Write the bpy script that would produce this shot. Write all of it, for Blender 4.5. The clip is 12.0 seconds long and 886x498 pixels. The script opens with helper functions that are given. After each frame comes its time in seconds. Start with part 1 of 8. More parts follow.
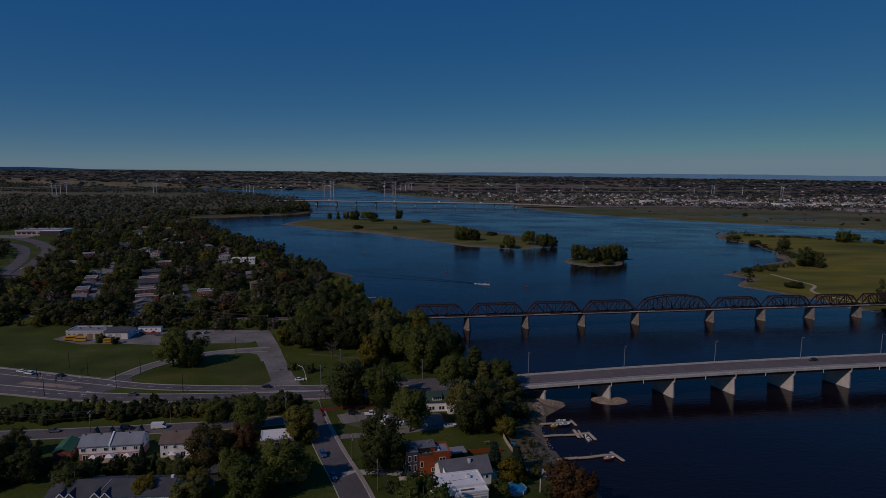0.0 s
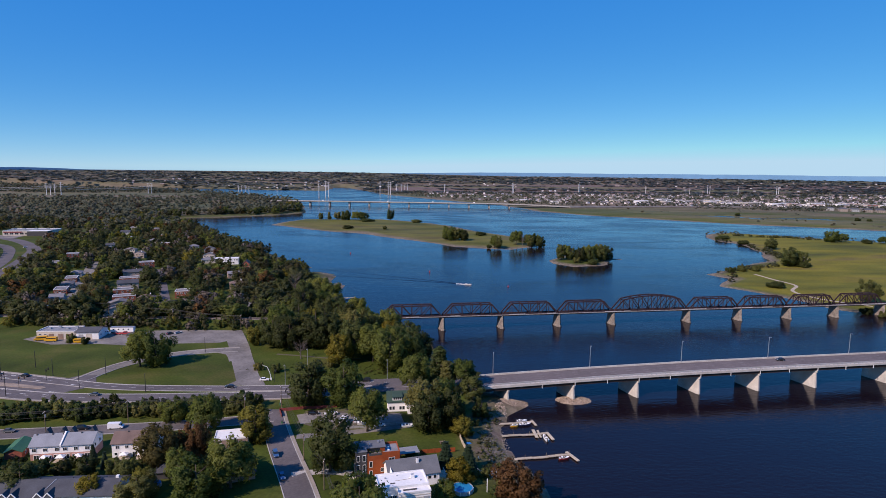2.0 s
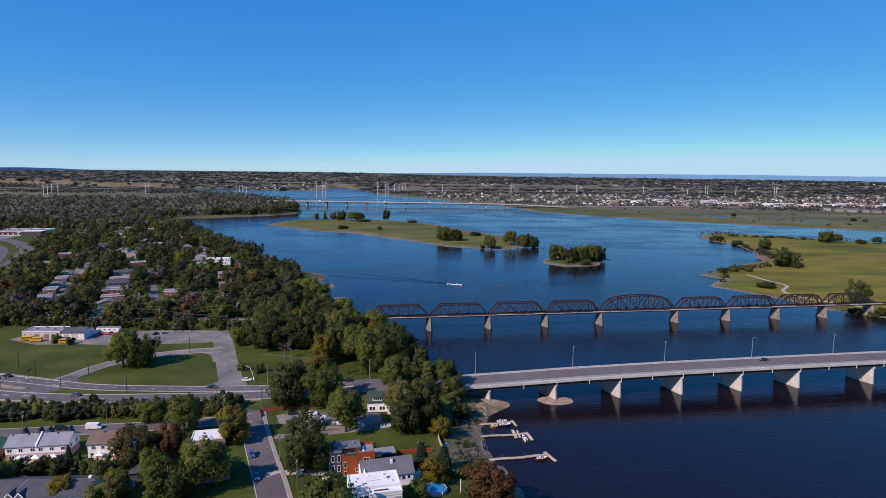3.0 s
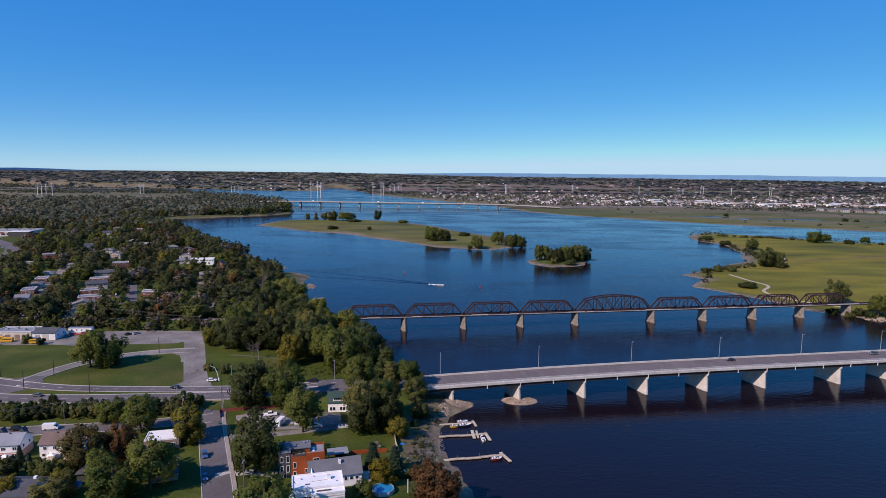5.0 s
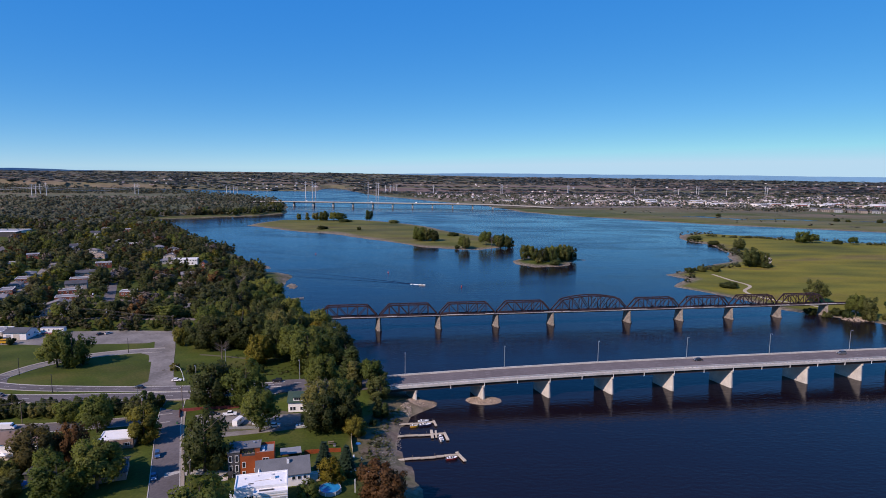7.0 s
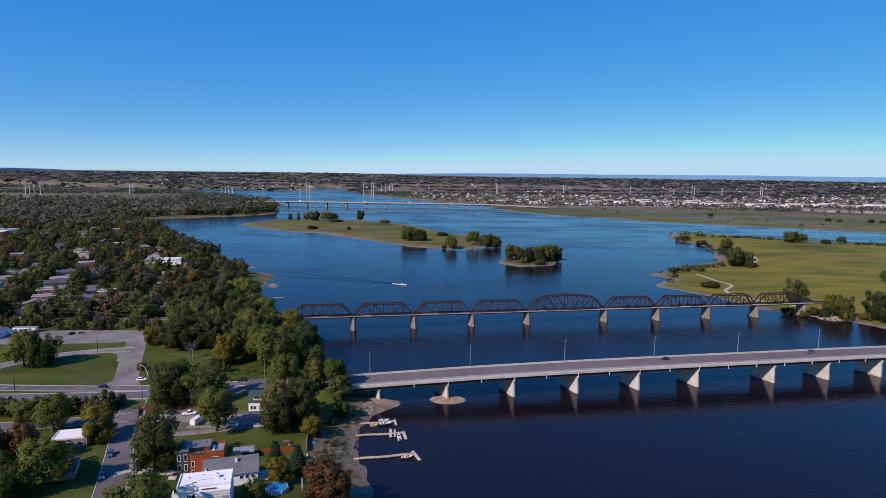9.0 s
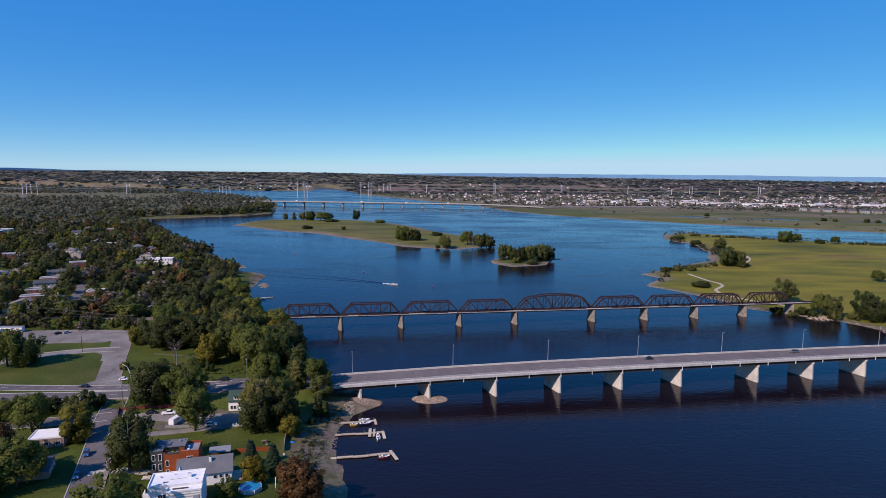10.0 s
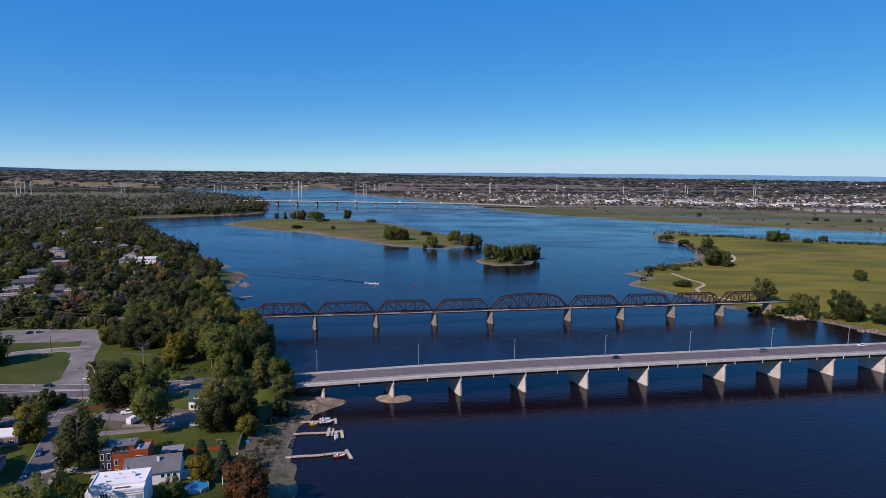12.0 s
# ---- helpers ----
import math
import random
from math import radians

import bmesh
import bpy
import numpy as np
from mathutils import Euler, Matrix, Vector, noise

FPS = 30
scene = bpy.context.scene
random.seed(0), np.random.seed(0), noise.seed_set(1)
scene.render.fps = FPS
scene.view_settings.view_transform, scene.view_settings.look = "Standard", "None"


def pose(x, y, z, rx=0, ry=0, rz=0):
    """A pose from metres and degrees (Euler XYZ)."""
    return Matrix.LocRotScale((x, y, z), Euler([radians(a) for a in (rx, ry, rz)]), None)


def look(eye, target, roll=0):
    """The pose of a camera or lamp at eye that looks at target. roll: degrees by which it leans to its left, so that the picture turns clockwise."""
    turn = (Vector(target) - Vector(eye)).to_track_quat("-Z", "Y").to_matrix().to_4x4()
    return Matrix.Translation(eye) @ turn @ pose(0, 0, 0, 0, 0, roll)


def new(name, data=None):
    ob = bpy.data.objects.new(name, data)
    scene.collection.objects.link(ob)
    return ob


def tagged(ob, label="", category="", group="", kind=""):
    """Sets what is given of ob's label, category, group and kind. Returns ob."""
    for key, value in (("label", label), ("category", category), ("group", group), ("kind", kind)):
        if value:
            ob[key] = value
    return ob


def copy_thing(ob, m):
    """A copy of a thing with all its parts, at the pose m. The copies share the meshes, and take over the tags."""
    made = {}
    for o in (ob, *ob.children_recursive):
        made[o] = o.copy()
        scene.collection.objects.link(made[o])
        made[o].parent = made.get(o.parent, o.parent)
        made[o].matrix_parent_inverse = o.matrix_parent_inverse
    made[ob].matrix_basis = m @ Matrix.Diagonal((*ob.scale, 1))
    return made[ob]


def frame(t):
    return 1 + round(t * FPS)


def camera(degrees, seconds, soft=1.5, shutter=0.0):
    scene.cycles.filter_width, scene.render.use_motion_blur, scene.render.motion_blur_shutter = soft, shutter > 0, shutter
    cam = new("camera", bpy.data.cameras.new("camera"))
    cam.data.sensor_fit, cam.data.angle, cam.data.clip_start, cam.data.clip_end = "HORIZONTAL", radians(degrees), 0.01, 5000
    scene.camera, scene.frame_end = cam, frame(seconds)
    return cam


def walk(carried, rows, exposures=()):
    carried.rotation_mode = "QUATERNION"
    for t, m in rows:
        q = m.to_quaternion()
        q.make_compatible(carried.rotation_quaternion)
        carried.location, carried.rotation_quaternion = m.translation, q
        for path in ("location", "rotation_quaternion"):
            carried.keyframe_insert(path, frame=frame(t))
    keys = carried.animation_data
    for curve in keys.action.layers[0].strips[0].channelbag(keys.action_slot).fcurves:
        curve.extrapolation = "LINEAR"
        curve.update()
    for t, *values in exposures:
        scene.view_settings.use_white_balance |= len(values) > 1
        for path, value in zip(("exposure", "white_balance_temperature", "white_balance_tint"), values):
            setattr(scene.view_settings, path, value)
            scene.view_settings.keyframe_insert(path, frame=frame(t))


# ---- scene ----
cam = camera(73.0, 12.0, soft=0.55)
PATH = [
    (0.0, (-51.30, -0.49, 108.82), (-51.027, 99.51, 95.409), 0.62),
    (1.0, (-42.81, -0.43, 108.74), (-42.491, 99.57, 95.352), 0.62),
    (2.0, (-34.35, -0.38, 108.81), (-33.978, 99.62, 95.443), 0.62),
    (3.0, (-25.91, -0.33, 108.92), (-25.485, 99.67, 95.582), 0.62),
    (4.0, (-17.49, -0.30, 109.01), (-17.007, 99.70, 95.702), 0.62),
    (5.0, (-9.08, -0.28, 109.05), (-8.542, 99.72, 95.765), 0.62),
    (6.0, (-0.69, -0.27, 109.02), (-0.086, 99.73, 95.759), 0.62),
    (7.0, (7.70, -0.27, 108.93), (8.363, 99.73, 95.689), 0.62),
    (8.0, (16.09, -0.28, 108.81), (16.810, 99.72, 95.575), 0.62),
    (9.0, (24.47, -0.31, 108.68), (25.257, 99.69, 95.446), 0.62),
    (10.0, (32.85, -0.34, 108.58), (33.708, 99.66, 95.334), 0.62),
    (11.0, (41.25, -0.39, 108.54), (42.166, 99.61, 95.269), 0.62),
    (12.0, (49.64, -0.44, 108.60), (50.635, 99.56, 95.277), 0.62),
]
KELVIN = 6500
EXPOSURES = [(0.0, -1.88, KELVIN, 10), (0.4, -0.96, KELVIN, 10), (0.8, -0.22, KELVIN, 10), (1.1, 0.0, KELVIN, 10), (11.6, 0.0, KELVIN, 10), (12.0, -0.06, KELVIN, 10)]
walk(cam, [(t, look(eye, target, roll)) for t, eye, target, roll in PATH], EXPOSURES)

# ---- light ----
SUN_ELEVATION, SUN_AZIMUTH = 38.0, 229.0   # degrees; azimuth of the sun, clockwise from +y
world = bpy.data.worlds.new("sky")
scene.world = world
world.use_nodes = True
wn = world.node_tree.nodes
wl = world.node_tree.links
sky = wn.new("ShaderNodeTexSky")
sky.sky_type, sky.sun_disc = "NISHITA", False
sky.sun_elevation, sky.sun_rotation = radians(SUN_ELEVATION), radians(SUN_AZIMUTH)
sky.altitude, sky.air_density, sky.dust_density, sky.ozone_density = 3000.0, 0.75, 0.25, 2.2
wn["Background"].inputs["Strength"].default_value = 0.142
clear = wn.new("ShaderNodeMixRGB")
clear.blend_type, clear.inputs["Fac"].default_value = "MULTIPLY", 1.0
clear.inputs["Color2"].default_value = (0.80, 0.97, 1.09, 1)     # a very clear, deep blue autumn sky
wl.new(sky.outputs["Color"], clear.inputs["Color1"])
tint = wn.new("ShaderNodeHueSaturation")
tint.inputs["Saturation"].default_value = 1.16
wl.new(clear.outputs["Color"], tint.inputs["Color"])
even = wn.new("ShaderNodeMixRGB")
even.inputs["Fac"].default_value = 0.28
even.inputs["Color2"].default_value = (0.18, 2.9, 6.2, 1)
wl.new(tint.outputs["Color"], even.inputs["Color1"])
level = wn.new("ShaderNodeVectorMath")
level.operation = "MULTIPLY_ADD"
level.inputs[1].default_value, level.inputs[2].default_value = (0.92, 0.74, 0.30), (-0.01, 0.33, 3.60)
wl.new(even.outputs["Color"], level.inputs[0])
floor_ = wn.new("ShaderNodeVectorMath")
floor_.operation = "MAXIMUM"
floor_.inputs[1].default_value = (0.05, 0.3, 0.8)
wl.new(level.outputs["Vector"], floor_.inputs[0])
limit = wn.new("ShaderNodeVectorMath")
limit.operation = "MINIMUM"
limit.inputs[1].default_value = (3.4, 4.9, 6.1)
wl.new(floor_.outputs["Vector"], limit.inputs[0])
wl.new(limit.outputs["Vector"], wn["Background"].inputs["Color"])
sun = new("sun", bpy.data.lights.new("sun", "SUN"))
sun.data.energy, sun.data.angle, sun.data.color = 5.4, radians(0.55), (1.0, 0.80, 0.72)
az, el = radians(SUN_AZIMUTH), radians(SUN_ELEVATION)
sun.matrix_world = look((0, 0, 300), (-math.sin(az) * math.cos(el) * 100, -math.cos(az) * math.cos(el) * 100, 300 - math.sin(el) * 100))


# ---- materials ----
def material(name, base, rough=0.7, metal=0.0, vary=0.25, scale=1.0, fine=12.0, bump=0.0, spec=0.3, per_object=0.0, per_island=0.0, second=None, stain=2.0, thin=0.0):
    """A painted, mineral or leafy surface: two scales of variation, wear and relief, in metres."""
    m = bpy.data.materials.new(name)
    m.use_nodes = True
    n, l = m.node_tree.nodes, m.node_tree.links
    p = n["Principled BSDF"]
    p.inputs["Roughness"].default_value, p.inputs["Metallic"].default_value = rough, metal
    p.inputs["Specular IOR Level"].default_value = spec
    geo = n.new("ShaderNodeNewGeometry")
    big = n.new("ShaderNodeTexNoise")
    big.inputs["Scale"].default_value, big.inputs["Detail"].default_value = scale * 0.12, 4.0
    small = n.new("ShaderNodeTexNoise")
    small.inputs["Scale"].default_value, small.inputs["Detail"].default_value = fine * 0.12, 5.0
    l.new(geo.outputs["Position"], big.inputs["Vector"])
    l.new(geo.outputs["Position"], small.inputs["Vector"])
    both = n.new("ShaderNodeMath")
    both.operation = "MULTIPLY_ADD"
    l.new(big.outputs["Fac"], both.inputs[0])
    both.inputs[1].default_value = 0.6 * stain
    l.new(small.outputs["Fac"], both.inputs[2])
    span = n.new("ShaderNodeMapRange")
    span.inputs["From Min"].default_value, span.inputs["From Max"].default_value = 0.3 + 0.25 * stain, 0.7 + 0.35 * stain
    span.inputs["To Min"].default_value, span.inputs["To Max"].default_value = 1.0 - vary, 1.0 + vary
    l.new(both.outputs[0], span.inputs["Value"])
    value = span.outputs["Result"]
    for amount, source in ((per_object, "object"), (per_island, "island")):
        if amount:
            if source == "object":
                rnd = n.new("ShaderNodeObjectInfo").outputs["Random"]
            else:
                rnd = geo.outputs["Random Per Island"]
            mr = n.new("ShaderNodeMapRange")
            mr.inputs["To Min"].default_value, mr.inputs["To Max"].default_value = 1 - amount, 1 + amount
            l.new(rnd, mr.inputs["Value"])
            mul = n.new("ShaderNodeMath")
            mul.operation = "MULTIPLY"
            l.new(value, mul.inputs[0])
            l.new(mr.outputs["Result"], mul.inputs[1])
            value = mul.outputs[0]
    tone = n.new("ShaderNodeMixRGB")
    tone.inputs["Color1"].default_value = (*base, 1)
    tone.inputs["Color2"].default_value = (*(second or base), 1)
    if second:
        pick = n.new("ShaderNodeMapRange")
        pick.inputs["From Min"].default_value, pick.inputs["From Max"].default_value = 0.4, 0.62
        if per_object:
            l.new(n.new("ShaderNodeObjectInfo").outputs["Random"], pick.inputs["Value"])
            pick.inputs["From Min"].default_value, pick.inputs["From Max"].default_value = 0.0, 1.0
        else:
            l.new(big.outputs["Fac"], pick.inputs["Value"])
        l.new(pick.outputs["Result"], tone.inputs["Fac"])
    else:
        tone.inputs["Fac"].default_value = 0.0
    shade = n.new("ShaderNodeVectorMath")
    shade.operation = "SCALE"
    l.new(tone.outputs["Color"], shade.inputs[0])
    l.new(value, shade.inputs["Scale"])
    l.new(shade.outputs["Vector"], p.inputs["Base Color"])
    if bump:
        b = n.new("ShaderNodeBump")
        b.inputs["Strength"].default_value, b.inputs["Distance"].default_value = bump, 0.1
        l.new(small.outputs["Fac"], b.inputs["Height"])
        l.new(b.outputs["Normal"], p.inputs["Normal"])
    if thin:                                  # leaves let some light through
        through_leaf = n.new("ShaderNodeBsdfTranslucent")
        bright = n.new("ShaderNodeVectorMath")
        bright.operation = "MULTIPLY"
        bright.inputs[1].default_value = (1.7, 1.6, 1.1)
        l.new(shade.outputs["Vector"], bright.inputs[0])
        l.new(bright.outputs["Vector"], through_leaf.inputs["Color"])
        both_sides = n.new("ShaderNodeMixShader")
        both_sides.inputs["Fac"].default_value = thin
        l.new(p.outputs["BSDF"], both_sides.inputs[1])
        l.new(through_leaf.outputs["BSDF"], both_sides.inputs[2])
        l.new(both_sides.outputs["Shader"], n["Material Output"].inputs["Surface"])
    return m


def water_material():
    m = bpy.data.materials.new("river_water")
    m.use_nodes = True
    n, l = m.node_tree.nodes, m.node_tree.links
    p = n["Principled BSDF"]
    p.inputs["IOR"].default_value = 1.33
    p.inputs["Specular IOR Level"].default_value = 0.33
    geo = n.new("ShaderNodeNewGeometry")
    # silty patches
    big = n.new("ShaderNodeTexNoise")
    big.inputs["Scale"].default_value, big.inputs["Detail"].default_value = 0.006, 3.0
    l.new(geo.outputs["Position"], big.inputs["Vector"])
    tone = n.new("ShaderNodeMixRGB")
    tone.inputs["Color1"].default_value = (0.005, 0.0042, 0.0085, 1)
    tone.inputs["Color2"].default_value = (0.0105, 0.0065, 0.0085, 1)
    l.new(big.outputs["Fac"], tone.inputs["Fac"])
    l.new(tone.outputs["Color"], p.inputs["Base Color"])
    # wind: long cat's-paws change the ripple's size and the gloss
    stretch = n.new("ShaderNodeMapping")
    stretch.inputs["Scale"].default_value = (0.006, 0.011, 1.0)
    stretch.inputs["Rotation"].default_value = (0, 0, 0.25)
    l.new(geo.outputs["Position"], stretch.inputs["Vector"])
    wind = n.new("ShaderNodeTexNoise")
    wind.inputs["Scale"].default_value, wind.inputs["Detail"].default_value, wind.inputs["Distortion"].default_value = 1.0, 5.0, 1.2
    l.new(stretch.outputs["Vector"], wind.inputs["Vector"])
    gust = n.new("ShaderNodeMapRange")
    gust.inputs["From Min"].default_value, gust.inputs["From Max"].default_value = 0.40, 0.64
    l.new(wind.outputs["Fac"], gust.inputs["Value"])
    rough = n.new("ShaderNodeMapRange")
    rough.inputs["To Min"].default_value, rough.inputs["To Max"].default_value = 0.07, 0.19
    l.new(gust.outputs["Result"], rough.inputs["Value"])
    # the open reach lies more in the wind
    apart = n.new("ShaderNodeSeparateXYZ")
    l.new(geo.outputs["Position"], apart.inputs["Vector"])
    fetch = n.new("ShaderNodeMapRange")
    fetch.inputs["From Min"].default_value, fetch.inputs["From Max"].default_value = 700.0, 1500.0
    fetch.inputs["To Min"].default_value, fetch.inputs["To Max"].default_value = 0.0, 0.06
    l.new(apart.outputs["Y"], fetch.inputs["Value"])
    chop = n.new("ShaderNodeMath")
    l.new(rough.outputs["Result"], chop.inputs[0])
    l.new(fetch.outputs["Result"], chop.inputs[1])
    l.new(chop.outputs[0], p.inputs["Roughness"])
    ripple = n.new("ShaderNodeTexNoise")
    ripple.inputs["Scale"].default_value, ripple.inputs["Detail"].default_value = 0.55, 4.0
    rmap = n.new("ShaderNodeMapping")
    rmap.inputs["Scale"].default_value = (0.6, 1.2, 1.0)
    l.new(geo.outputs["Position"], rmap.inputs["Vector"])
    l.new(rmap.outputs["Vector"], ripple.inputs["Vector"])
    lift = n.new("ShaderNodeMapRange")
    lift.inputs["To Min"].default_value, lift.inputs["To Max"].default_value = 0.26, 0.48
    l.new(gust.outputs["Result"], lift.inputs["Value"])
    # longer wavelets in streaks along the wind
    wmap = n.new("ShaderNodeMapping")
    wmap.inputs["Scale"].default_value, wmap.inputs["Rotation"].default_value = (0.05, 0.16, 1.0), (0, 0, 0.2)
    l.new(geo.outputs["Position"], wmap.inputs["Vector"])
    wavelet = n.new("ShaderNodeTexNoise")
    wavelet.inputs["Scale"].default_value, wavelet.inputs["Detail"].default_value, wavelet.inputs["Distortion"].default_value = 1.0, 6.0, 0.6
    l.new(wmap.outputs["Vector"], wavelet.inputs["Vector"])
    under = n.new("ShaderNodeBump")
    under.inputs["Distance"].default_value, under.inputs["Strength"].default_value = 1.0, 0.10
    l.new(wavelet.outputs["Fac"], under.inputs["Height"])
    b = n.new("ShaderNodeBump")
    b.inputs["Distance"].default_value = 0.35
    l.new(under.outputs["Normal"], b.inputs["Normal"])
    l.new(lift.outputs["Result"], b.inputs["Strength"])
    l.new(ripple.outputs["Fac"], b.inputs["Height"])
    l.new(b.outputs["Normal"], p.inputs["Normal"])
    return m


def ground_material():
    """Grass, gravel beach, marsh meadow and far farmland, chosen by the ground's own cover weights."""
    m = bpy.data.materials.new("ground_cover")
    m.use_nodes = True
    n, l = m.node_tree.nodes, m.node_tree.links
    p = n["Principled BSDF"]
    p.inputs["Roughness"].default_value, p.inputs["Specular IOR Level"].default_value = 0.9, 0.15
    geo = n.new("ShaderNodeNewGeometry")
    cover = n.new("ShaderNodeAttribute")
    cover.attribute_name = "cover"
    split = n.new("ShaderNodeSeparateColor")
    l.new(cover.outputs["Color"], split.inputs["Color"])

    def noise_at(scale, detail=5.0, sx=1.0, sy=1.0):
        mp = n.new("ShaderNodeMapping")
        mp.inputs["Scale"].default_value = (scale * sx, scale * sy, scale)
        l.new(geo.outputs["Position"], mp.inputs["Vector"])
        t = n.new("ShaderNodeTexNoise")
        t.inputs["Scale"].default_value, t.inputs["Detail"].default_value = 1.0, detail
        l.new(mp.outputs["Vector"], t.inputs["Vector"])
        return t.outputs["Fac"]

    def ramp(fac, *stops):
        r = n.new("ShaderNodeValToRGB")
        r.color_ramp.elements[0].position, r.color_ramp.elements[0].color = stops[0][0], (*stops[0][1], 1)
        r.color_ramp.elements[1].position, r.color_ramp.elements[1].color = stops[-1][0], (*stops[-1][1], 1)
        for pos, colour in stops[1:-1]:
            r.color_ramp.elements.new(pos).color = (*colour, 1)
        l.new(fac, r.inputs["Fac"])
        return r.outputs["Color"]

    def mix(fac, a, b):
        x = n.new("ShaderNodeMixRGB")
        l.new(fac, x.inputs["Fac"])
        l.new(a, x.inputs["Color1"])
        l.new(b, x.inputs["Color2"])
        return x.outputs["Color"]

    grass = ramp(noise_at(0.05), (0.3, (0.038, 0.053, 0.008)), (0.5, (0.051, 0.069, 0.010)), (0.68, (0.076, 0.079, 0.018)))
    gravel = ramp(noise_at(0.35), (0.3, (0.085, 0.07, 0.05)), (0.5, (0.165, 0.135, 0.10)), (0.7, (0.27, 0.225, 0.165)))
    meadow = ramp(noise_at(0.012, 6.0, 0.5, 1.4), (0.30, (0.066, 0.070, 0.016)), (0.42, (0.112, 0.112, 0.016)), (0.56, (0.165, 0.146, 0.018)), (0.68, (0.130, 0.10, 0.034)))
    # field tones are lightened to carry some of the far haze
    farm = ramp(noise_at(0.0016, 4.0, 0.35, 2.2), (0.36, (0.090, 0.098, 0.052)), (0.46, (0.130, 0.120, 0.064)), (0.56, (0.165, 0.124, 0.090)), (0.66, (0.096, 0.100, 0.060)))
    col = mix(split.outputs["Green"], grass, meadow)
    col = mix(split.outputs["Blue"], col, farm)
    ploughed = ramp(noise_at(0.004, 5.0, 0.3, 3.0), (0.35, (0.125, 0.085, 0.070)), (0.5, (0.165, 0.115, 0.098)), (0.65, (0.115, 0.095, 0.068)))
    col = mix(cover.outputs["Alpha"], col, ploughed)
    col = mix(split.outputs["Red"], col, gravel)
    fine = n.new("ShaderNodeMapRange")
    fine.inputs["From Min"].default_value, fine.inputs["From Max"].default_value = 0.36, 0.64
    fine.inputs["To Min"].default_value, fine.inputs["To Max"].default_value = 0.72, 1.28
    grain = noise_at(0.9, 6.0)
    blend = n.new("ShaderNodeMath")
    blend.operation = "MULTIPLY_ADD"
    l.new(noise_at(0.03, 7.0, 0.6, 1.6), blend.inputs[0])
    blend.inputs[1].default_value = 1.0
    l.new(grain, blend.inputs[2])
    half = n.new("ShaderNodeMath")
    half.operation = "MULTIPLY"
    half.inputs[1].default_value = 0.5
    l.new(blend.outputs[0], half.inputs[0])
    l.new(half.outputs[0], fine.inputs["Value"])
    sc = n.new("ShaderNodeVectorMath")
    sc.operation = "SCALE"
    l.new(col, sc.inputs[0])
    l.new(fine.outputs["Result"], sc.inputs["Scale"])
    l.new(sc.outputs["Vector"], p.inputs["Base Color"])
    b = n.new("ShaderNodeBump")
    b.inputs["Strength"].default_value, b.inputs["Distance"].default_value = 0.5, 0.25
    l.new(grain, b.inputs["Height"])
    l.new(b.outputs["Normal"], p.inputs["Normal"])
    return m


M = {}
M["water"] = water_material()
M["ground"] = ground_material()
M["asphalt"] = material("worn_asphalt", (0.112, 0.099, 0.098), 0.9, vary=0.22, scale=0.5, fine=8)
M["concrete_tan"] = material("dusty_tan_concrete", (0.27, 0.215, 0.165), 0.9, vary=0.25, scale=2, fine=12)
M["asphalt_old"] = material("pale_old_asphalt", (0.18, 0.165, 0.15), 0.95, vary=0.3, scale=0.6, fine=6, stain=3.0)
M["deck_asphalt"] = material("bridge_asphalt", (0.128, 0.108, 0.104), 0.9, vary=0.2, scale=0.4, fine=5)
M["concrete"] = material("weathered_concrete", (0.36, 0.345, 0.32), 0.85, vary=0.22, scale=1.5, fine=14, bump=0.1)
M["concrete_light"] = material("pale_concrete", (0.45, 0.425, 0.385), 0.85, vary=0.2, scale=2, fine=20, bump=0.1)
M["stone"] = material("grey_stone_masonry", (0.20, 0.175, 0.15), 0.9, vary=0.35, scale=4, fine=18, bump=0.4)
M["rust"] = material("rusty_brown_steel", (0.038, 0.022, 0.024), 0.7, vary=0.35, scale=2, fine=18, spec=0.25)
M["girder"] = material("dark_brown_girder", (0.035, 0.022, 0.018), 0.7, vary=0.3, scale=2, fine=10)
M["steel"] = material("galvanised_steel", (0.42, 0.43, 0.44), 0.45, metal=0.6, vary=0.1)
M["pole_dark"] = material("dark_painted_steel", (0.03, 0.03, 0.032), 0.5, vary=0.1)
M["wood_pole"] = material("weathered_wood", (0.16, 0.12, 0.085), 0.9, vary=0.3, scale=5, fine=30)
M["dock"] = material("sun_bleached_boards", (0.42, 0.36, 0.27), 0.9, vary=0.2, scale=4, fine=20, per_object=0.12)
M["white"] = material("white_paint", (0.78, 0.78, 0.77), 0.6, vary=0.06, scale=3, fine=20)
M["marking"] = material("road_paint", (0.6, 0.6, 0.57), 0.7, vary=0.2)
M["marking_worn"] = material("worn_road_paint", (0.27, 0.255, 0.24), 0.8, vary=0.35)
M["bark"] = material("tree_bark", (0.10, 0.078, 0.06), 0.95, vary=0.35, scale=8, fine=40)
M["bare"] = material("bare_grey_branches", (0.12, 0.098, 0.085), 0.95, vary=0.3, scale=8, fine=40)
M["leaf"] = material("green_leaves", (0.104, 0.140, 0.030), 0.65, vary=0.25, scale=2.5, fine=10, per_object=0.25, per_island=0.2, second=(0.140, 0.150, 0.036), spec=0.2, thin=0.5)
M["leaf_mid"] = material("mid_green_leaves", (0.074, 0.112, 0.034), 0.65, vary=0.25, scale=2.5, fine=10, per_object=0.3, per_island=0.2, second=(0.132, 0.126, 0.041), spec=0.2, thin=0.5)
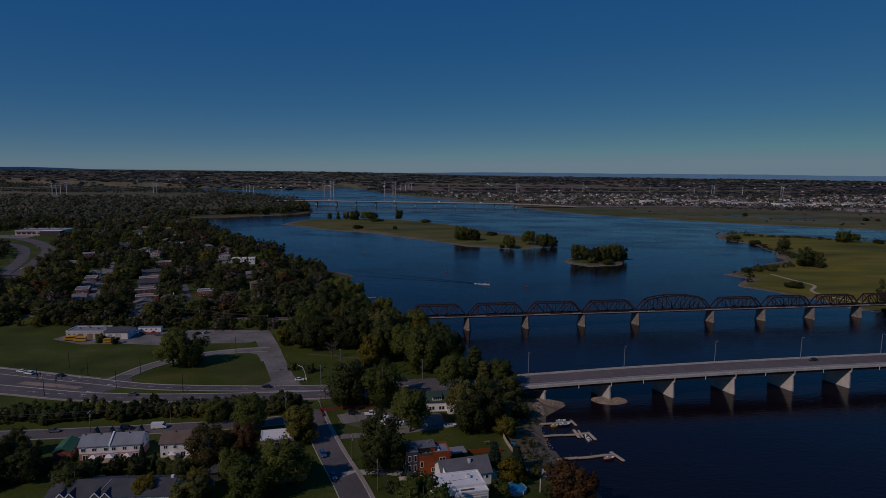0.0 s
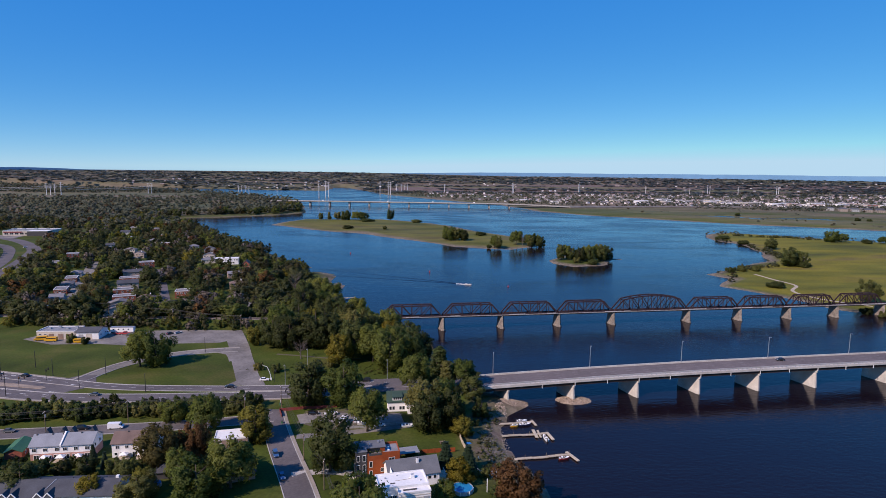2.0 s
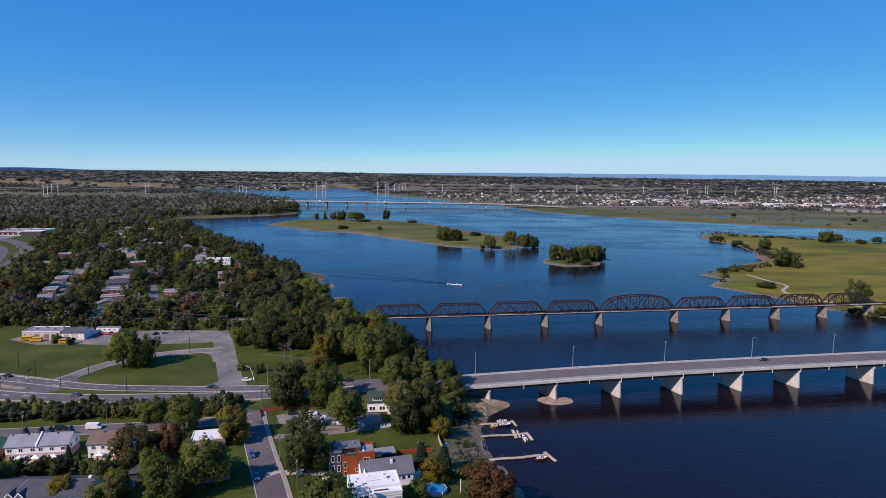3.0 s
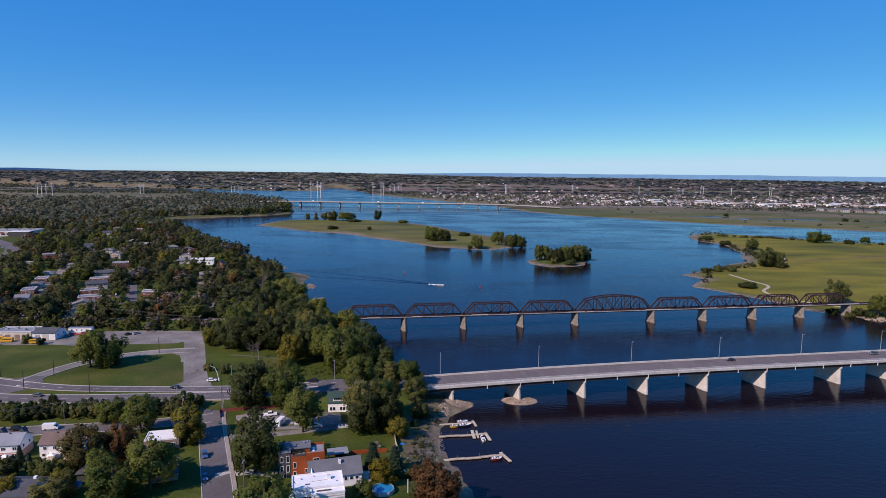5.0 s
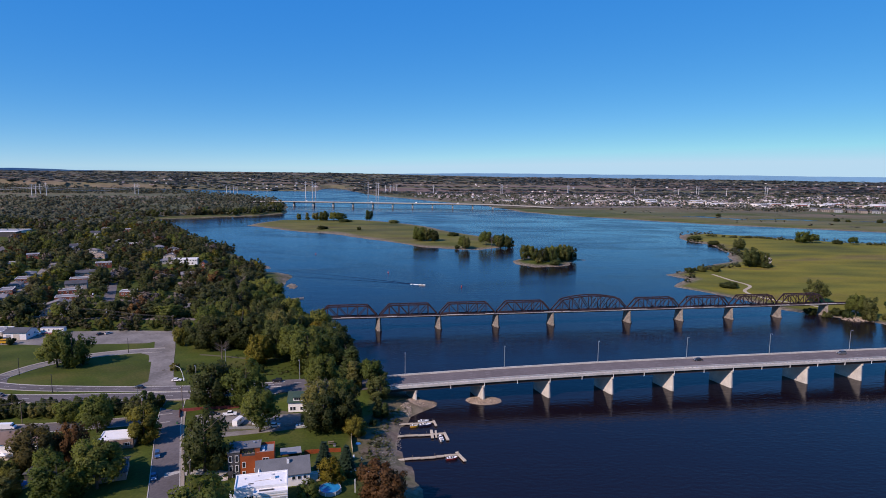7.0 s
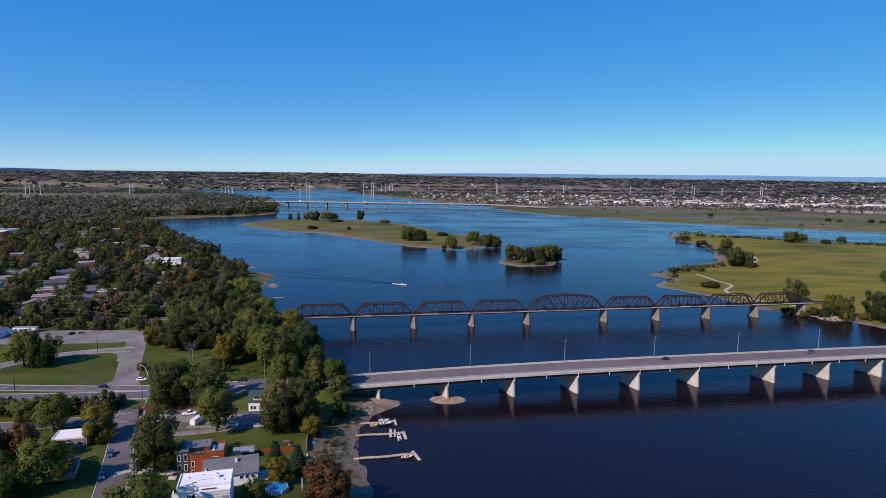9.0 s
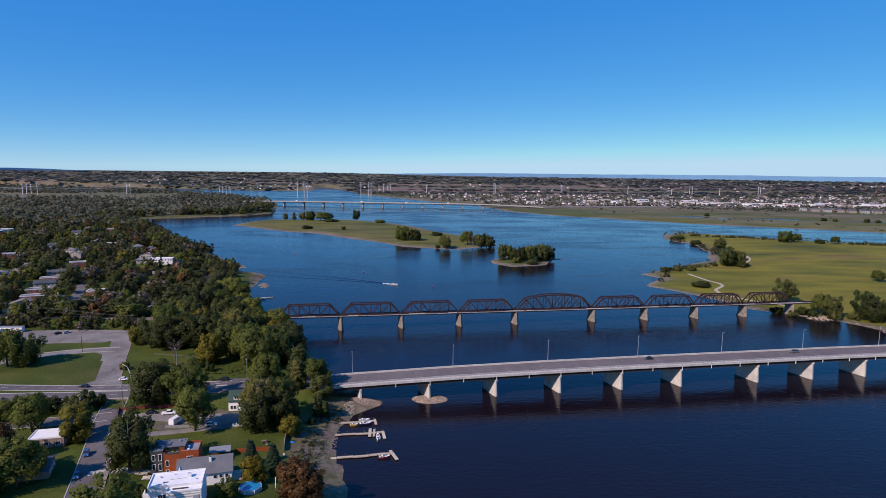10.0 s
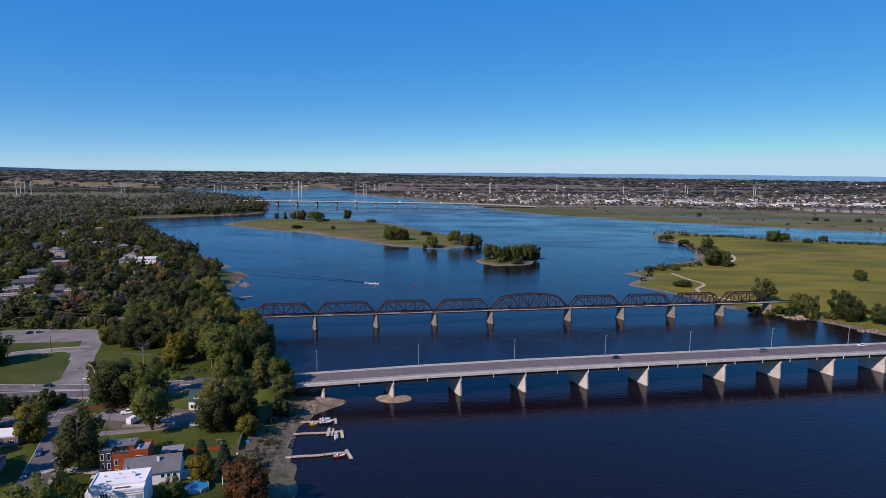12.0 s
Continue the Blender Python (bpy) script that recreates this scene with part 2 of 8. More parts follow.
M["leaf_dark"] = material("dark_green_leaves", (0.062, 0.075, 0.023), 0.6, vary=0.25, scale=2.5, fine=10, per_object=0.3, per_island=0.2, second=(0.066, 0.082, 0.025), spec=0.2, thin=0.5)
M["leaf_bronze"] = material("bronze_green_leaves", (0.098, 0.082, 0.026), 0.7, vary=0.25, scale=3, fine=10, per_object=0.1, per_island=0.25, second=(0.085, 0.078, 0.028), spec=0.2, thin=0.5)
M["leaf_yellow"] = material("yellowing_leaves", (0.195, 0.160, 0.017), 0.7, vary=0.25, scale=3, fine=10, per_object=0.2, per_island=0.35, second=(0.118, 0.116, 0.022), spec=0.2, thin=0.45)
M["leaf_rust"] = material("russet_leaves", (0.108, 0.056, 0.025), 0.7, vary=0.3, scale=3, fine=10, per_object=0.25, per_island=0.35, second=(0.130, 0.072, 0.026), spec=0.2, thin=0.45)
M["leaf_woods"] = material("mixed_green_leaves", (0.071, 0.084, 0.036), 0.65, vary=0.22, scale=0.55, fine=5, per_island=0.08, second=(0.096, 0.099, 0.040), spec=0.2, thin=0.45)
M["leaf_olive"] = material("olive_leaves", (0.081, 0.076, 0.039), 0.65, vary=0.22, scale=0.5, fine=5, per_island=0.1, second=(0.074, 0.071, 0.034), spec=0.2, thin=0.45)
M["far_bare"] = material("grey_twigs", (0.119, 0.101, 0.087), 0.9, vary=0.3, scale=0.5, fine=8, per_island=0.35, spec=0.1)
M["needle"] = material("conifer_needles", (0.018, 0.032, 0.016), 0.7, vary=0.3, scale=3, fine=12, per_island=0.3, spec=0.15)
# far leaves: green paled and cooled, with distance haze put into the colour
M["far_leaf"] = material("hazed_far_foliage", (0.102, 0.120, 0.096), 0.8, vary=0.35, scale=0.12, fine=0.8, per_island=0.15, second=(0.132, 0.136, 0.104), spec=0.1, thin=0.45)
# bluish grey stands in for air haze over the horizon woods
M["far_blue"] = material("haze_blue_foliage", (0.098, 0.128, 0.153), 0.9, vary=0.25, scale=0.02, fine=0.6, per_island=0.15, second=(0.115, 0.140, 0.159), spec=0.05, thin=0.45)
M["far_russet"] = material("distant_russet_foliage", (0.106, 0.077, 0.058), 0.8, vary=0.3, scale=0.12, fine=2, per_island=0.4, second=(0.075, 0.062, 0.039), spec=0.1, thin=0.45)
M["glass"] = material("dark_window_glass", (0.02, 0.025, 0.03), 0.08, vary=0.05, spec=0.6)
M["tyre"] = material("black_rubber", (0.015, 0.015, 0.015), 0.8, vary=0.1)


# ---- mesh helpers ----
class Build:
    """Collects vertices and faces of one mesh."""

    def __init__(self):
        self.v, self.f = [], []

    def add(self, verts, faces):
        k = len(self.v)
        self.v += [tuple(p) for p in verts]
        self.f += [tuple(i + k for i in f) for f in faces]
        return self

    def box(self, c, size, rz=0.0, taper=1.0):
        sx, sy, sz = size[0] / 2, size[1] / 2, size[2] / 2
        ca, sa = math.cos(rz), math.sin(rz)
        out = []
        for dz in (-1, 1):
            k = taper if dz > 0 else 1.0
            for dx, dy in ((-1, -1), (1, -1), (1, 1), (-1, 1)):
                x, y = dx * sx * k, dy * sy * k
                out.append((c[0] + x * ca - y * sa, c[1] + x * sa + y * ca, c[2] + dz * sz))
        return self.add(out, [(3, 2, 1, 0), (4, 5, 6, 7), (0, 1, 5, 4), (1, 2, 6, 5), (2, 3, 7, 6), (3, 0, 4, 7)])

    def beam(self, p, q, w, h=None):
        p, q = Vector(p), Vector(q)
        h = h or w
        d = (q - p).normalized()
        side = d.cross(Vector((0, 0, 1)))
        side = side.normalized() if side.length > 1e-4 else Vector((1, 0, 0))
        up = side.cross(d).normalized()
        a, b = side * w / 2, up * h / 2
        out = [e + s for e in (p, q) for s in (-a - b, a - b, a + b, -a + b)]
        return self.add(out, [(3, 2, 1, 0), (4, 5, 6, 7), (0, 1, 5, 4), (1, 2, 6, 5), (2, 3, 7, 6), (3, 0, 4, 7)])

    def tube(self, pts, radii, sides=7, cap=True):
        pts = [Vector(p) for p in pts]
        rings = []
        for i, p in enumerate(pts):
            d = (pts[min(i + 1, len(pts) - 1)] - pts[max(i - 1, 0)]).normalized()
            a = d.cross(Vector((0.3, 1, 0.1))).normalized()
            b = d.cross(a)
            rings.append([p + (a * math.cos(k * math.tau / sides) + b * math.sin(k * math.tau / sides)) * radii[i] for k in range(sides)])
        verts = [v for r in rings for v in r]
        faces = []
        for i in range(len(pts) - 1):
            for k in range(sides):
                k2 = (k + 1) % sides
                faces.append((i * sides + k, i * sides + k2, (i + 1) * sides + k2, (i + 1) * sides + k))
        if cap:
            faces.append(tuple(range(sides))[::-1])
            faces.append(tuple((len(pts) - 1) * sides + k for k in range(sides)))
        return self.add(verts, faces)

    def prism(self, outline, z0, z1):
        """An upright prism over a counter-clockwise outline."""
        n = len(outline)
        verts = [(x, y, z0) for x, y in outline] + [(x, y, z1) for x, y in outline]
        faces = [tuple(range(n))[::-1], tuple(range(n, 2 * n))]
        faces += [(i, (i + 1) % n, n + (i + 1) % n, n + i) for i in range(n)]
        return self.add(verts, faces)

    def mesh(self, name, mat, smooth=False):
        me = bpy.data.meshes.new(name)
        me.from_pydata(self.v, [], self.f)
        me.materials.append(mat)
        if smooth:
            me.polygons.foreach_set("use_smooth", [True] * len(me.polygons))
        me.update()
        return me


def part(name, b, mat, parent=None, label="", smooth=False):
    """Links a build (or a mesh) as one object under a thing or a part."""
    me = b if isinstance(b, bpy.types.Mesh) else b.mesh(name, mat, smooth)
    ob = new(name, me)
    ob.parent = parent
    if label:
        tagged(ob, label)
    return ob


def thing(name, label, category, group="", kind="", m=None):
    ob = new(name)
    ob.empty_display_size = 0.5
    if m is not None:
        ob.matrix_basis = m
    return tagged(ob, label, category, group, kind)


def numpy_mesh(name, verts, faces, mat, smooth=False, normals=None):
    me = bpy.data.meshes.new(name)
    k = faces.shape[1]
    me.vertices.add(len(verts))
    me.vertices.foreach_set("co", np.ascontiguousarray(verts, dtype=np.float32).ravel())
    me.loops.add(faces.size)
    me.loops.foreach_set("vertex_index", np.ascontiguousarray(faces, dtype=np.int32).ravel())
    me.polygons.add(len(faces))
    me.polygons.foreach_set("loop_start", np.arange(0, faces.size, k, dtype=np.int32))
    me.polygons.foreach_set("loop_total", np.full(len(faces), k, dtype=np.int32))
    if smooth:
        me.polygons.foreach_set("use_smooth", np.ones(len(faces), dtype=bool))
    me.materials.append(mat)
    me.update(calc_edges=True)
    me.validate()
    if normals is not None:
        me.polygons.foreach_set("use_smooth", np.ones(len(me.polygons), dtype=bool))
        me.normals_split_custom_set_from_vertices(normals)
    return me


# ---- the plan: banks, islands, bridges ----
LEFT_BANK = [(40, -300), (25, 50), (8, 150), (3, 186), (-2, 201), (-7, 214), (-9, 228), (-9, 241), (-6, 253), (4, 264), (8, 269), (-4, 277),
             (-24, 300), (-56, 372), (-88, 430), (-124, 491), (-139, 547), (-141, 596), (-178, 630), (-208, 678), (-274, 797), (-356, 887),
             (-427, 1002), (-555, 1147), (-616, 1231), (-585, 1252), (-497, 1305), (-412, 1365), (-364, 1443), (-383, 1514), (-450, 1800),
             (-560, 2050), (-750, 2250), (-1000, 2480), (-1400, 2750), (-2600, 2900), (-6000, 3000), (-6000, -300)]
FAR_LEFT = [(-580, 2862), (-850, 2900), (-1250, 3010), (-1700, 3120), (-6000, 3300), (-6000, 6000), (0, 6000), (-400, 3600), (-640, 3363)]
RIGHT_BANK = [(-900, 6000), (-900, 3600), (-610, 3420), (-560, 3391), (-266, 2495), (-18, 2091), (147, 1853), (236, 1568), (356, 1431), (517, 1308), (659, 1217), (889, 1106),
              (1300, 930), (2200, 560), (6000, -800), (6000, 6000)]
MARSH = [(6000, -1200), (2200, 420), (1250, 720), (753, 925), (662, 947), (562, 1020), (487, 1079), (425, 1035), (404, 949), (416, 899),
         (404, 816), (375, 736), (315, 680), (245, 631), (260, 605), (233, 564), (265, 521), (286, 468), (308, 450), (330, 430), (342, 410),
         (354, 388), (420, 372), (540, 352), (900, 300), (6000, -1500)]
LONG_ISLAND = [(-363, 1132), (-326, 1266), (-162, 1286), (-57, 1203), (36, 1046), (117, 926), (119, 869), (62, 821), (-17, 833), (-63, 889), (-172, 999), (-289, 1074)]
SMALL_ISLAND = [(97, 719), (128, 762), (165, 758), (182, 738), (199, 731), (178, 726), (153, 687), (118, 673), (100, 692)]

BRIDGE_DIR = (math.cos(radians(9.2)), math.sin(radians(9.2)))
BRIDGE_AT = (91.2, 289.6)           # a point of the road bridge's centre line
RAIL_AT, RAIL_DIR = (88.5, 418.4), (math.cos(radians(9.05)), math.sin(radians(9.05)))


def bridge_point(x, off=0.0):
    """The road bridge's centre line at x, moved off metres to its far side."""
    y = BRIDGE_AT[1] + (x - BRIDGE_AT[0]) * BRIDGE_DIR[1] / BRIDGE_DIR[0]
    return x - BRIDGE_DIR[1] * off, y + BRIDGE_DIR[0] * off


def rail_point(x, off=0.0):
    y = RAIL_AT[1] + (x - RAIL_AT[0]) * RAIL_DIR[1] / RAIL_DIR[0]
    return x - RAIL_DIR[1] * off, y + RAIL_DIR[0] * off


def rail_bend(x):
    """How far the railway leaves the bridge's line, on land."""
    return np.maximum(-95.0 - np.asarray(x, float), 0) * 0.19


def deck_z(x):
    return float(np.interp(x, [-130, -100, -60, -9, 41, 90, 139, 250, 400, 520, 700], [4.6, 5.0, 6.6, 9.2, 10.5, 11.2, 11.45, 11.7, 11.2, 9.5, 4.5]))


def garden_rise(y):
    """The gardens nearest the river bend lie a little higher."""
    u = np.clip((216.0 - np.asarray(y, float)) / 42.0, 0, 1)
    return 1.8 * u * u * (3 - 2 * u)


def signed_distance(px, py, poly):
    best = np.full(px.shape, 1e9)
    inside = np.zeros(px.shape, bool)
    n = len(poly)
    for i in range(n):
        (x0, y0), (x1, y1) = poly[i], poly[(i + 1) % n]
        dx, dy = x1 - x0, y1 - y0
        t = np.clip(((px - x0) * dx + (py - y0) * dy) / (dx * dx + dy * dy), 0, 1)
        best = np.minimum(best, np.hypot(px - x0 - t * dx, py - y0 - t * dy))
        if y0 != y1:
            cross = ((y0 > py) != (y1 > py)) & (px < (x1 - x0) * (py - y0) / (y1 - y0) + x0)
            inside ^= cross
    return np.where(inside, best, -best)


def wobble(px, py, size, seed=0.0):
    """A cheap smooth unevenness between -1 and 1."""
    a, b = px / size, py / size
    return (np.sin(a * 1.7 + b * 0.6 + seed) + np.sin(b * 2.1 - a * 0.9 + 1.3 + seed) + np.sin(a * 3.9 + b * 3.1 + 2.1 + seed) * 0.5) / 2.5


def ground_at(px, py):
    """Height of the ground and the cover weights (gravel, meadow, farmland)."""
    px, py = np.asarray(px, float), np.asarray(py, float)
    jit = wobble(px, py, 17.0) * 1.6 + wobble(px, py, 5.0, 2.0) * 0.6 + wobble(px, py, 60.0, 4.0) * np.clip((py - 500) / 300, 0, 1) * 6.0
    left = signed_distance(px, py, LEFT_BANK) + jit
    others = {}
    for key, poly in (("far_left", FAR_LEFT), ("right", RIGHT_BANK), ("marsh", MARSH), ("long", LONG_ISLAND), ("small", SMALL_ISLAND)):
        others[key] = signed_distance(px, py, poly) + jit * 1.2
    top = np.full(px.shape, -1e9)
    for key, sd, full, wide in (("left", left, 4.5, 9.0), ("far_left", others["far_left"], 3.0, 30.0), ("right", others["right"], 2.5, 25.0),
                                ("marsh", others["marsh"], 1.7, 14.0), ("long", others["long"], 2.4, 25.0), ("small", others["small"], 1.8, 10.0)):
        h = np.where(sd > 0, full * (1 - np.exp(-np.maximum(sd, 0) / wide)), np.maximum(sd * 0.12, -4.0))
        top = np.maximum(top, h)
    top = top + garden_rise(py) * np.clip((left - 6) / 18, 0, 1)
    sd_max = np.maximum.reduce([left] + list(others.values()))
    # low sand bars off the left bank
    for bx, by, half_l, half_w, turn in ((-193, 664, 24, 8, 2.25), (-157, 612, 19, 5, 2.6), (-128, 548, 16, 5, 1.9)):
        u, v = (px - bx) * math.cos(turn) + (py - by) * math.sin(turn), (py - by) * math.cos(turn) - (px - bx) * math.sin(turn)
        bar = 1 - (u / half_l) ** 2 - (v / half_w) ** 2 + 0.25 * wobble(px, py, 6.0, 5.0)
        top = np.where((bar > 0) & (top < 0.7), np.maximum(top, 0.7 * np.minimum(bar, 1)), top)
    # the causeways of the road and of the railway
    for at, way, half, z_of, x_to in ((BRIDGE_AT, BRIDGE_DIR, 9.5, "road", -22.0), (RAIL_AT, RAIL_DIR, 5.0, "rail", -78.0)):
        s = (px - at[0]) * way[0] + (py - at[1]) * way[1]
        x = at[0] + s * way[0]
        off = np.abs((py - at[1]) * way[0] - (px - at[0]) * way[1] - (rail_bend(x) if z_of == "rail" else 0.0))
        z = np.interp(x, [-130, -100, -60, -9], [4.4, 4.8, 6.4, 8.9]) if z_of == "road" else np.interp(x, [-300, -100], [7.2, 8.4])
        bank = z - np.maximum(off - half, 0) * 0.55
        top = np.where((x < x_to) & (bank > top) & (x > -900), bank, top)
    # shallow ponds in the far flats
    pond = signed_distance(px, py, [(394, 1612), (527, 1550), (709, 1465), (891, 1418), (1500, 1290), (1480, 1230), (1020, 1330), (708, 1390), (551, 1480)]) + wobble(px, py, 45.0, 1.0) * 28
    top = np.where(pond > 8, -0.4, top)
    # far off the land lifts very gently
    r = np.hypot(px, py)
    s = np.clip((r - 3000) / 1880, 0, 1)
    bearing = np.degrees(np.arctan2(px, np.maximum(py, 1.0)))
    top = top + np.where(top > 0, 1, 0.0) * (71.0 - 17.0 * np.clip((bearing + 10) / 16, 0, 1)) * s ** 1.1
    gravel = np.clip(1.25 - (sd_max - 1.0) / np.where(left > -5, np.interp(py, [560, 610, 700, 760], [6.5, 20.0, 20.0, 6.5]), np.interp(py, [400, 700, 900], [7.0, 9.0, 15.0]) * (1 + 0.7 * wobble(px, py, 40.0, 6.0))), 0, 1)
    gravel = np.where(left > -5, gravel * np.clip(0.70 + 0.6 * wobble(px, py, 6.0, 3.0), 0, 1), gravel)
    gravel = np.where(py > 2500, gravel * 0.2, gravel)
    meadow = np.clip((np.maximum(others["marsh"], others["long"]) - 4) / 12, 0, 1) * np.where(others["long"] > 0, 0.55, 1.0)
    meadow = np.maximum(meadow, np.clip((others["right"] - 3) / 40, 0, 1) * np.clip((1500 - (py + px * 0.35 - 200)) / 250, 0, 1) * 0.7)
    farm = np.clip((py - 1500) / 300, 0, 1) * np.clip(np.maximum(others["right"], others["far_left"]) / 60, 0, 1)
    farm = np.maximum(farm, np.clip((py - 900) / 400, 0, 1) * np.clip(left / 60, 0, 1) * np.interp(py, [1200, 1500], [0.8, 1.0]))
    farm = np.maximum(farm, np.where(others["long"] > 3, 0.18 + 0.15 * wobble(px, py, 40.0, 9.0), 0))
    farm = np.maximum(farm, np.clip((py - 1900) / 300, 0, 1))
    farm = np.maximum(farm, np.clip((others["right"] - 12) / 40, 0, 1) * np.clip(0.55 + 0.5 * wobble(px, py * 2.0, 110.0, 7.0), 0, 1))
    plough = np.clip((wobble(px * 0.35, py * 3.0, 300.0, 2.5) + 0.25) * 4, 0, 1) * np.clip((py - 2780) / 60, 0, 1) * np.clip((3700 - py) / 150, 0, 1) * np.clip((px + 350) / 100, 0, 1)
    plough = np.maximum(plough, np.clip((wobble(px * 0.4, py * 2.5, 200.0, 6.5) - 0.05) * 4, 0, 1) * np.clip((py - 1900) / 100, 0, 1) * np.clip((-700 - px) / 100, 0, 1) * 0.15)
    shore = np.clip((18 - left) / 8, 0, 1) * np.clip((left + 8) / 4, 0, 1) * (py < 300)          # trodden earth behind the beach
    plough = np.maximum(plough, shore * np.clip(0.55 + 0.6 * wobble(px, py, 5.0, 1.5), 0, 1))
    gravel = np.where(shore > 0, gravel * 0.7, gravel)
    return top, np.stack([gravel, meadow, farm, plough], -1)


def flat_z(x, y):
    return float(ground_at([x], [y])[0][0])


# ---- ground and water ----
def stretched(near, far, step, growth, limit):
    out, s = [near], step
    x = near
    while x < far:
        x += s
        out.append(x)
    while x < limit:
        s *= growth
        x += s
        out.append(min(x, limit))
    return out


xs_r = stretched(0, 360, 4.0, 1.03, 5200)
xs = np.array([-x for x in xs_r[:0:-1]] + xs_r)
ys = np.array(list(np.arange(-300, 150, 30.0)) + stretched(150, 760, 4.0, 1.012, 5000))
gx, gy = np.meshgrid(xs, ys)
gz, cover = ground_at(gx.ravel(), gy.ravel())
nx, ny = len(xs), len(ys)
idx = np.arange(nx * ny).reshape(ny, nx)
quads = np.stack([idx[:-1, :-1], idx[:-1, 1:], idx[1:, 1:], idx[1:, :-1]], -1).reshape(-1, 4)
gme = numpy_mesh("ground", np.stack([gx.ravel(), gy.ravel(), gz], -1), quads, M["ground"], smooth=True)
attr = gme.attributes.new("cover", "FLOAT_COLOR", "POINT")
attr.data.foreach_set("color", cover.astype(np.float32).ravel())
tagged(new("ground", gme), "grassy river banks with gravel beaches, marsh meadows and farmland", "ground", kind="structure")
wb = Build()
wb.add([(-5200, -300, 0), (5200, -300, 0), (5200, 5000, 0), (-5200, 5000, 0)], [(0, 1, 2, 3)])
tagged(part("water", wb, M["water"]), "wide dark blue river with wind ripples", "river", kind="structure")


# ---- roads ----
def smooth_line(pts, step=4.0):
    """A rounded line through a few plan points."""
    pts = [Vector((*p, 0.0)[:3]) for p in pts]
    out = []
    for i in range(len(pts) - 1):
        p0, p1, p2, p3 = pts[max(i - 1, 0)], pts[i], pts[i + 1], pts[min(i + 2, len(pts) - 1)]
        n = max(2, int((p2 - p1).length / step))
        for k in range(n):
            t = k / n
            out.append(0.5 * ((2 * p1) + (p2 - p0) * t + (2 * p0 - 5 * p1 + 4 * p2 - p3) * t * t + (3 * p1 - p0 - 3 * p2 + p3) * t ** 3))
    return out + [pts[-1]]


def ribbon(b, line, left, right, lift, thick=0.0, height=None):
    """A strip along a line, between two side offsets (left is positive), lying lift above the ground."""
    rows = []
    for i, p in enumerate(line):
        d = (line[min(i + 1, len(line) - 1)] - line[max(i - 1, 0)]).normalized()
        s = Vector((-d.y, d.x, 0))
        rows.append((p + s * left, p + s * right))
    zs = [(height(p.x, p.y) if height else None) for p in line]
    verts, faces = [], []
    for i, (a, c) in enumerate(rows):
        za = zs[i] if height else max(flat_z(a.x, a.y), flat_z(c.x, c.y))
        for q in (a, c):
            verts.append((q.x, q.y, za + lift))
        if thick:
            for q in (a, c):
                verts.append((q.x, q.y, za + lift - thick))
    k = 4 if thick else 2
    for i in range(len(rows) - 1):
        o, n = i * k, (i + 1) * k
        faces.append((o, o + 1, n + 1, n))
        if thick:
            faces += [(o + 2, n + 2, n + 3, o + 3), (o, n, n + 2, o + 2), (o + 1, o + 3, n + 3, n + 1)]
    if thick:
        e = (len(rows) - 1) * k
        faces += [(0, 2, 3, 1), (e, e + 1, e + 3, e + 2)]
    b.add(verts, faces)
    return b


def dashes(b, line, off, lift, on=3.0, gap=6.0, width=0.15, height=None):
    acc = [0.0]
    for i in range(1, len(line)):
        acc.append(acc[-1] + (line[i] - line[i - 1]).length)
    def at(s):
        for i in range(1, len(line)):
            if acc[i] >= s:
                t = (s - acc[i - 1]) / max(acc[i] - acc[i - 1], 1e-6)
                return line[i - 1].lerp(line[i], t)
        return line[-1]
    s = 0.0
    while s + on < acc[-1]:
        ribbon(b, [at(s), at(s + on / 2), at(s + on)], off + width / 2, off - width / 2, lift, height=height)
        s += on + gap
    return b


def road_height(x, y):
    """Road level: the ground, or the causeway that climbs to the bridge."""
    return max(4.5, deck_z(x)) if x > -130 else 4.5


SOUTH = smooth_line([(-420, 292), (-320, 279), (-250, 267), (-222, 261.5), (-200, 259.6), (-175, 259.6), (-150, 261.3), (-110, 264), (-66, 268.3)])
NORTH = smooth_line([(-420, 316), (-320, 303), (-263, 290), (-216, 278.8), (-190, 273.4), (-160, 272.0), (-110, 272.8), (-66, 275.6)])
RAMP = smooth_line([(-210, 281), (-207.5, 290), (-203, 302), (-195, 313), (-183, 322.5), (-166, 330), (-150, 333.5)])
LOT = smooth_line([(-167, 373), (-161, 360), (-151.5, 339), (-143, 318), (-134.5, 298), (-126.5, 279)])
SIDE = smooth_line([(-112, 262), (-108, 250), (-101.5, 232), (-91.5, 208), (-80, 181), (-70, 156), (-58, 128)])
BACK = smooth_line([(-320, 205), (-240, 217), (-200, 222), (-165, 227), (-140, 231), (-118, 236), (-104, 240)])
roads = thing("road", "grey asphalt boulevard with two carriageways and side streets", "road", kind="structure")
lvl = lambda x, y: road_height(x, y)
part("carriageway", ribbon(Build(), SOUTH, 4.6, -4.6, 0.10, 0.3, lvl), M["asphalt"], roads)
part("carriageway", ribbon(Build(), NORTH, 3.4, -3.4, 0.12, 0.3, lvl), M["asphalt"], roads)
MERGE = smooth_line([(-70, 273.0), (-50, 273.6), (-30, 273.2), bridge_point(-12)])
part("bridge_approach", ribbon(Build(), MERGE, 8.4, -8.4, 0.14, 0.3, lambda x, y: deck_z(x)), M["asphalt"], roads)
part("ramp", ribbon(Build(), RAMP, 3.6, -3.6, 0.08, 0.3, lambda x, y: 4.5), M["asphalt_old"], roads)
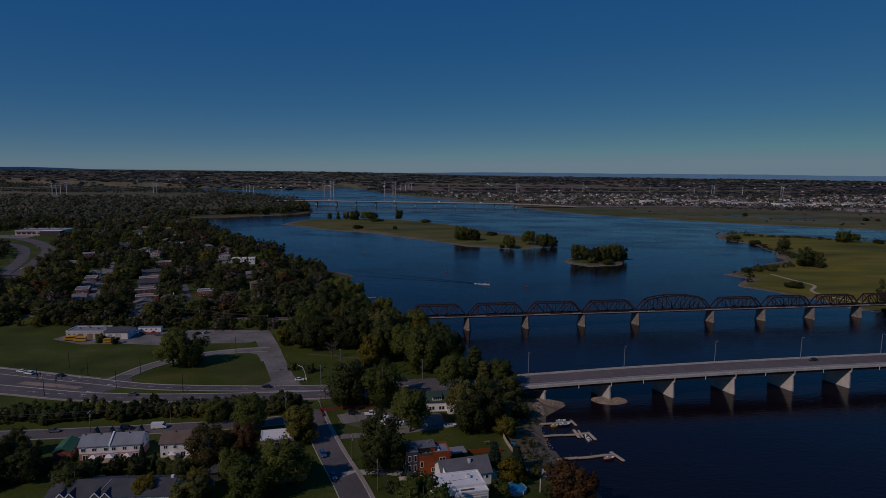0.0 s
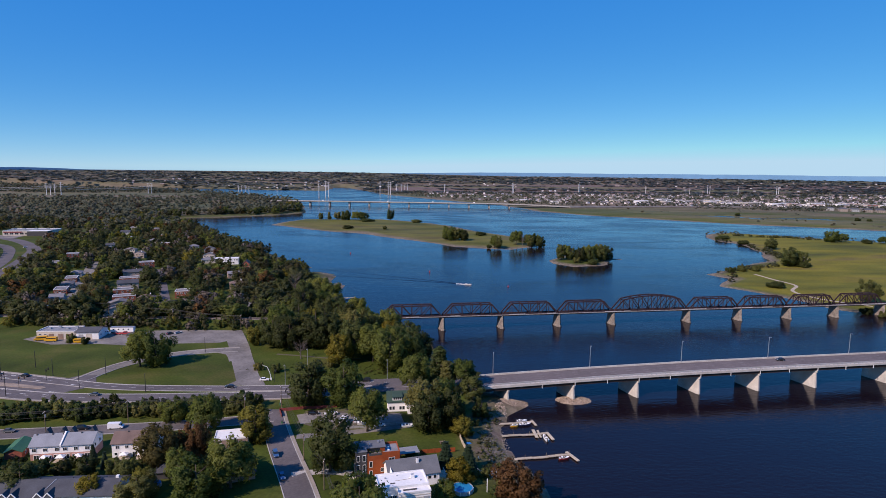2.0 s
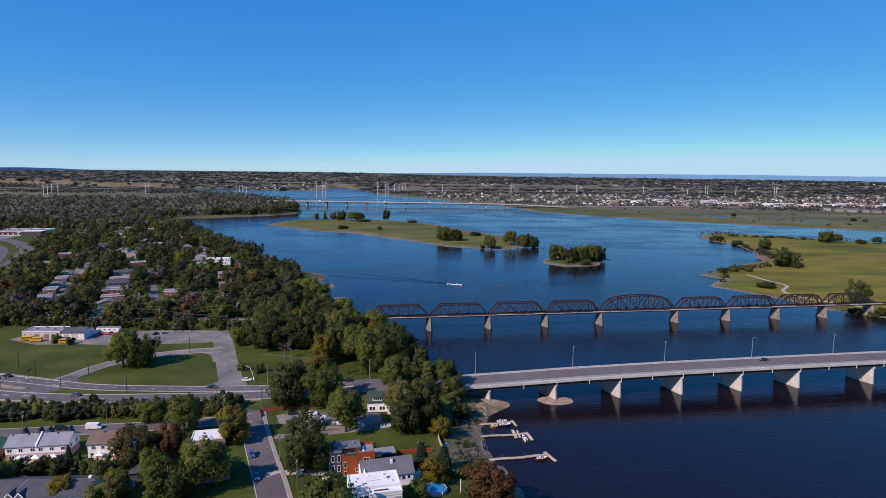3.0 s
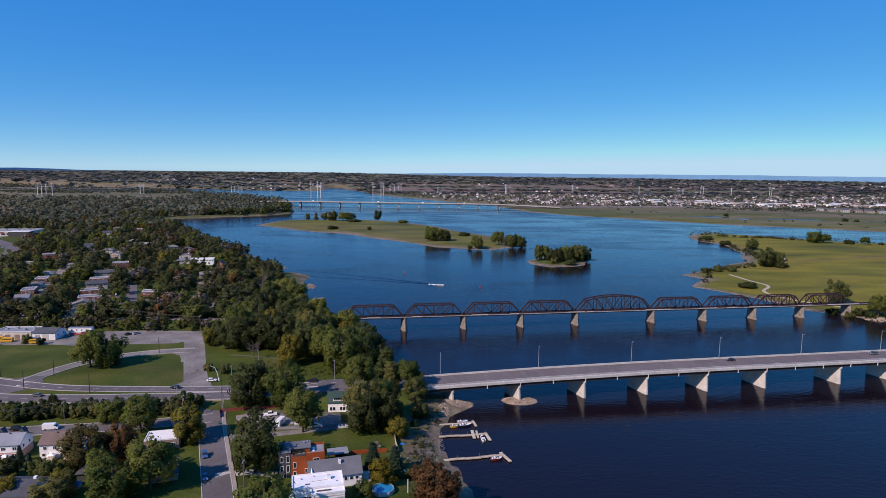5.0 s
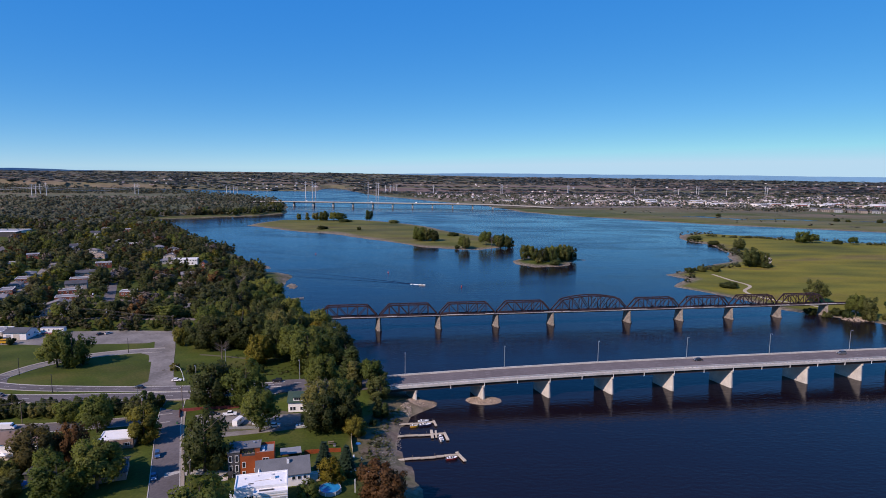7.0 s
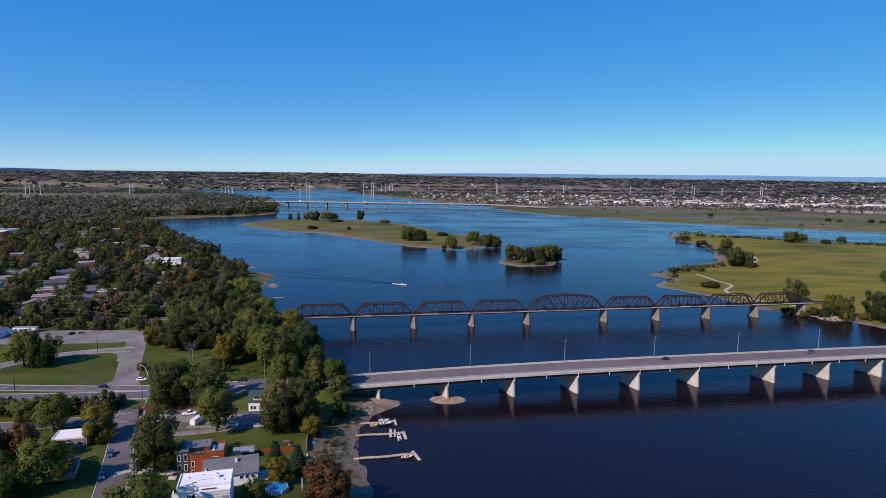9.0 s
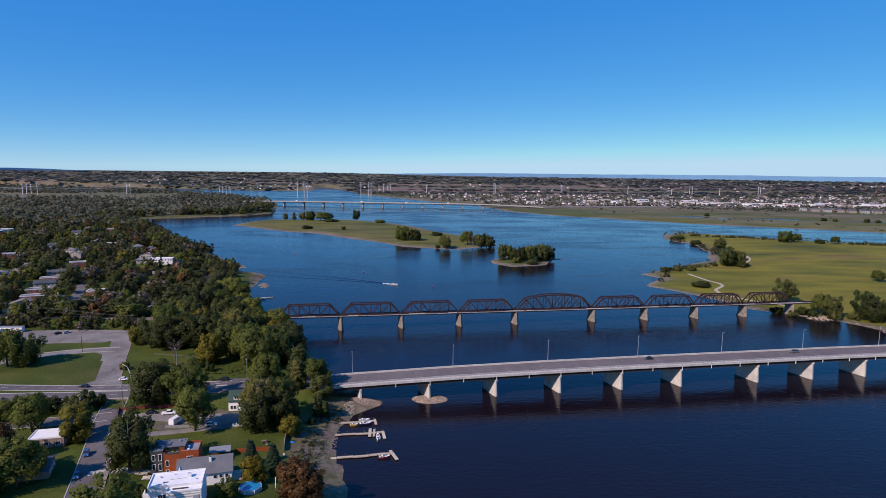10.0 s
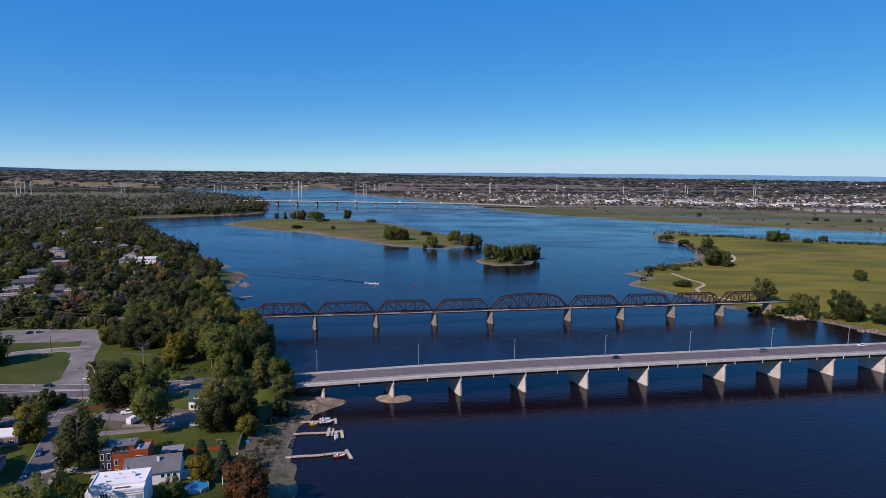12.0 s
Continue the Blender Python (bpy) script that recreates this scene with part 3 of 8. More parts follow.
part("lot_drive", ribbon(Build(), LOT, 5.6, -5.6, 0.11, 0.3, lambda x, y: 4.5), M["asphalt_old"], roads)
part("side_street", ribbon(Build(), SIDE, 4.6, -4.6, 0.12, 0.3, lambda x, y: 4.5 + float(garden_rise(y))), M["asphalt"], roads)
part("back_street", ribbon(Build(), BACK, 4.4, -4.4, 0.07, 0.3, lambda x, y: 4.5), M["asphalt"], roads)
crossing = Build().prism([(-330, 284), (-250, 270.5), (-222, 265), (-208, 265.5), (-204, 269), (-198, 275), (-203, 283), (-206, 289), (-214, 288), (-217, 284.5), (-226, 285), (-262, 292.5), (-330, 303)], 4.2, 4.585)
part("crossing", crossing, M["asphalt"], roads)
part("traffic_island", Build().prism([(-253, 275), (-246, 273.6), (-221, 269.3), (-219.5, 270.6), (-221, 272), (-240, 276.4), (-252, 278)], 4.3, 4.78), M["concrete_tan"], roads)
part("corner_flare", Build().prism([(-170, 328.5), (-160, 327.6), (-154, 324.5), (-150.5, 318), (-148, 312), (-143, 318), (-149, 334), (-168, 332)], 4.2, 4.578), M["asphalt_old"], roads)
part("entry_flare", Build().prism([(-137, 277), (-118, 277), (-121, 283), (-126, 292), (-135, 292), (-134, 283)], 4.2, 4.6), M["asphalt_old"], roads)
lot = Build().prism([(-262, 340), (-237, 342.4), (-215, 339.5), (-195, 344), (-166, 347), (-158, 355), (-163, 374), (-192, 375), (-242, 369), (-275, 372), (-285, 350)], 4.2, 4.57)
tagged(part("parking_lot", lot, M["asphalt_old"]), "pale cracked asphalt yard of the garage", "parking lot", kind="structure")
marks = Build()
dashes(marks, SOUTH, 0.0, 0.115, height=lvl)
dashes(marks, NORTH, 0.0, 0.135, height=lvl)
dashes(marks, MERGE, 3.6, 0.155, height=lambda x, y: deck_z(x))
dashes(marks, MERGE, -3.6, 0.155, height=lambda x, y: deck_z(x))
for line, half in ((SOUTH, 4.3), (NORTH, 3.1)):
    for side in (-half, half):
        ribbon(marks, line, side + 0.08, side - 0.08, 0.14, height=lvl)
part("lane_marking", marks, M["marking"], roads)
for line, half, h in ((SOUTH, 4.6, lvl), (NORTH, 3.4, lvl), (RAMP, 3.6, lambda x, y: 4.5), (SIDE, 4.6, lambda x, y: 4.5 + float(garden_rise(y))), (BACK, 4.4, lambda x, y: 4.5)):
    for s in (1, -1):
        part("kerb", ribbon(Build(), line, s * half + 0.15, s * half - 0.15, 0.24, 0.4, h), M["concrete"], roads)
M["pavement"] = material("dusty_pavement", (0.27, 0.235, 0.19), 0.9, vary=0.2, scale=1, fine=12)
walks = thing("pavement", "pale concrete pavements beside the streets", "pavement", kind="structure")
part("footway", ribbon(Build(), SIDE[3:], 6.0, 4.8, 0.2, 0.4, lambda x, y: 4.5 + float(garden_rise(y))), M["pavement"], walks)
part("footway", ribbon(Build(), SOUTH[:-10], -4.8, -5.8, 0.2, 0.4, lvl), M["pavement"], walks)
part("footway", ribbon(Build(), [q for q in NORTH if q.x < -219], 4.9, 3.6, 0.2, 0.4, lvl), M["pavement"], walks)
part("footway", ribbon(Build(), RAMP, 5.0, 3.8, 0.2, 0.4, lambda x, y: 4.5), M["pavement"], walks)


# ---- road bridge ----
bridge = thing("road_bridge", "long concrete road bridge on skewed white piers", "bridge", kind="structure")
X0, X1 = -22.0, 560.0
steps = [X0 + (X1 - X0) * i / 90 for i in range(91)]
dline = [Vector((*bridge_point(x), 0)) for x in steps]
dz = lambda x, y: deck_z(x)
part("deck", ribbon(Build(), dline, 8.0, -8.0, 0.0, 0.55, dz), M["concrete"], bridge)
part("roadway", ribbon(Build(), dline, 7.2, -5.6, 0.04, 0.03, dz), M["deck_asphalt"], bridge)
part("footway", ribbon(Build(), dline, -5.9, -7.6, 0.16, 0.14, dz), M["concrete_light"], bridge)
part("parapet", ribbon(Build(), dline, 7.95, 7.5, 0.75, 0.75, dz), M["concrete_light"], bridge)
part("barrier", ribbon(Build(), dline, -5.6, -5.9, 0.75, 0.75, dz), M["concrete"], bridge)
part("fascia", ribbon(Build(), dline, -7.65, -8.1, 0.4, 1.1, dz), M["concrete_light"], bridge)
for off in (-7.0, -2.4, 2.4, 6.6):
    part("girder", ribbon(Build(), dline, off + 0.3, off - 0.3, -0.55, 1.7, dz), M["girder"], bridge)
bm_ = Build()
for off in (3.6, 0.8, -2.2):
    dashes(bm_, dline, off, 0.055, height=dz)
part("lane_marking", bm_, M["marking_worn"], bridge)
rail = part("railing", ribbon(Build(), dline, -7.78, -7.88, 1.35, 0.12, dz), M["steel"], bridge)
part("rail", ribbon(Build(), dline, -7.78, -7.88, 0.95, 0.09, dz), M["steel"], rail)
post_me = Build().box((0, 0, 0.45), (0.3, 0.2, 0.95)).mesh("post", M["steel"])
x = X0
while x < 420:
    px_, py_ = bridge_point(x, -7.84)
    p_ = part("post", post_me, None, rail)
    p_.location = (px_, py_, deck_z(x) + 0.42)
    x += 2.4
# skewed wall piers with a widened head under the near girder
SKEW = Vector((-4.8, 12.6, 0))
for i, x in enumerate([-4.1, 27.7, 59.9, 91.9, 123.9, 155.9, 198.9, 230.9, 262.9, 294.9, 326.9, 358.9, 401.9, 433.9, 465.9]):
    nx_, ny_ = bridge_point(x + 0.6, -6.9)
    top_z = deck_z(x) - 2.2
    foot = flat_z(nx_, ny_)
    z0 = min(foot, 0) - 2.0
    d = SKEW.normalized()
    s = Vector((-d.y, d.x, 0))
    a = Vector((nx_, ny_, 0))
    e = a + SKEW
    wb_ = Build()
    low, high = 0.95, 0.62
    def ring(z, half, grow):
        return [tuple((a - d * grow * 0.55 - s * half * 0.45).to_2d()) + (z,), tuple((a - d * grow * 0.55 + s * half * 0.45).to_2d()) + (z,), tuple((a + d * 1.2 + s * half).to_2d()) + (z,),
                tuple((e + s * half).to_2d()) + (z,), tuple((e - s * half).to_2d()) + (z,), tuple((a + d * 1.2 - s * half).to_2d()) + (z,)]
    rings = [ring(z0, low * 1.1, 1.5), ring(0.8, low, 1.2), ring(top_z - 1.5, high, 0.4), ring(top_z - 1.1, high * 1.25, 1.3), ring(top_z, high * 1.25, 1.5)]
    verts = [v for r in rings for v in r]
    faces = [tuple(range(6))[::-1], tuple(range(24, 30))]
    for k in range(4):
        faces += [(k * 6 + j, k * 6 + (j + 1) % 6, k * 6 + 6 + (j + 1) % 6, k * 6 + 6 + j) for j in range(6)]
    pier = part("pier", wb_.add(verts, faces), M["concrete_light"], bridge)
    for off in (-7.0,):
        bx, by = bridge_point(x + 0.4, off)
        part("bearing", Build().box((bx, by, top_z + 0.12), (0.9, 0.9, 0.3)), M["girder"], pier)
# drain spouts under the near edge
spout = Build().box((0, 0, -0.8), (0.22, 0.22, 1.6)).mesh("drain_pipe", M["white"])
for i in range(28):
    p_ = part("drain_pipe", spout, None, bridge)
    x = 12.5 + 15.98 * i
    p_.location = (*bridge_point(x, -8.1), deck_z(x) - 0.7)
part("abutment", Build().beam((*bridge_point(-22, 0), 4.5), (*bridge_point(-19, 0), 4.5), 16.5, 9.0), M["concrete"], bridge)


def street_lamp(name, label, h=10.0, arm=1.6, mat=None):
    """A tapered pole with a short curved arm and a flat lantern."""
    t = thing(name, label, "street lamp")
    part("pole", Build().tube([(0, 0, 0), (0, 0, h * 0.5), (0, 0, h)], [0.17, 0.14, 0.11], 8), mat, t)
    part("base_plate", Build().box((0, 0, 0.08), (0.5, 0.5, 0.16)), mat, t)
    if arm:
        part("arm", Build().tube([(0, 0, h - 0.15), (0, -arm * 0.5, h + 0.2), (0, -arm, h + 0.25)], [0.07, 0.06, 0.06], 6), mat, t)
    part("lantern", Build().box((0, -arm - 0.25 if arm else 0, h + 0.22), (0.3, 0.75, 0.16), taper=0.8), mat, t)
    return t


lamp = street_lamp("street_lamp", "tall grey steel street lamp on the bridge parapet", 10.9, 1.2, M["steel"])
lamp["group"] = "lamps along the bridge"
lamp.matrix_basis = pose(*bridge_point(-7.0, 7.7), deck_z(-7.0) + 0.7)
for x in (42.2, 91.2, 140.2, 188.3, 237.2, 285.5, 335.0, 384.0):
    copy_thing(lamp, pose(*bridge_point(x, 7.7), deck_z(x) + 0.7))
land_lamp = street_lamp("street_lamp", "grey steel street lamp beside the boulevard", 9.8, 1.2, M["steel"])
land_lamp["group"] = "lamps along the boulevard"
land_lamp.matrix_basis = pose(-60, 283.0, 6.4)
for x, y in ((-109, 278.8), (-104, 305), (-123, 250.5)):
    copy_thing(land_lamp, pose(x, y, flat_z(x, y)))
dark_lamp = street_lamp("street_lamp", "slim dark street lamp on the grass verge", 8.5, 0.0, M["pole_dark"])
dark_lamp["group"] = "dark lamps along the boulevard"
dark_lamp.matrix_basis = pose(-171, 267.3, 4.5)
for x, y in ((-204, 271), (-227, 287.5), (-202, 290), (-167, 328), (-248, 281), (-231, 260.5), (-244, 300), (-290, 300)):
    copy_thing(dark_lamp, pose(x, y, flat_z(x, y)))

# ---- railway bridge ----
M["walkway"] = material("grimy_walkway", (0.30, 0.27, 0.25), 0.9, vary=0.4, scale=3, fine=8)
rbridge = thing("railway_bridge", "old rusty brown truss railway bridge on stone piers", "bridge", kind="structure")
RZ = 9.6
RPIERS = [-74.0, -33.2, 7.7, 48.2, 88.2, 145.8, 186.5, 226.7, 266.5, 306.5]
HALF_T = 2.6


def truss_span(xa, xb, height, panels, arched):
    span = part("truss_span", Build().beam((*rail_point(xa), RZ - 0.3), (*rail_point(xb), RZ - 0.3), 0.5, 0.5), M["rust"], rbridge)
    xa, xb = xa + 0.6, xb - 0.6
    for off in (-HALF_T, HALF_T):
        node = lambda k, z: (*rail_point(xa + (xb - xa) * k / panels, off), z)
        def top(k):
            if k == 0 or k == panels:
                return RZ + 0.2
            if not arched:
                return RZ + height
            u = (k - panels / 2) / (panels / 2 - 1)
            return RZ + height - 2.6 * u * u
        part("bottom_chord", Build().beam(node(0, RZ), node(panels, RZ), 0.5, 0.8), M["rust"], span)
        for k in range(panels):
            part("top_chord" if 0 < k < panels - 1 else "end_post", Build().beam(node(k, top(k)), node(k + 1, top(k + 1)), 0.65, 0.75), M["rust"], span)
        for k in range(1, panels):
            part("vertical", Build().beam(node(k, RZ), node(k, top(k)), 0.42, 0.45), M["rust"], span)
        for k in range(1, panels - 1):
            if k < panels / 2:
                part("diagonal", Build().beam(node(k, top(k)), node(k + 1, RZ), 0.36, 0.4), M["rust"], span)
                if arched:
                    part("diagonal", Build().beam(node(k, RZ), node(k + 1, top(k + 1)), 0.2, 0.22), M["rust"], span)
            else:
                part("diagonal", Build().beam(node(k, RZ), node(k + 1, top(k + 1)), 0.36, 0.4), M["rust"], span)
                if arched:
                    part("diagonal", Build().beam(node(k, top(k)), node(k + 1, RZ), 0.2, 0.22), M["rust"], span)
    for k in range(1, panels):
        z = RZ + (height if not arched else height - 2.6 * ((k - panels / 2) / (panels / 2 - 1)) ** 2)
        x = xa + (xb - xa) * k / panels
        part("cross_brace", Build().beam((*rail_point(x, -HALF_T), z), (*rail_point(x, HALF_T), z), 0.25, 0.4), M["rust"], span)


for i in range(9):
    big = i == 4
    truss_span(RPIERS[i], RPIERS[i + 1], 10.8 if big else 7.6, 8 if big else 6, big)
rl = [Vector((*rail_point(x), 0)) for x in np.linspace(-96, 338, 60)]
part("deck", ribbon(Build(), rl, 2.9, -2.9, RZ - 0.1, 0.9, lambda x, y: 0.0), M["girder"], rbridge)
part("walkway", ribbon(Build(), rl, -3.0, -4.2, RZ + 0.1, 0.25, lambda x, y: 0.0), M["walkway"], rbridge)
# pale boards and sheets laid along the walkway near the piers
for x, ln in ((-58, 9), (-28, 7), (13, 11), (40, 6), (82, 12), (96, 5), (140, 12), (152, 7), (181, 15), (204, 8), (222, 19), (262, 12), (288, 26)):
    part("walkway_panel", ribbon(Build(), [Vector((*rail_point(x + ln * q / 4), 0)) for q in range(5)], -3.2, -4.3, RZ + 0.42, 0.3, lambda x, y: 0.0), M["concrete_light"], rbridge)
wr = part("railing", ribbon(Build(), rl, -4.1, -4.18, RZ + 1.2, 0.08, lambda x, y: 0.0), M["rust"], rbridge)
rp_me = Build().box((0, 0, 0.5), (0.1, 0.1, 1.0)).mesh("post", M["rust"])
for x in np.linspace(-94, 336, 145):
    part("post", rp_me, None, wr).location = (*rail_point(x, -4.14), RZ + 0.15)
for off in (-0.75, 0.75):
    part("track_rail", ribbon(Build(), rl, off + 0.06, off - 0.06, RZ + 0.22, 0.2, lambda x, y: 0.0), M["rust"], rbridge)
land_track = [Vector((*rail_point(x, float(rail_bend(x)) + 0.0), 0)) for x in np.linspace(-420, -90, 34)]
part("ballast", ribbon(Build(), land_track, 2.6, -2.6, 0.25, 0.5, lambda x, y: float(np.interp(x, [-300, -100], [7.2, 8.4]))), M["stone"], rbridge)
for off in (-0.75, 0.75):
    part("track_rail", ribbon(Build(), land_track, off + 0.06, off - 0.06, 0.45, 0.2, lambda x, y: float(np.interp(x, [-300, -100], [7.2, 8.4]))), M["rust"], rbridge)
for x in RPIERS:
    # battered stone pier, skewed to the stream, with a cutwater end
    d = Vector((-0.3, 0.95, 0)).normalized()
    s = Vector((-d.y, d.x, 0))
    c = Vector((*rail_point(x), 0))
    rings = []
    for z, half, ln in ((-3.0, 1.85, 5.4), (0.9, 1.7, 5.1), (1.1, 1.5, 4.7), (RZ - 1.5, 1.15, 4.0), (RZ - 1.45, 1.3, 4.2), (RZ - 0.85, 1.3, 4.2)):
        rings.append([c - d * ln, c - d * (ln - 1.3) + s * half, c + d * (ln - 1.3) + s * half, c + d * ln, c + d * (ln - 1.3) - s * half, c - d * (ln - 1.3) - s * half])
        rings[-1] = [(q.x, q.y, z) for q in rings[-1]]
    faces = [tuple(range(6)), tuple(range(30, 36))[::-1]]
    for k in range(5):
        faces += [(k * 6 + j, k * 6 + 6 + j, k * 6 + 6 + (j + 1) % 6, k * 6 + (j + 1) % 6) for j in range(6)]
    part("pier", Build().add([v for r in rings for v in r], faces), M["stone"], rbridge)
part("abutment", Build().beam((*rail_point(334), 4.6), (*rail_point(340), 4.6), 5.6, 8.2), M["concrete"], rbridge)
part("abutment", Build().beam((*rail_point(-100), 3.8), (*rail_point(-92), 3.8), 7.0, 9.0), M["stone"], rbridge)

# ---- far motorway bridge ----
fbridge = thing("motorway_bridge", "distant low concrete motorway bridge over the river", "bridge", kind="structure")
fline = [Vector((x, 1748 - (x + 470) * 0.05, 0)) for x in np.linspace(-540, 330, 34)]
fz = lambda x, y: float(np.interp(x, [-900, -450, 100, 200, 330], [6, 13.5, 12.5, 11, 6]))
part("deck", ribbon(Build(), fline, 13, -13, 0.0, 1.6, fz), M["concrete"], fbridge)
part("girder", ribbon(Build(), fline, 11, -11, -1.6, 1.4, fz), M["girder"], fbridge)
part("parapet", ribbon(Build(), fline, -12.7, -13.1, 1.0, 1.0, fz), M["concrete_light"], fbridge)
for i in range(13):
    x = -530 + 57.5 * i
    y = 1748 - (x + 470) * 0.05
    part("pier", Build().box((x, y, 4), (4.0, 18, 15), taper=0.85), M["concrete"], fbridge)


# ---- trees ----
def icosphere(level):
    b = bmesh.new()
    bmesh.ops.create_icosphere(b, subdivisions=level, radius=1.0)
    v = np.array([p.co[:] for p in b.verts])
    f = np.array([[q.index for q in face.verts] for face in b.faces])
    b.free()
    return v, f


ICO1, ICO2 = icosphere(1), icosphere(2)
RNG = np.random.default_rng(7)


def crown_arrays(height, width, boughs, cards, card, shape, rng, level=1, low=0.28):
    """Triangles of a leafy crown: many uneven upswept boughs filled with small leaf sprays, a ragged outline and gaps."""
    centres, radii, rise = [], [], []
    swing = rng.uniform(0, math.tau, 3)
    for i in range(boughs):
        u = (i + 0.5) / boughs
        z = height * (low + (0.92 - low) * u)
        if shape == "round":
            reach = width * 0.5 * math.sqrt(max(0.05, 1 - ((z / height - 0.52) / 0.50) ** 2)) * 0.80
        elif shape == "tall":
            reach = width * 0.5 * (0.85 - 0.55 * u) * 0.75
        else:
            reach = width * 0.5 * (0.5 + 0.5 * math.sin(0.3 + u * 2.3)) * 0.86
        a = i * 2.4 + rng.uniform(-0.6, 0.6)
        uneven = 1 + 0.20 * math.sin(2 * a + swing[0]) + 0.14 * math.sin(3 * a + swing[1] + 3 * u)
        k = rng.uniform(0.30, 1.0) ** 0.6 * uneven
        centres.append((math.cos(a) * reach * k, math.sin(a) * reach * k, z - height * 0.02 + rng.uniform(-0.04, 0.04) * height))
        radii.append(width * rng.uniform(0.11, 0.20) * (1.2 - 0.35 * u) * (1.0 if shape != "tall" else 0.9))
        rise.append(rng.uniform(0.9, 1.6))
    centres, radii, rise = np.array(centres), np.array(radii), np.array(rise)
    iv, if_ = ICO1 if level == 1 else ICO2
    vs, fs, ns, base = [], [], [], 0
    middle = np.array([0, 0, height * 0.42])
    half = np.array([width * 0.5, width * 0.5, height * 0.5])
    for c, r, q in zip(centres, radii, rise):
        bumpy = iv * (r * 0.5) * (1 + rng.uniform(-0.25, 0.25, (len(iv), 1)))
        bumpy[:, 2] *= q
        vs.append(bumpy + c * np.array([0.9, 0.9, 1.0]))
        ns.append(iv * 0.3 + (bumpy + c - middle) / half)
        fs.append(if_ + base)
        base += len(iv)
    cards *= 2
    weight = radii ** 2 * rise
    which = rng.choice(boughs, cards, p=weight / weight.sum())
    d = rng.normal(size=(cards, 3))
    away = (centres - middle) / half
    d += away[which] * 0.5
    d[:, 2] += 0.1
    d /= np.linalg.norm(d, axis=1)[:, None]
    deep = rng.uniform(0.25, 1.0, cards) ** 0.55 * rng.choice([1.0, 1.22], cards, p=[0.86, 0.14])
    p = centres[which] + d * (radii[which] * deep)[:, None] * np.stack([np.ones(cards), np.ones(cards), rise[which]], -1)
    p[:, :2] += away[which][:, :2] * (p[:, 2:] - centres[which][:, 2:]) * 0.25        # boughs sweep up and out
    nrm = d + rng.normal(size=(cards, 3)) * 0.5
    nrm /= np.linalg.norm(nrm, axis=1)[:, None]
    t = np.cross(nrm, rng.normal(size=(cards, 3)))
    t /= np.linalg.norm(t, axis=1)[:, None]
    w = np.cross(nrm, t)
    size = card * rng.uniform(0.6, 1.4, cards)[:, None]
    lift = nrm * size * 0.25
    spray = np.stack([p - t * size, p + t * size * 0.8 - w * size * 0.5, p + w * size * 0.9 + lift], 1).reshape(-1, 3)
    vs.append(spray)
    ns.append(np.repeat(d * 0.45 + (p - middle) / half * 0.65 + rng.normal(size=(cards, 3)) * 0.14, 3, axis=0))
    fs.append(np.arange(cards * 3).reshape(-1, 3) + base)
    v, f, nv = np.concatenate(vs), np.concatenate(fs), np.concatenate(ns)
    nv /= np.linalg.norm(nv, axis=1)[:, None]
    v[:, 2] = np.maximum(v[:, 2] * 0.92, height * 0.04)
    return v, f, nv


def trunk_build(height, width, rng, limbs=6, reach=0.7):
    b = Build()
    r = 0.018 * height + 0.06
    lean = Vector((rng.uniform(-0.04, 0.04), rng.uniform(-0.04, 0.04), 0)) * height
    pts = [Vector((0, 0, -0.3)), Vector((0, 0, height * 0.2)) + lean * 0.3, Vector((0, 0, height * 0.5)) + lean * 0.7, Vector((0, 0, height * 0.85)) + lean]
    b.tube(pts, [r * 1.3, r, r * 0.6, r * 0.15], 7)
    for i in range(limbs):
        u = 0.3 + 0.45 * i / limbs
        start = Vector((0, 0, height * u)) + lean * u
        a = i * 2.4 + rng.uniform(-0.4, 0.4)
        end = start + Vector((math.cos(a), math.sin(a), 0)) * width * 0.5 * reach + Vector((0, 0, height * rng.uniform(0.12, 0.25)))
        mid = start.lerp(end, 0.5) + Vector((0, 0, -height * 0.02))
        b.tube([start, mid, end], [r * 0.45, r * 0.3, r * 0.08], 5)
    return b


def tree_prototype(name, label, mat, height, width, shape, cards, card, lobes, seed, group="", low=0.28):
    rng = np.random.default_rng(seed)
    t = thing(name, label, "tree", group)
    part("trunk", trunk_build(height, width, rng), M["bark"], t, smooth=True)
    v, f, nv = crown_arrays(height, width, lobes, cards, card, shape, rng, 1, low)
    part("crown", numpy_mesh("crown", v, f, mat, normals=nv), None, t)
    return t


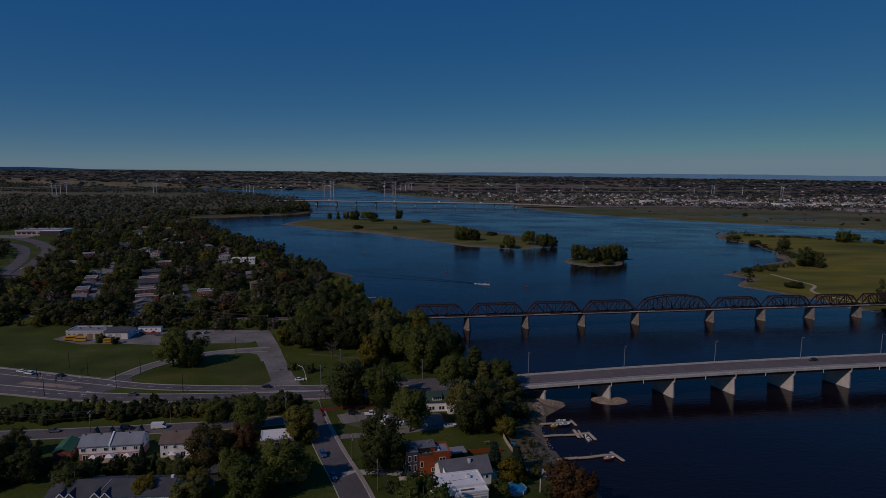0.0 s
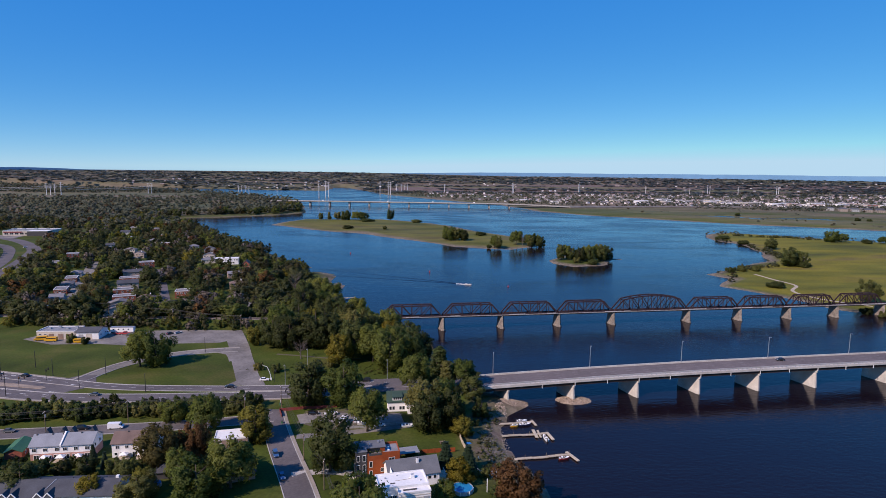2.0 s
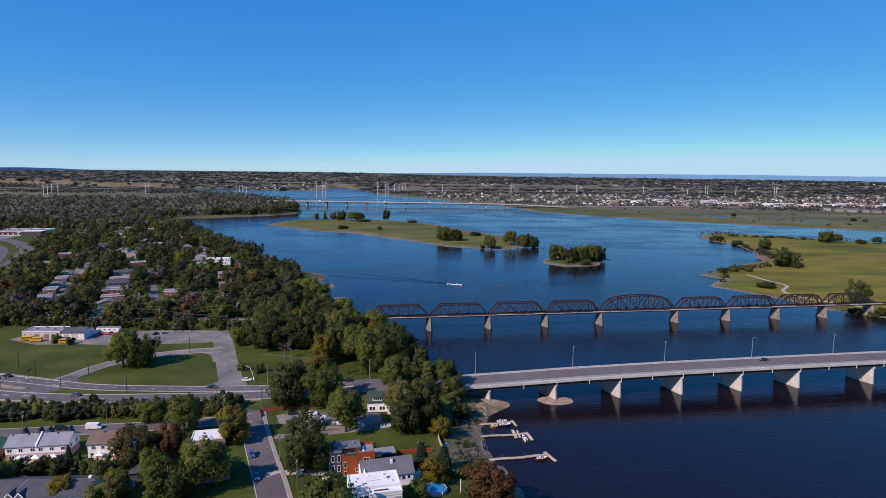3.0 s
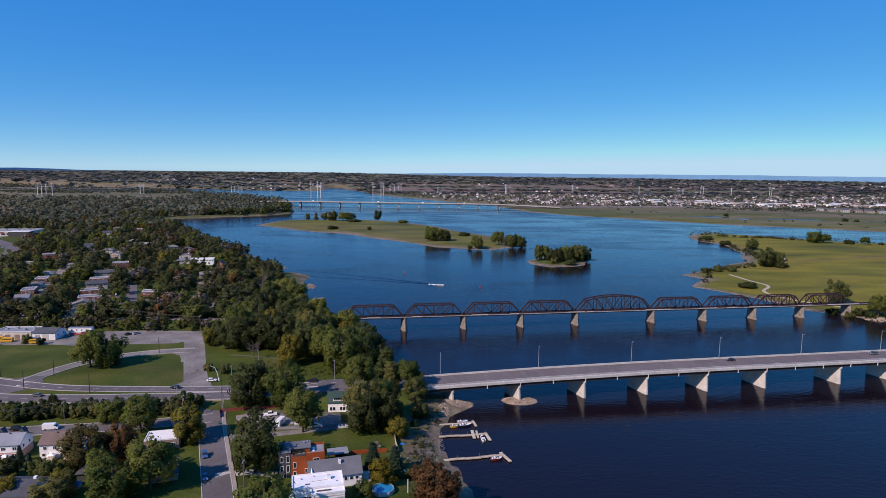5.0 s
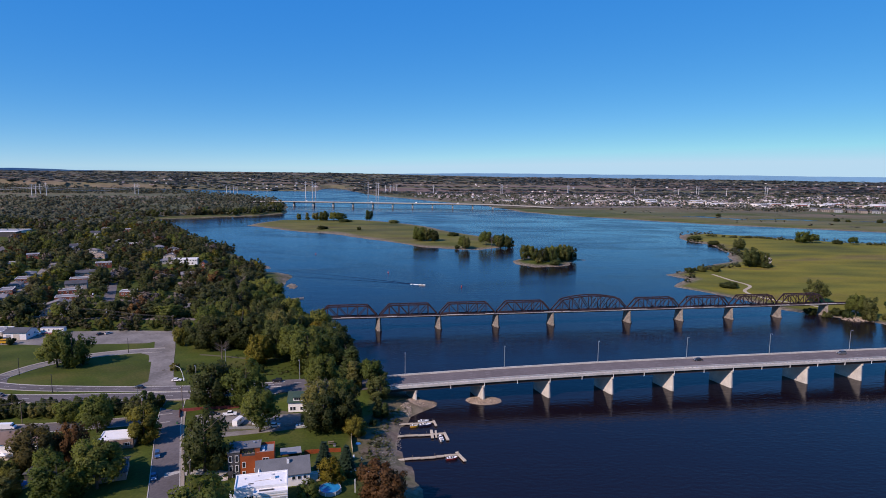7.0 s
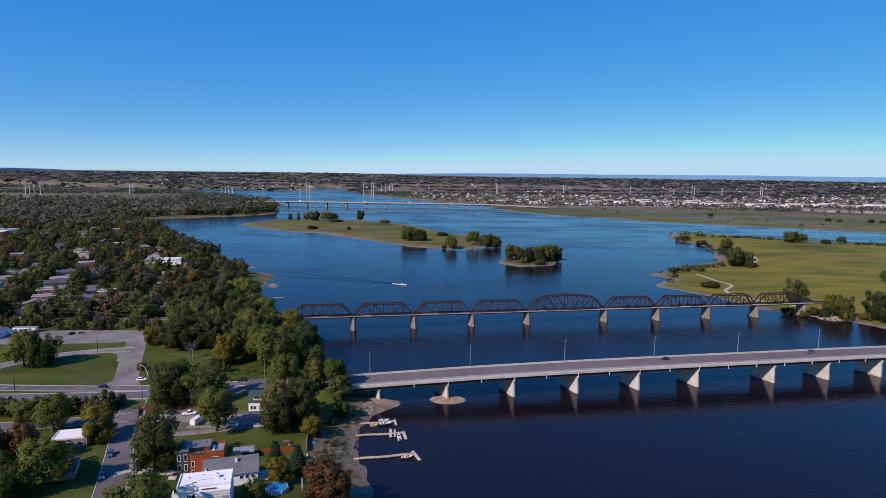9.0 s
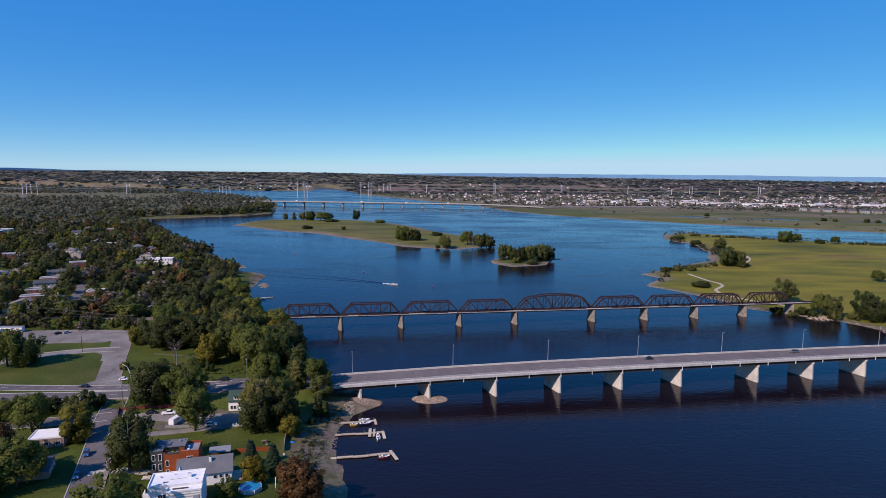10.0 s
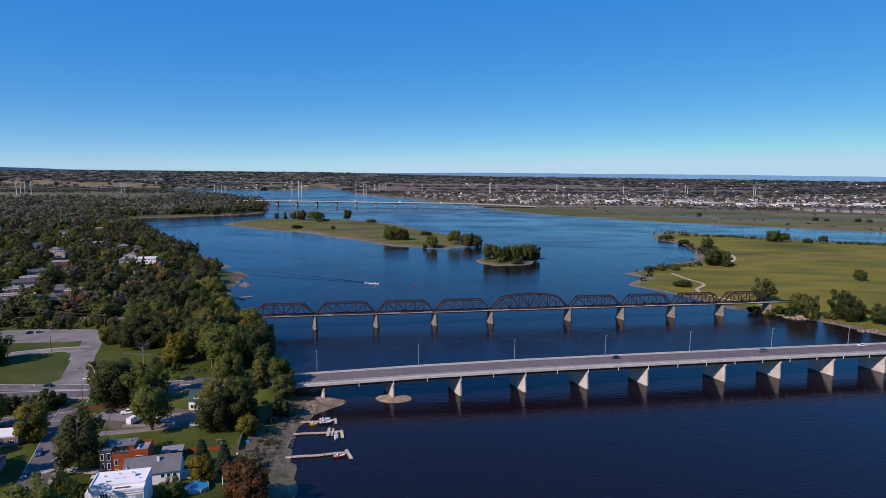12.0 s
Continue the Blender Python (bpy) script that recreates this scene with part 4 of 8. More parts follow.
def conifer(name, label, height, width, seed):
    rng = np.random.default_rng(seed)
    t = thing(name, label, "tree")
    part("trunk", Build().tube([(0, 0, -0.3), (0, 0, height * 0.9)], [0.22, 0.04], 7), M["bark"], t)
    n = 900
    u = rng.uniform(0, 1, n) ** 1.4
    z = height * (0.06 + 0.92 * u)
    ra = width / 2 * (1 - u) * rng.uniform(0.55, 1.05, n) * (0.85 + 0.15 * np.sin(z * 5))
    a = rng.uniform(0, math.tau, n)
    p = np.stack([np.cos(a) * ra, np.sin(a) * ra, z - ra * 0.35], -1)
    out = np.stack([np.cos(a), np.sin(a), np.full(n, -0.35)], -1)
    side = np.stack([-np.sin(a), np.cos(a), np.zeros(n)], -1)
    s = 0.09 * width * rng.uniform(0.7, 1.4, n)[:, None] + 0.1
    quad = np.stack([p - out * s * 1.5, p + side * s, p + out * s * 1.6, p - side * s], 1).reshape(-1, 3)
    q = np.arange(n)[:, None] * 4
    cone = [(math.cos(k * math.tau / 9) * width * 0.36, math.sin(k * math.tau / 9) * width * 0.36, height * 0.08) for k in range(9)] + [(0, 0, height * 0.95)]
    f = np.concatenate([q + [0, 1, 2], q + [0, 2, 3], np.array([[k, (k + 1) % 9, 9] for k in range(9)]) + n * 4])
    part("crown", numpy_mesh("crown", np.concatenate([quad, cone]), f, M["needle"]), None, t)
    return t


def bare_tree(height, width, seed):
    rng = np.random.default_rng(seed)
    t = thing("bare_tree", "leafless grey tree with fine branches", "tree")
    b = trunk_build(height, width, rng, 9, 0.8)
    for i in range(60):
        a, u = rng.uniform(0, math.tau), rng.uniform(0.4, 0.9)
        s = Vector((math.cos(a) * width * 0.2 * rng.uniform(0, 1), math.sin(a) * width * 0.2, height * u))
        b.tube([s, s + Vector((math.cos(a) * width * 0.25, math.sin(a) * width * 0.25, height * 0.14))], [0.06, 0.02], 3, False)
    part("crown", b, M["bare"], t)
    return t


# prototypes are 1:1 in metres; copies are scaled a little
TREES = {
    "round_a": tree_prototype("tree", "broad green leafy tree on the grass", M["leaf"], 14, 12, "round", 2350, 0.39, 30, 1, low=0.38),
    "round_b": tree_prototype("tree", "broad green leafy tree on the grass", M["leaf"], 14, 12.5, "wide", 2350, 0.39, 32, 2, low=0.18),
    "round_c": tree_prototype("tree", "broad green leafy tree on the grass", M["leaf_mid"], 15, 11, "wide", 2250, 0.39, 30, 3, low=0.2),
    "poplar": tree_prototype("tree", "tall narrow green tree by the river", M["leaf_mid"], 15, 8.0, "tall", 2000, 0.36, 30, 4, low=0.13),
    "dark_a": tree_prototype("tree", "dense dark green maple beside the street", M["leaf_dark"], 13, 11.5, "round", 2400, 0.39, 32, 5, low=0.16),
    "dark_b": tree_prototype("tree", "dense dark green tree in the woods", M["leaf_dark"], 14, 11.5, "wide", 2300, 0.39, 30, 6, low=0.16),
    "yellow": tree_prototype("tree", "tree with yellowing autumn leaves", M["leaf_yellow"], 11, 9.5, "round", 2300, 0.37, 26, 7, low=0.14),
    "rust": tree_prototype("tree", "tree with russet autumn leaves", M["leaf_rust"], 11.5, 11, "round", 2600, 0.37, 30, 8, low=0.14),
    "bronze": tree_prototype("tree", "broad tree with bronze green leaves", M["leaf_bronze"], 13, 12.5, "round", 2500, 0.38, 32, 15, low=0.14),
    "bush": tree_prototype("bush", "rounded green bush", M["leaf_mid"], 4.2, 5.5, "round", 850, 0.31, 14, 9, low=0.14),
    "bush_dark": tree_prototype("bush", "dense dark green bush", M["leaf_dark"], 4.0, 5.0, "round", 850, 0.31, 14, 10, low=0.14),
    "clump": tree_prototype("bush", "dense green thicket on the shore", M["leaf_mid"], 9.5, 16, "round", 2600, 0.47, 44, 13, low=0.12),
    "clump_dark": tree_prototype("bush", "dense dark green thicket on the shore", M["leaf_dark"], 9.5, 16, "round", 2600, 0.47, 44, 14, low=0.12),
    "conifer": conifer("conifer", "dark green spruce in the garden", 11, 6.0, 11),
    "bare": bare_tree(14, 9, 12),
}
USED = set()


def plant(kind, x, y, scale=1.0, tall=1.0, z=None, label="", group=""):
    z = flat_z(x, y) if z is None else z
    m = Matrix.Translation((x, y, z)) @ Matrix.Rotation((x * 7.3 + y * 3.1) % math.tau, 4, "Z")
    if kind in USED:
        t = copy_thing(TREES[kind], m)
    else:
        t = TREES[kind]
        t.matrix_basis = m
        USED.add(kind)
    t.scale = (scale, scale, scale * tall)
    return tagged(t, label, "", group)


def scatter(name, label, protos, spots, sizes, category="trees"):
    """Many trees as one mesh: crowns and stems of uncounted woods."""
    for key, (pv, pf, pn, mat) in protos.items():
        pick = [i for i in range(len(spots)) if spots[i][3] == key]
        if not pick:
            continue
        vs, fs, ns = [], [], []
        for j, i in enumerate(pick):
            x, y, z, _ = spots[i]
            w, h = sizes[i]
            a = RNG.uniform(0, math.tau)
            ca, sa = math.cos(a), math.sin(a)
            q = pv * np.array([w, w, h])
            vs.append(np.stack([q[:, 0] * ca - q[:, 1] * sa + x, q[:, 0] * sa + q[:, 1] * ca + y, q[:, 2] + z], -1))
            fs.append(pf + j * len(pv))
            ns.append(np.stack([pn[:, 0] * ca - pn[:, 1] * sa, pn[:, 0] * sa + pn[:, 1] * ca, pn[:, 2]], -1))
        tagged(new(name, numpy_mesh(name, np.concatenate(vs), np.concatenate(fs), mat, normals=np.concatenate(ns))), label, category, kind="stuff")


def small_proto(seed, lobes, cards, card, level=1):
    return crown_arrays(1.0, 1.0, lobes, cards, card, "round", np.random.default_rng(seed), level, 0.2)


mid_a, mid_b, mid_c = small_proto(21, 8, 130, 0.075), small_proto(22, 7, 130, 0.075), small_proto(23, 9, 125, 0.075)
far_a, far_b = small_proto(24, 2, 12, 0.17), small_proto(25, 2, 12, 0.17)
full_a, full_b, full_c = small_proto(26, 11, 310, 0.055), small_proto(27, 10, 310, 0.055), small_proto(28, 12, 300, 0.055)


# ---- hedges, trees and woods ----
NAMED_TREES = {
    "dark_a": "-199 187 1.1 0.95; -197 177 1.0 0.9; -188.2 184.3 0.95 0.85; -92.4 254.2 1.52 1.01; -122 338 1.5 1.05; -101 339.7 1.55 1.21; -38.6 230.8 1.26 0.97; -166.5 177.2 0.88 0.88; 354.7 427 1.35 1.0; 378.5 682.7 1.81 0.94; 136.7 702.4 1.75 1.18",
    "bronze": "-131.5 195.5 1.25 0.95",
    "round_c": "-127.3 173.9 0.9 0.61; -82.1 322.2 1.34 1.3; -51.7 310.5 1.48 0.93; -34.2 236.3 1.74 1.02; 359.4 445 1.3 1.0; 324.8 492 1.25 1.05; 369 418 1.2 0.8; 367 682 1.54 1.13; 430.6 836.3 1.59 0.67; -4.7 898.6 2.02 0.73; 101.5 845.5 1.76 0.86; 117 714.7 1.73 1.1; 164.7 722.3 1.75 0.94; -284.8 1247.3 0.95 1.03; -250.8 1251.1 1.2 0.94; -232.5 1239.4 1.61 0.79; -142.6 1279.1 1.40 1.15",
    "rust": "-120.9 199.2 0.83 1.59; -9 175.7 1.19 1.08",
    "round_a": "-126.3 225.2 1.04 1.06; -101.3 180.9 1.15 1.05; -63 227.1 1.19 1.14; -70.4 314.7 1.37 1.25; -45.8 266.1 1.06 1.2; -191.5 303.5 1.2 1.2; 476.5 591.2 0.95 0.86; 592.6 929.3 1.48 0.69; 645.6 911.7 1.01 0.86; -201.2 1229.3 2.54 0.92; 75.2 856.5 1.5 1.25; 152.9 712.4 2.04 1",
    "round_b": "-109.2 173.3 1.12 0.85; -76.9 254.5 1.16 1.15; -55 149.5 1.25 1.22; -60.2 301.1 1.42 1.24; -32.3 175.1 0.53 0.84; -183.5 303.8 1.15 1.12; -143 235.6 0.72 0.96; 576.7 928 1.42 0.96; -22.3 904.5 1.66 1.04",
    "yellow": "-105.1 219.1 1.32 0.94; -142.5 174.3 0.79 0.86; -87.7 309.4 1.3 1.19; -24.9 225.9 0.86 0.82; -27.5 186.4 0.84 0.92; -144 344 0.95 1.1",
    "dark_b": "-71.5 193 1.27 1.2; -107 340 1.6 1.1",
    "poplar": "-35 284 1.6 0.8; -24.7 263.8 1.84 0.64; -17.9 245.9 0.69 0.95; -268 1249 1.3 0.9; -240 1248 1.2 0.8; -228 1236 1.5 1.0; -14.8 246 0.63 0.8",
    "conifer": "-31.9 198.4 0.95 0.87; -24 197.8 0.94 0.8",
    "bare": "-110.8 318.5 0.95 0.75; -149.6 467.8 1.19 1.34; 88.5 844.5 1.79 0.84",
    "bush_dark": "297.5 454 1.5 1.0; 316 450 1.6 0.9; 376 407 2.2 0.9; 281.9 553.3 3.3 0.8; 383.2 678.9 3.88 1.08; 279.4 638.4 1.7 0.89; 625.4 917.3 3.5 0.75; 422 961.4 4.77 0.67; 425.1 901.5 3.78 0.91; -182.6 1204.5 5.51 0.73; -200.6 1062.6 4.05 0.94; 30.5 972.4 4.08 0.8; 39 822 1.88 1.04; -133 1049.1 1.6 1.25",
    "bush": "325.2 441 1.9 1.1; 330.5 435 1.6 0.95; 345 434 1.5 0.9; 306 447 1.3 0.8; 312 647.6 2.02 1.02; 296.1 646.7 2.02 0.87; -83.5 1202.8 4.17 0.85; 125.6 693 1.68 2.06; 142.6 685.5 2.38 1.44",
}
TREE_NOTES = {"rust": "broad tree with dark russet leaves by the shore", "bare": "leafless grey tree with fine branches"}
for kind, text in NAMED_TREES.items():
    for row in text.split("; "):
        tx, ty, ts, tt = (float(q) for q in row.split())
        if kind == "bush" or kind == "bush_dark":
            note = "rounded bush on the island meadow" if ty > 500 else "dense green bush on the shore"
        elif ty > 1200 or (tx > -120 and ty > 690):
            note = "leafy tree on the low grassy island"
        elif tx > 280:
            note = "leafy green tree on the meadow shore"
        else:
            note = TREE_NOTES.get(kind, "")
        tt = min(tt, 23.0 / (15 * ts)) * 0.9
        if kind in ("bush", "bush_dark") and ts > 1.9:
            base = 5.5 if kind == "bush" else 5.0
            plant("clump" if kind == "bush" else "clump_dark", tx, ty, ts * base / 16, tt * 1.35, label=note)
        elif ts > 1.7:
            reach = ts * 3.4
            plant(kind, tx - reach, ty + 1.5, ts * 0.68, tt * 1.45, label=note)
            plant("round_c" if kind != "round_c" else "dark_b", tx + reach * 0.9, ty - 1.0, ts * 0.62, tt * 1.4, label=note)
            plant("round_a", tx + 0.2 * reach, ty + 4.0, ts * 0.6, tt * 1.6, label=note)
        else:
            plant(kind, tx, ty, ts * 1.13, tt, label=note)
NEAR_SPOTS = [tuple(float(q) for q in row.split())[:2] for text in NAMED_TREES.values() for row in text.split("; ")]

# hedge between the back street and the boulevard
hedge_rng = np.random.default_rng(31)
for i in range(92):
    hx = -330 + 2.45 * i
    hy = float(np.interp(hx, [-330, -240, -200, -165, -104], [221, 234, 239, 242, 250])) + (-3.0 if i % 2 else 2.2) + hedge_rng.uniform(-1.6, 1.6)
    if hx > -112:
        break
    s = hedge_rng.uniform(1.2, 1.75)
    plant(("bush_dark", "bush", "bush", "bush_dark")[i % 4], hx, hy, s, hedge_rng.uniform(0.75, 1.1), 4.5, "bushy green hedge shrub along the boulevard", "shrubs of the hedge")
for hx, hy, k, s in ((-178, 193, "bush_dark", 1.0), (-172, 192, "bush_dark", 0.8), (-163, 193, "bush_dark", 0.8), (-156, 193.5, "dark_b", 0.32), (-149, 194, "conifer", 0.5), (-193, 196, "dark_b", 0.6), (-184, 189, "bush_dark", 1.3), (-176, 188, "bush_dark", 1.2), (-168, 188.5, "bush_dark", 1.3), (-160, 188, "bush_dark", 1.2), (-152, 188.5, "bush_dark", 1.4), (-143, 189, "bush_dark", 1.3), (-135, 189.5, "bush_dark", 1.2), (-190, 191, "bush_dark", 1.5), (-198, 192, "bush_dark", 1.6), (-203, 203, "dark_a", 0.75), (-133, 199, "bush_dark", 1.0),
                     (-156.5, 200, "conifer", 0.5), (-136, 184, "round_c", 0.55), (-128, 178.5, "yellow", 0.7), (-119, 184, "round_a", 0.8), (-112, 190, "dark_a", 0.45), (-104, 196, "round_b", 0.5), (-16, 178, "bush", 0.8), (-14, 186, "bush", 0.6), (-18, 192, "bush", 0.7), (-22, 191, "bush_dark", 0.6), (-13, 200, "bush", 0.5), (-19, 238, "bush", 0.6), (-152, 190, "bush_dark", 0.9), (-58.5, 174.5, "bush_dark", 0.8), (-61.5, 176, "bush_dark", 0.9), (-64.5, 177.5, "bush_dark", 0.85), (-67, 179, "bush_dark", 0.8),
                     (-160, 195, "bush_dark", 0.9), (-146, 194, "bush_dark", 0.7), (-170, 194, "bush", 0.7), (-137, 192, "bush", 0.8), (-128, 299, "bush", 0.9), (-118, 296, "bush", 1.0), (-100, 296, "bush_dark", 0.9),
                     (-92, 303, "bush", 0.8), (-84, 298, "bush", 0.9), (-40, 273, "bush", 1.0), (-28, 284, "bush_dark", 1.2), (-32, 300, "bush", 1.4), (-45, 322, "bush_dark", 1.6), (-58, 345, "bush", 1.6), (-66, 362, "bush_dark", 1.8),
                     (-72, 385, "bush", 1.7), (-253, 345, "bush", 1.1), (-243, 342, "bush_dark", 1.0)):
    plant(k, hx, hy, s, 1.1, label="low green bush beside the bank")

# streets and clearings that stay free of trees: x, y, reach
HOUSE_SPOTS = [
    (-325, 558), (-314, 531), (-302, 505), (-292, 480), (-279, 455), (-270, 431), (-261, 410),
    (-437, 618), (-380, 561), (-368, 534), (-356, 508), (-346, 484), (-331, 455), (-318, 428),
    (-368, 590), (-448, 746), (-449, 669), (-407, 714), (-379, 678), (-340, 615), (-542, 985), (-525, 968), (-495, 962), (-729, 1137), (-258, 448),
    (-436, 723), (-316, 724), (-297, 674), (-288, 646), (-230, 561), (-209, 508), (-241, 473),
    (-420, 800), (-470, 840), (-390, 770), (-350, 760), (-560, 880), (-510, 900), (-440, 880), (-600, 1010), (-480, 1010)]


def clear_of_homes(x, y):
    ok = np.ones(x.shape, bool)
    for hx, hy in HOUSE_SPOTS + [(-265, 640), (-235, 612)]:
        fx, fy = -hx / math.hypot(hx, hy), -hy / math.hypot(hx, hy)     # towards the open side of the lot
        along = (x - hx) * fx + (y - hy) * fy
        across = np.abs((x - hx) * fy - (y - hy) * fx)
        ok &= ~((across < 10.0) & (along > -9) & (along < 24))
    for line, reach in (([(-427, 500), (-462, 582), (-498, 661), (-544, 744), (-626, 827), (-705, 892)], 13), ([(-470, 560), (-526, 672), (-600, 767), (-700, 830)], 11),
                        ([(-303, 420), (-345, 505), (-380, 580)], 7), ([(-236, 430), (-280, 520), (-320, 600)], 5), ([(-190, 440), (-150, 470)], 9)):
        for (x0, y0), (x1, y1) in zip(line, line[1:]):
            dx, dy = x1 - x0, y1 - y0
            t = np.clip(((x - x0) * dx + (y - y0) * dy) / (dx * dx + dy * dy), 0, 1)
            ok &= np.hypot(x - x0 - t * dx, y - y0 - t * dy) > reach
    ok &= ~((x < -590) & (x > -740) & (y > 800) & (y < 960))
    ok &= ~((x > -300) & (x < -140) & (y < 372))
    return ok


def woods(count, ylo, yhi, xlo, xhi, wide, tall, keys, weights, test, seed, bias=1.0):
    rng = np.random.default_rng(seed)
    y = ylo + (yhi - ylo) * rng.uniform(0, 1, count) ** bias
    lo, hi = xlo(y), xhi(y)
    x = lo + (hi - lo) * rng.uniform(0, 1, count)
    z, cov = ground_at(x, y)
    ok = (z > 0.35) & test(x, y)
    x, y, z = x[ok], y[ok], z[ok]
    names = rng.choice(keys, len(x), p=weights)
    sp = [(x[i], y[i], z[i] - 0.3, str(names[i])) for i in range(len(x))]
    si = [(rng.uniform(*wide), rng.uniform(*tall)) for i in range(len(x))]
    return sp, si


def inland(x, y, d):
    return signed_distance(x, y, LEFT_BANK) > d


mid_set = {"green": (*mid_a, M["leaf_woods"]), "olive": (*mid_b, M["leaf_olive"]), "dark": (*mid_b, M["leaf_dark"]), "yellow": (*mid_c, M["leaf_yellow"]), "rust": (*mid_c, M["leaf_rust"]), "bare": (*mid_a, M["far_bare"]), "light": (*mid_a, M["leaf"])}
mix_keys, mix_p = ["green", "olive", "dark", "yellow", "rust", "bare", "light"], [0.34, 0.18, 0.29, 0.025, 0.035, 0.04, 0.09]
sp, si = woods(1480, 388, 1150, lambda y: -0.78 * y - 70, lambda y: np.interp(y, [388, 500, 700, 900, 1150], [-102, -135, -205, -350, -540]), (11, 21), (9, 15.5), mix_keys, mix_p,
               lambda x, y: inland(x, y, 6) & inland(x, y, 8) & clear_of_homes(x, y), 41, 1.15)
near_set = {"green": (*full_a, M["leaf_woods"]), "olive": (*full_b, M["leaf_olive"]), "dark": (*full_c, M["leaf_dark"]), "yellow": (*full_b, M["leaf_yellow"]), "rust": (*full_a, M["leaf_rust"]), "bare": (*full_c, M["far_bare"]), "light": (*full_c, M["leaf"])}
near_i = [i for i in range(len(sp)) if sp[i][1] < 570]
far_i = [i for i in range(len(sp)) if sp[i][1] >= 570]
scatter("woodland", "dense suburban trees turning autumn colours", near_set, [sp[i] for i in near_i], [si[i] for i in near_i])
scatter("woodland", "dense suburban trees turning autumn colours", mid_set, [sp[i] for i in far_i], [si[i] for i in far_i])
# thicket along the railway bank and the wood beside the river
sp, si = woods(620, 374, 440, lambda y: -0.78 * y - 90, lambda y: y * 0 - 95, (5, 8.5), (5, 9), mix_keys, [0.30, 0.26, 0.20, 0.06, 0.03, 0.03, 0.12], lambda x, y: clear_of_homes(x, y) & inland(x, y, 8) & (np.abs(y - 389.7 - (-95 - x) * 0.03 + 2) < 17) & (np.abs(y - 389.7 - (-95 - x) * 0.03) > 4.5), 42)
scatter("thicket", "bushy trees along the railway bank", mid_set, sp, si)
wood_rng = np.random.default_rng(43)
taken = [q for q in NEAR_SPOTS if q[1] < 520]
planted = 0
for k in range(3000):
    wx, wy = wood_rng.uniform(-142, -30), wood_rng.uniform(314, 486)
    if wx + 5 > np.interp(wy, [277, 294, 347, 380, 404, 442, 480], [-21, -25, -48, -74, -93, -110, -126]) or wx < -131 - (wy - 312) * 0.1 or (wy < 335 and wx < -76) or (380 < wy < 396 and wx < -90):
        continue
    if signed_distance(np.array([wx]), np.array([wy]), LEFT_BANK)[0] < 3.5 or min(math.hypot(wx - q[0], wy - q[1]) for q in taken) < 9.0:
        continue
    taken.append((wx, wy))
    kind = ("round_a", "round_b", "round_c", "dark_a", "round_c", "round_a", "dark_b", "yellow")[planted % 8]
    s = wood_rng.uniform(1.0, 1.5)
    plant(kind, wx, wy, s, wood_rng.uniform(0.85, 1.1), label="tall leafy tree in the riverside wood", group="trees of the riverside wood")
    planted += 1
    if planted >= 62:
        break

sp, si = woods(900, 1000, 1600, lambda y: y * 0 - 700, lambda y: y * 0 - 330, (14, 25), (13, 20), mix_keys, mix_p, lambda x, y: inland(x, y, 10) & ~inland(x, y, 55), 50)
scatter("bay_wood", "tall trees along the shore of the bay", mid_set, sp, si)
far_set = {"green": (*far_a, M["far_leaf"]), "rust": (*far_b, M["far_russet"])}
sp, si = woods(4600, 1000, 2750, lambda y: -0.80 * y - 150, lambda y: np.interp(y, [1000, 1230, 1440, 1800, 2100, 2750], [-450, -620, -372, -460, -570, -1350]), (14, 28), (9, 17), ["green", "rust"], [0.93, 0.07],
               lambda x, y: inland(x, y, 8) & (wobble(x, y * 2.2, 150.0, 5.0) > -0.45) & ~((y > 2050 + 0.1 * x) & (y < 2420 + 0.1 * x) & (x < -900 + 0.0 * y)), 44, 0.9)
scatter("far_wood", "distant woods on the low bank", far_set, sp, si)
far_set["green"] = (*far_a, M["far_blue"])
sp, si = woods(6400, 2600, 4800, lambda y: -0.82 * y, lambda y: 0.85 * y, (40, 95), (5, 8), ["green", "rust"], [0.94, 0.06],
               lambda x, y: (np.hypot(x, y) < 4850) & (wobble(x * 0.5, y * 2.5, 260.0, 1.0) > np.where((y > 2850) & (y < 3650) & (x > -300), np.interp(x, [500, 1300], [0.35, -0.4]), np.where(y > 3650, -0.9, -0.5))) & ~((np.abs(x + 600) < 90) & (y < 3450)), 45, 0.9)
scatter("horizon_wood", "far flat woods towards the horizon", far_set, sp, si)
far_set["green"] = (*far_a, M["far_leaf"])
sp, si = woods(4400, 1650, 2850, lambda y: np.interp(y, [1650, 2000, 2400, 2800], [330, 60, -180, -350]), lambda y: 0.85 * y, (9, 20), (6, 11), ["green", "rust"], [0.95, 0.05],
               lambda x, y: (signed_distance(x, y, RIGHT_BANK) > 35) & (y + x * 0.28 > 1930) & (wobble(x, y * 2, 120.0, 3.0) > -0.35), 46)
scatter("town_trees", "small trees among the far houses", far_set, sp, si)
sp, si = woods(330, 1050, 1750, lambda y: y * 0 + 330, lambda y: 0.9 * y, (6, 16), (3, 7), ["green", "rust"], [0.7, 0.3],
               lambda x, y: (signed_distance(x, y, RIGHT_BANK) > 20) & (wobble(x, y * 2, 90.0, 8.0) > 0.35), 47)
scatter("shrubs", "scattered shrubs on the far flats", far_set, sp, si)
sp, si = woods(3600, 600, 1100, lambda y: y * 0 + 240, lambda y: y * 0 + 1100, (6, 12), (3.5, 7), ["green", "rust"], [0.75, 0.25],
               lambda x, y: (signed_distance(x, y, MARSH) > 3) & (signed_distance(x, y, MARSH) < 20) & (y > 600) & (wobble(x, y, 38.0, 2.0) > -0.1), 48)
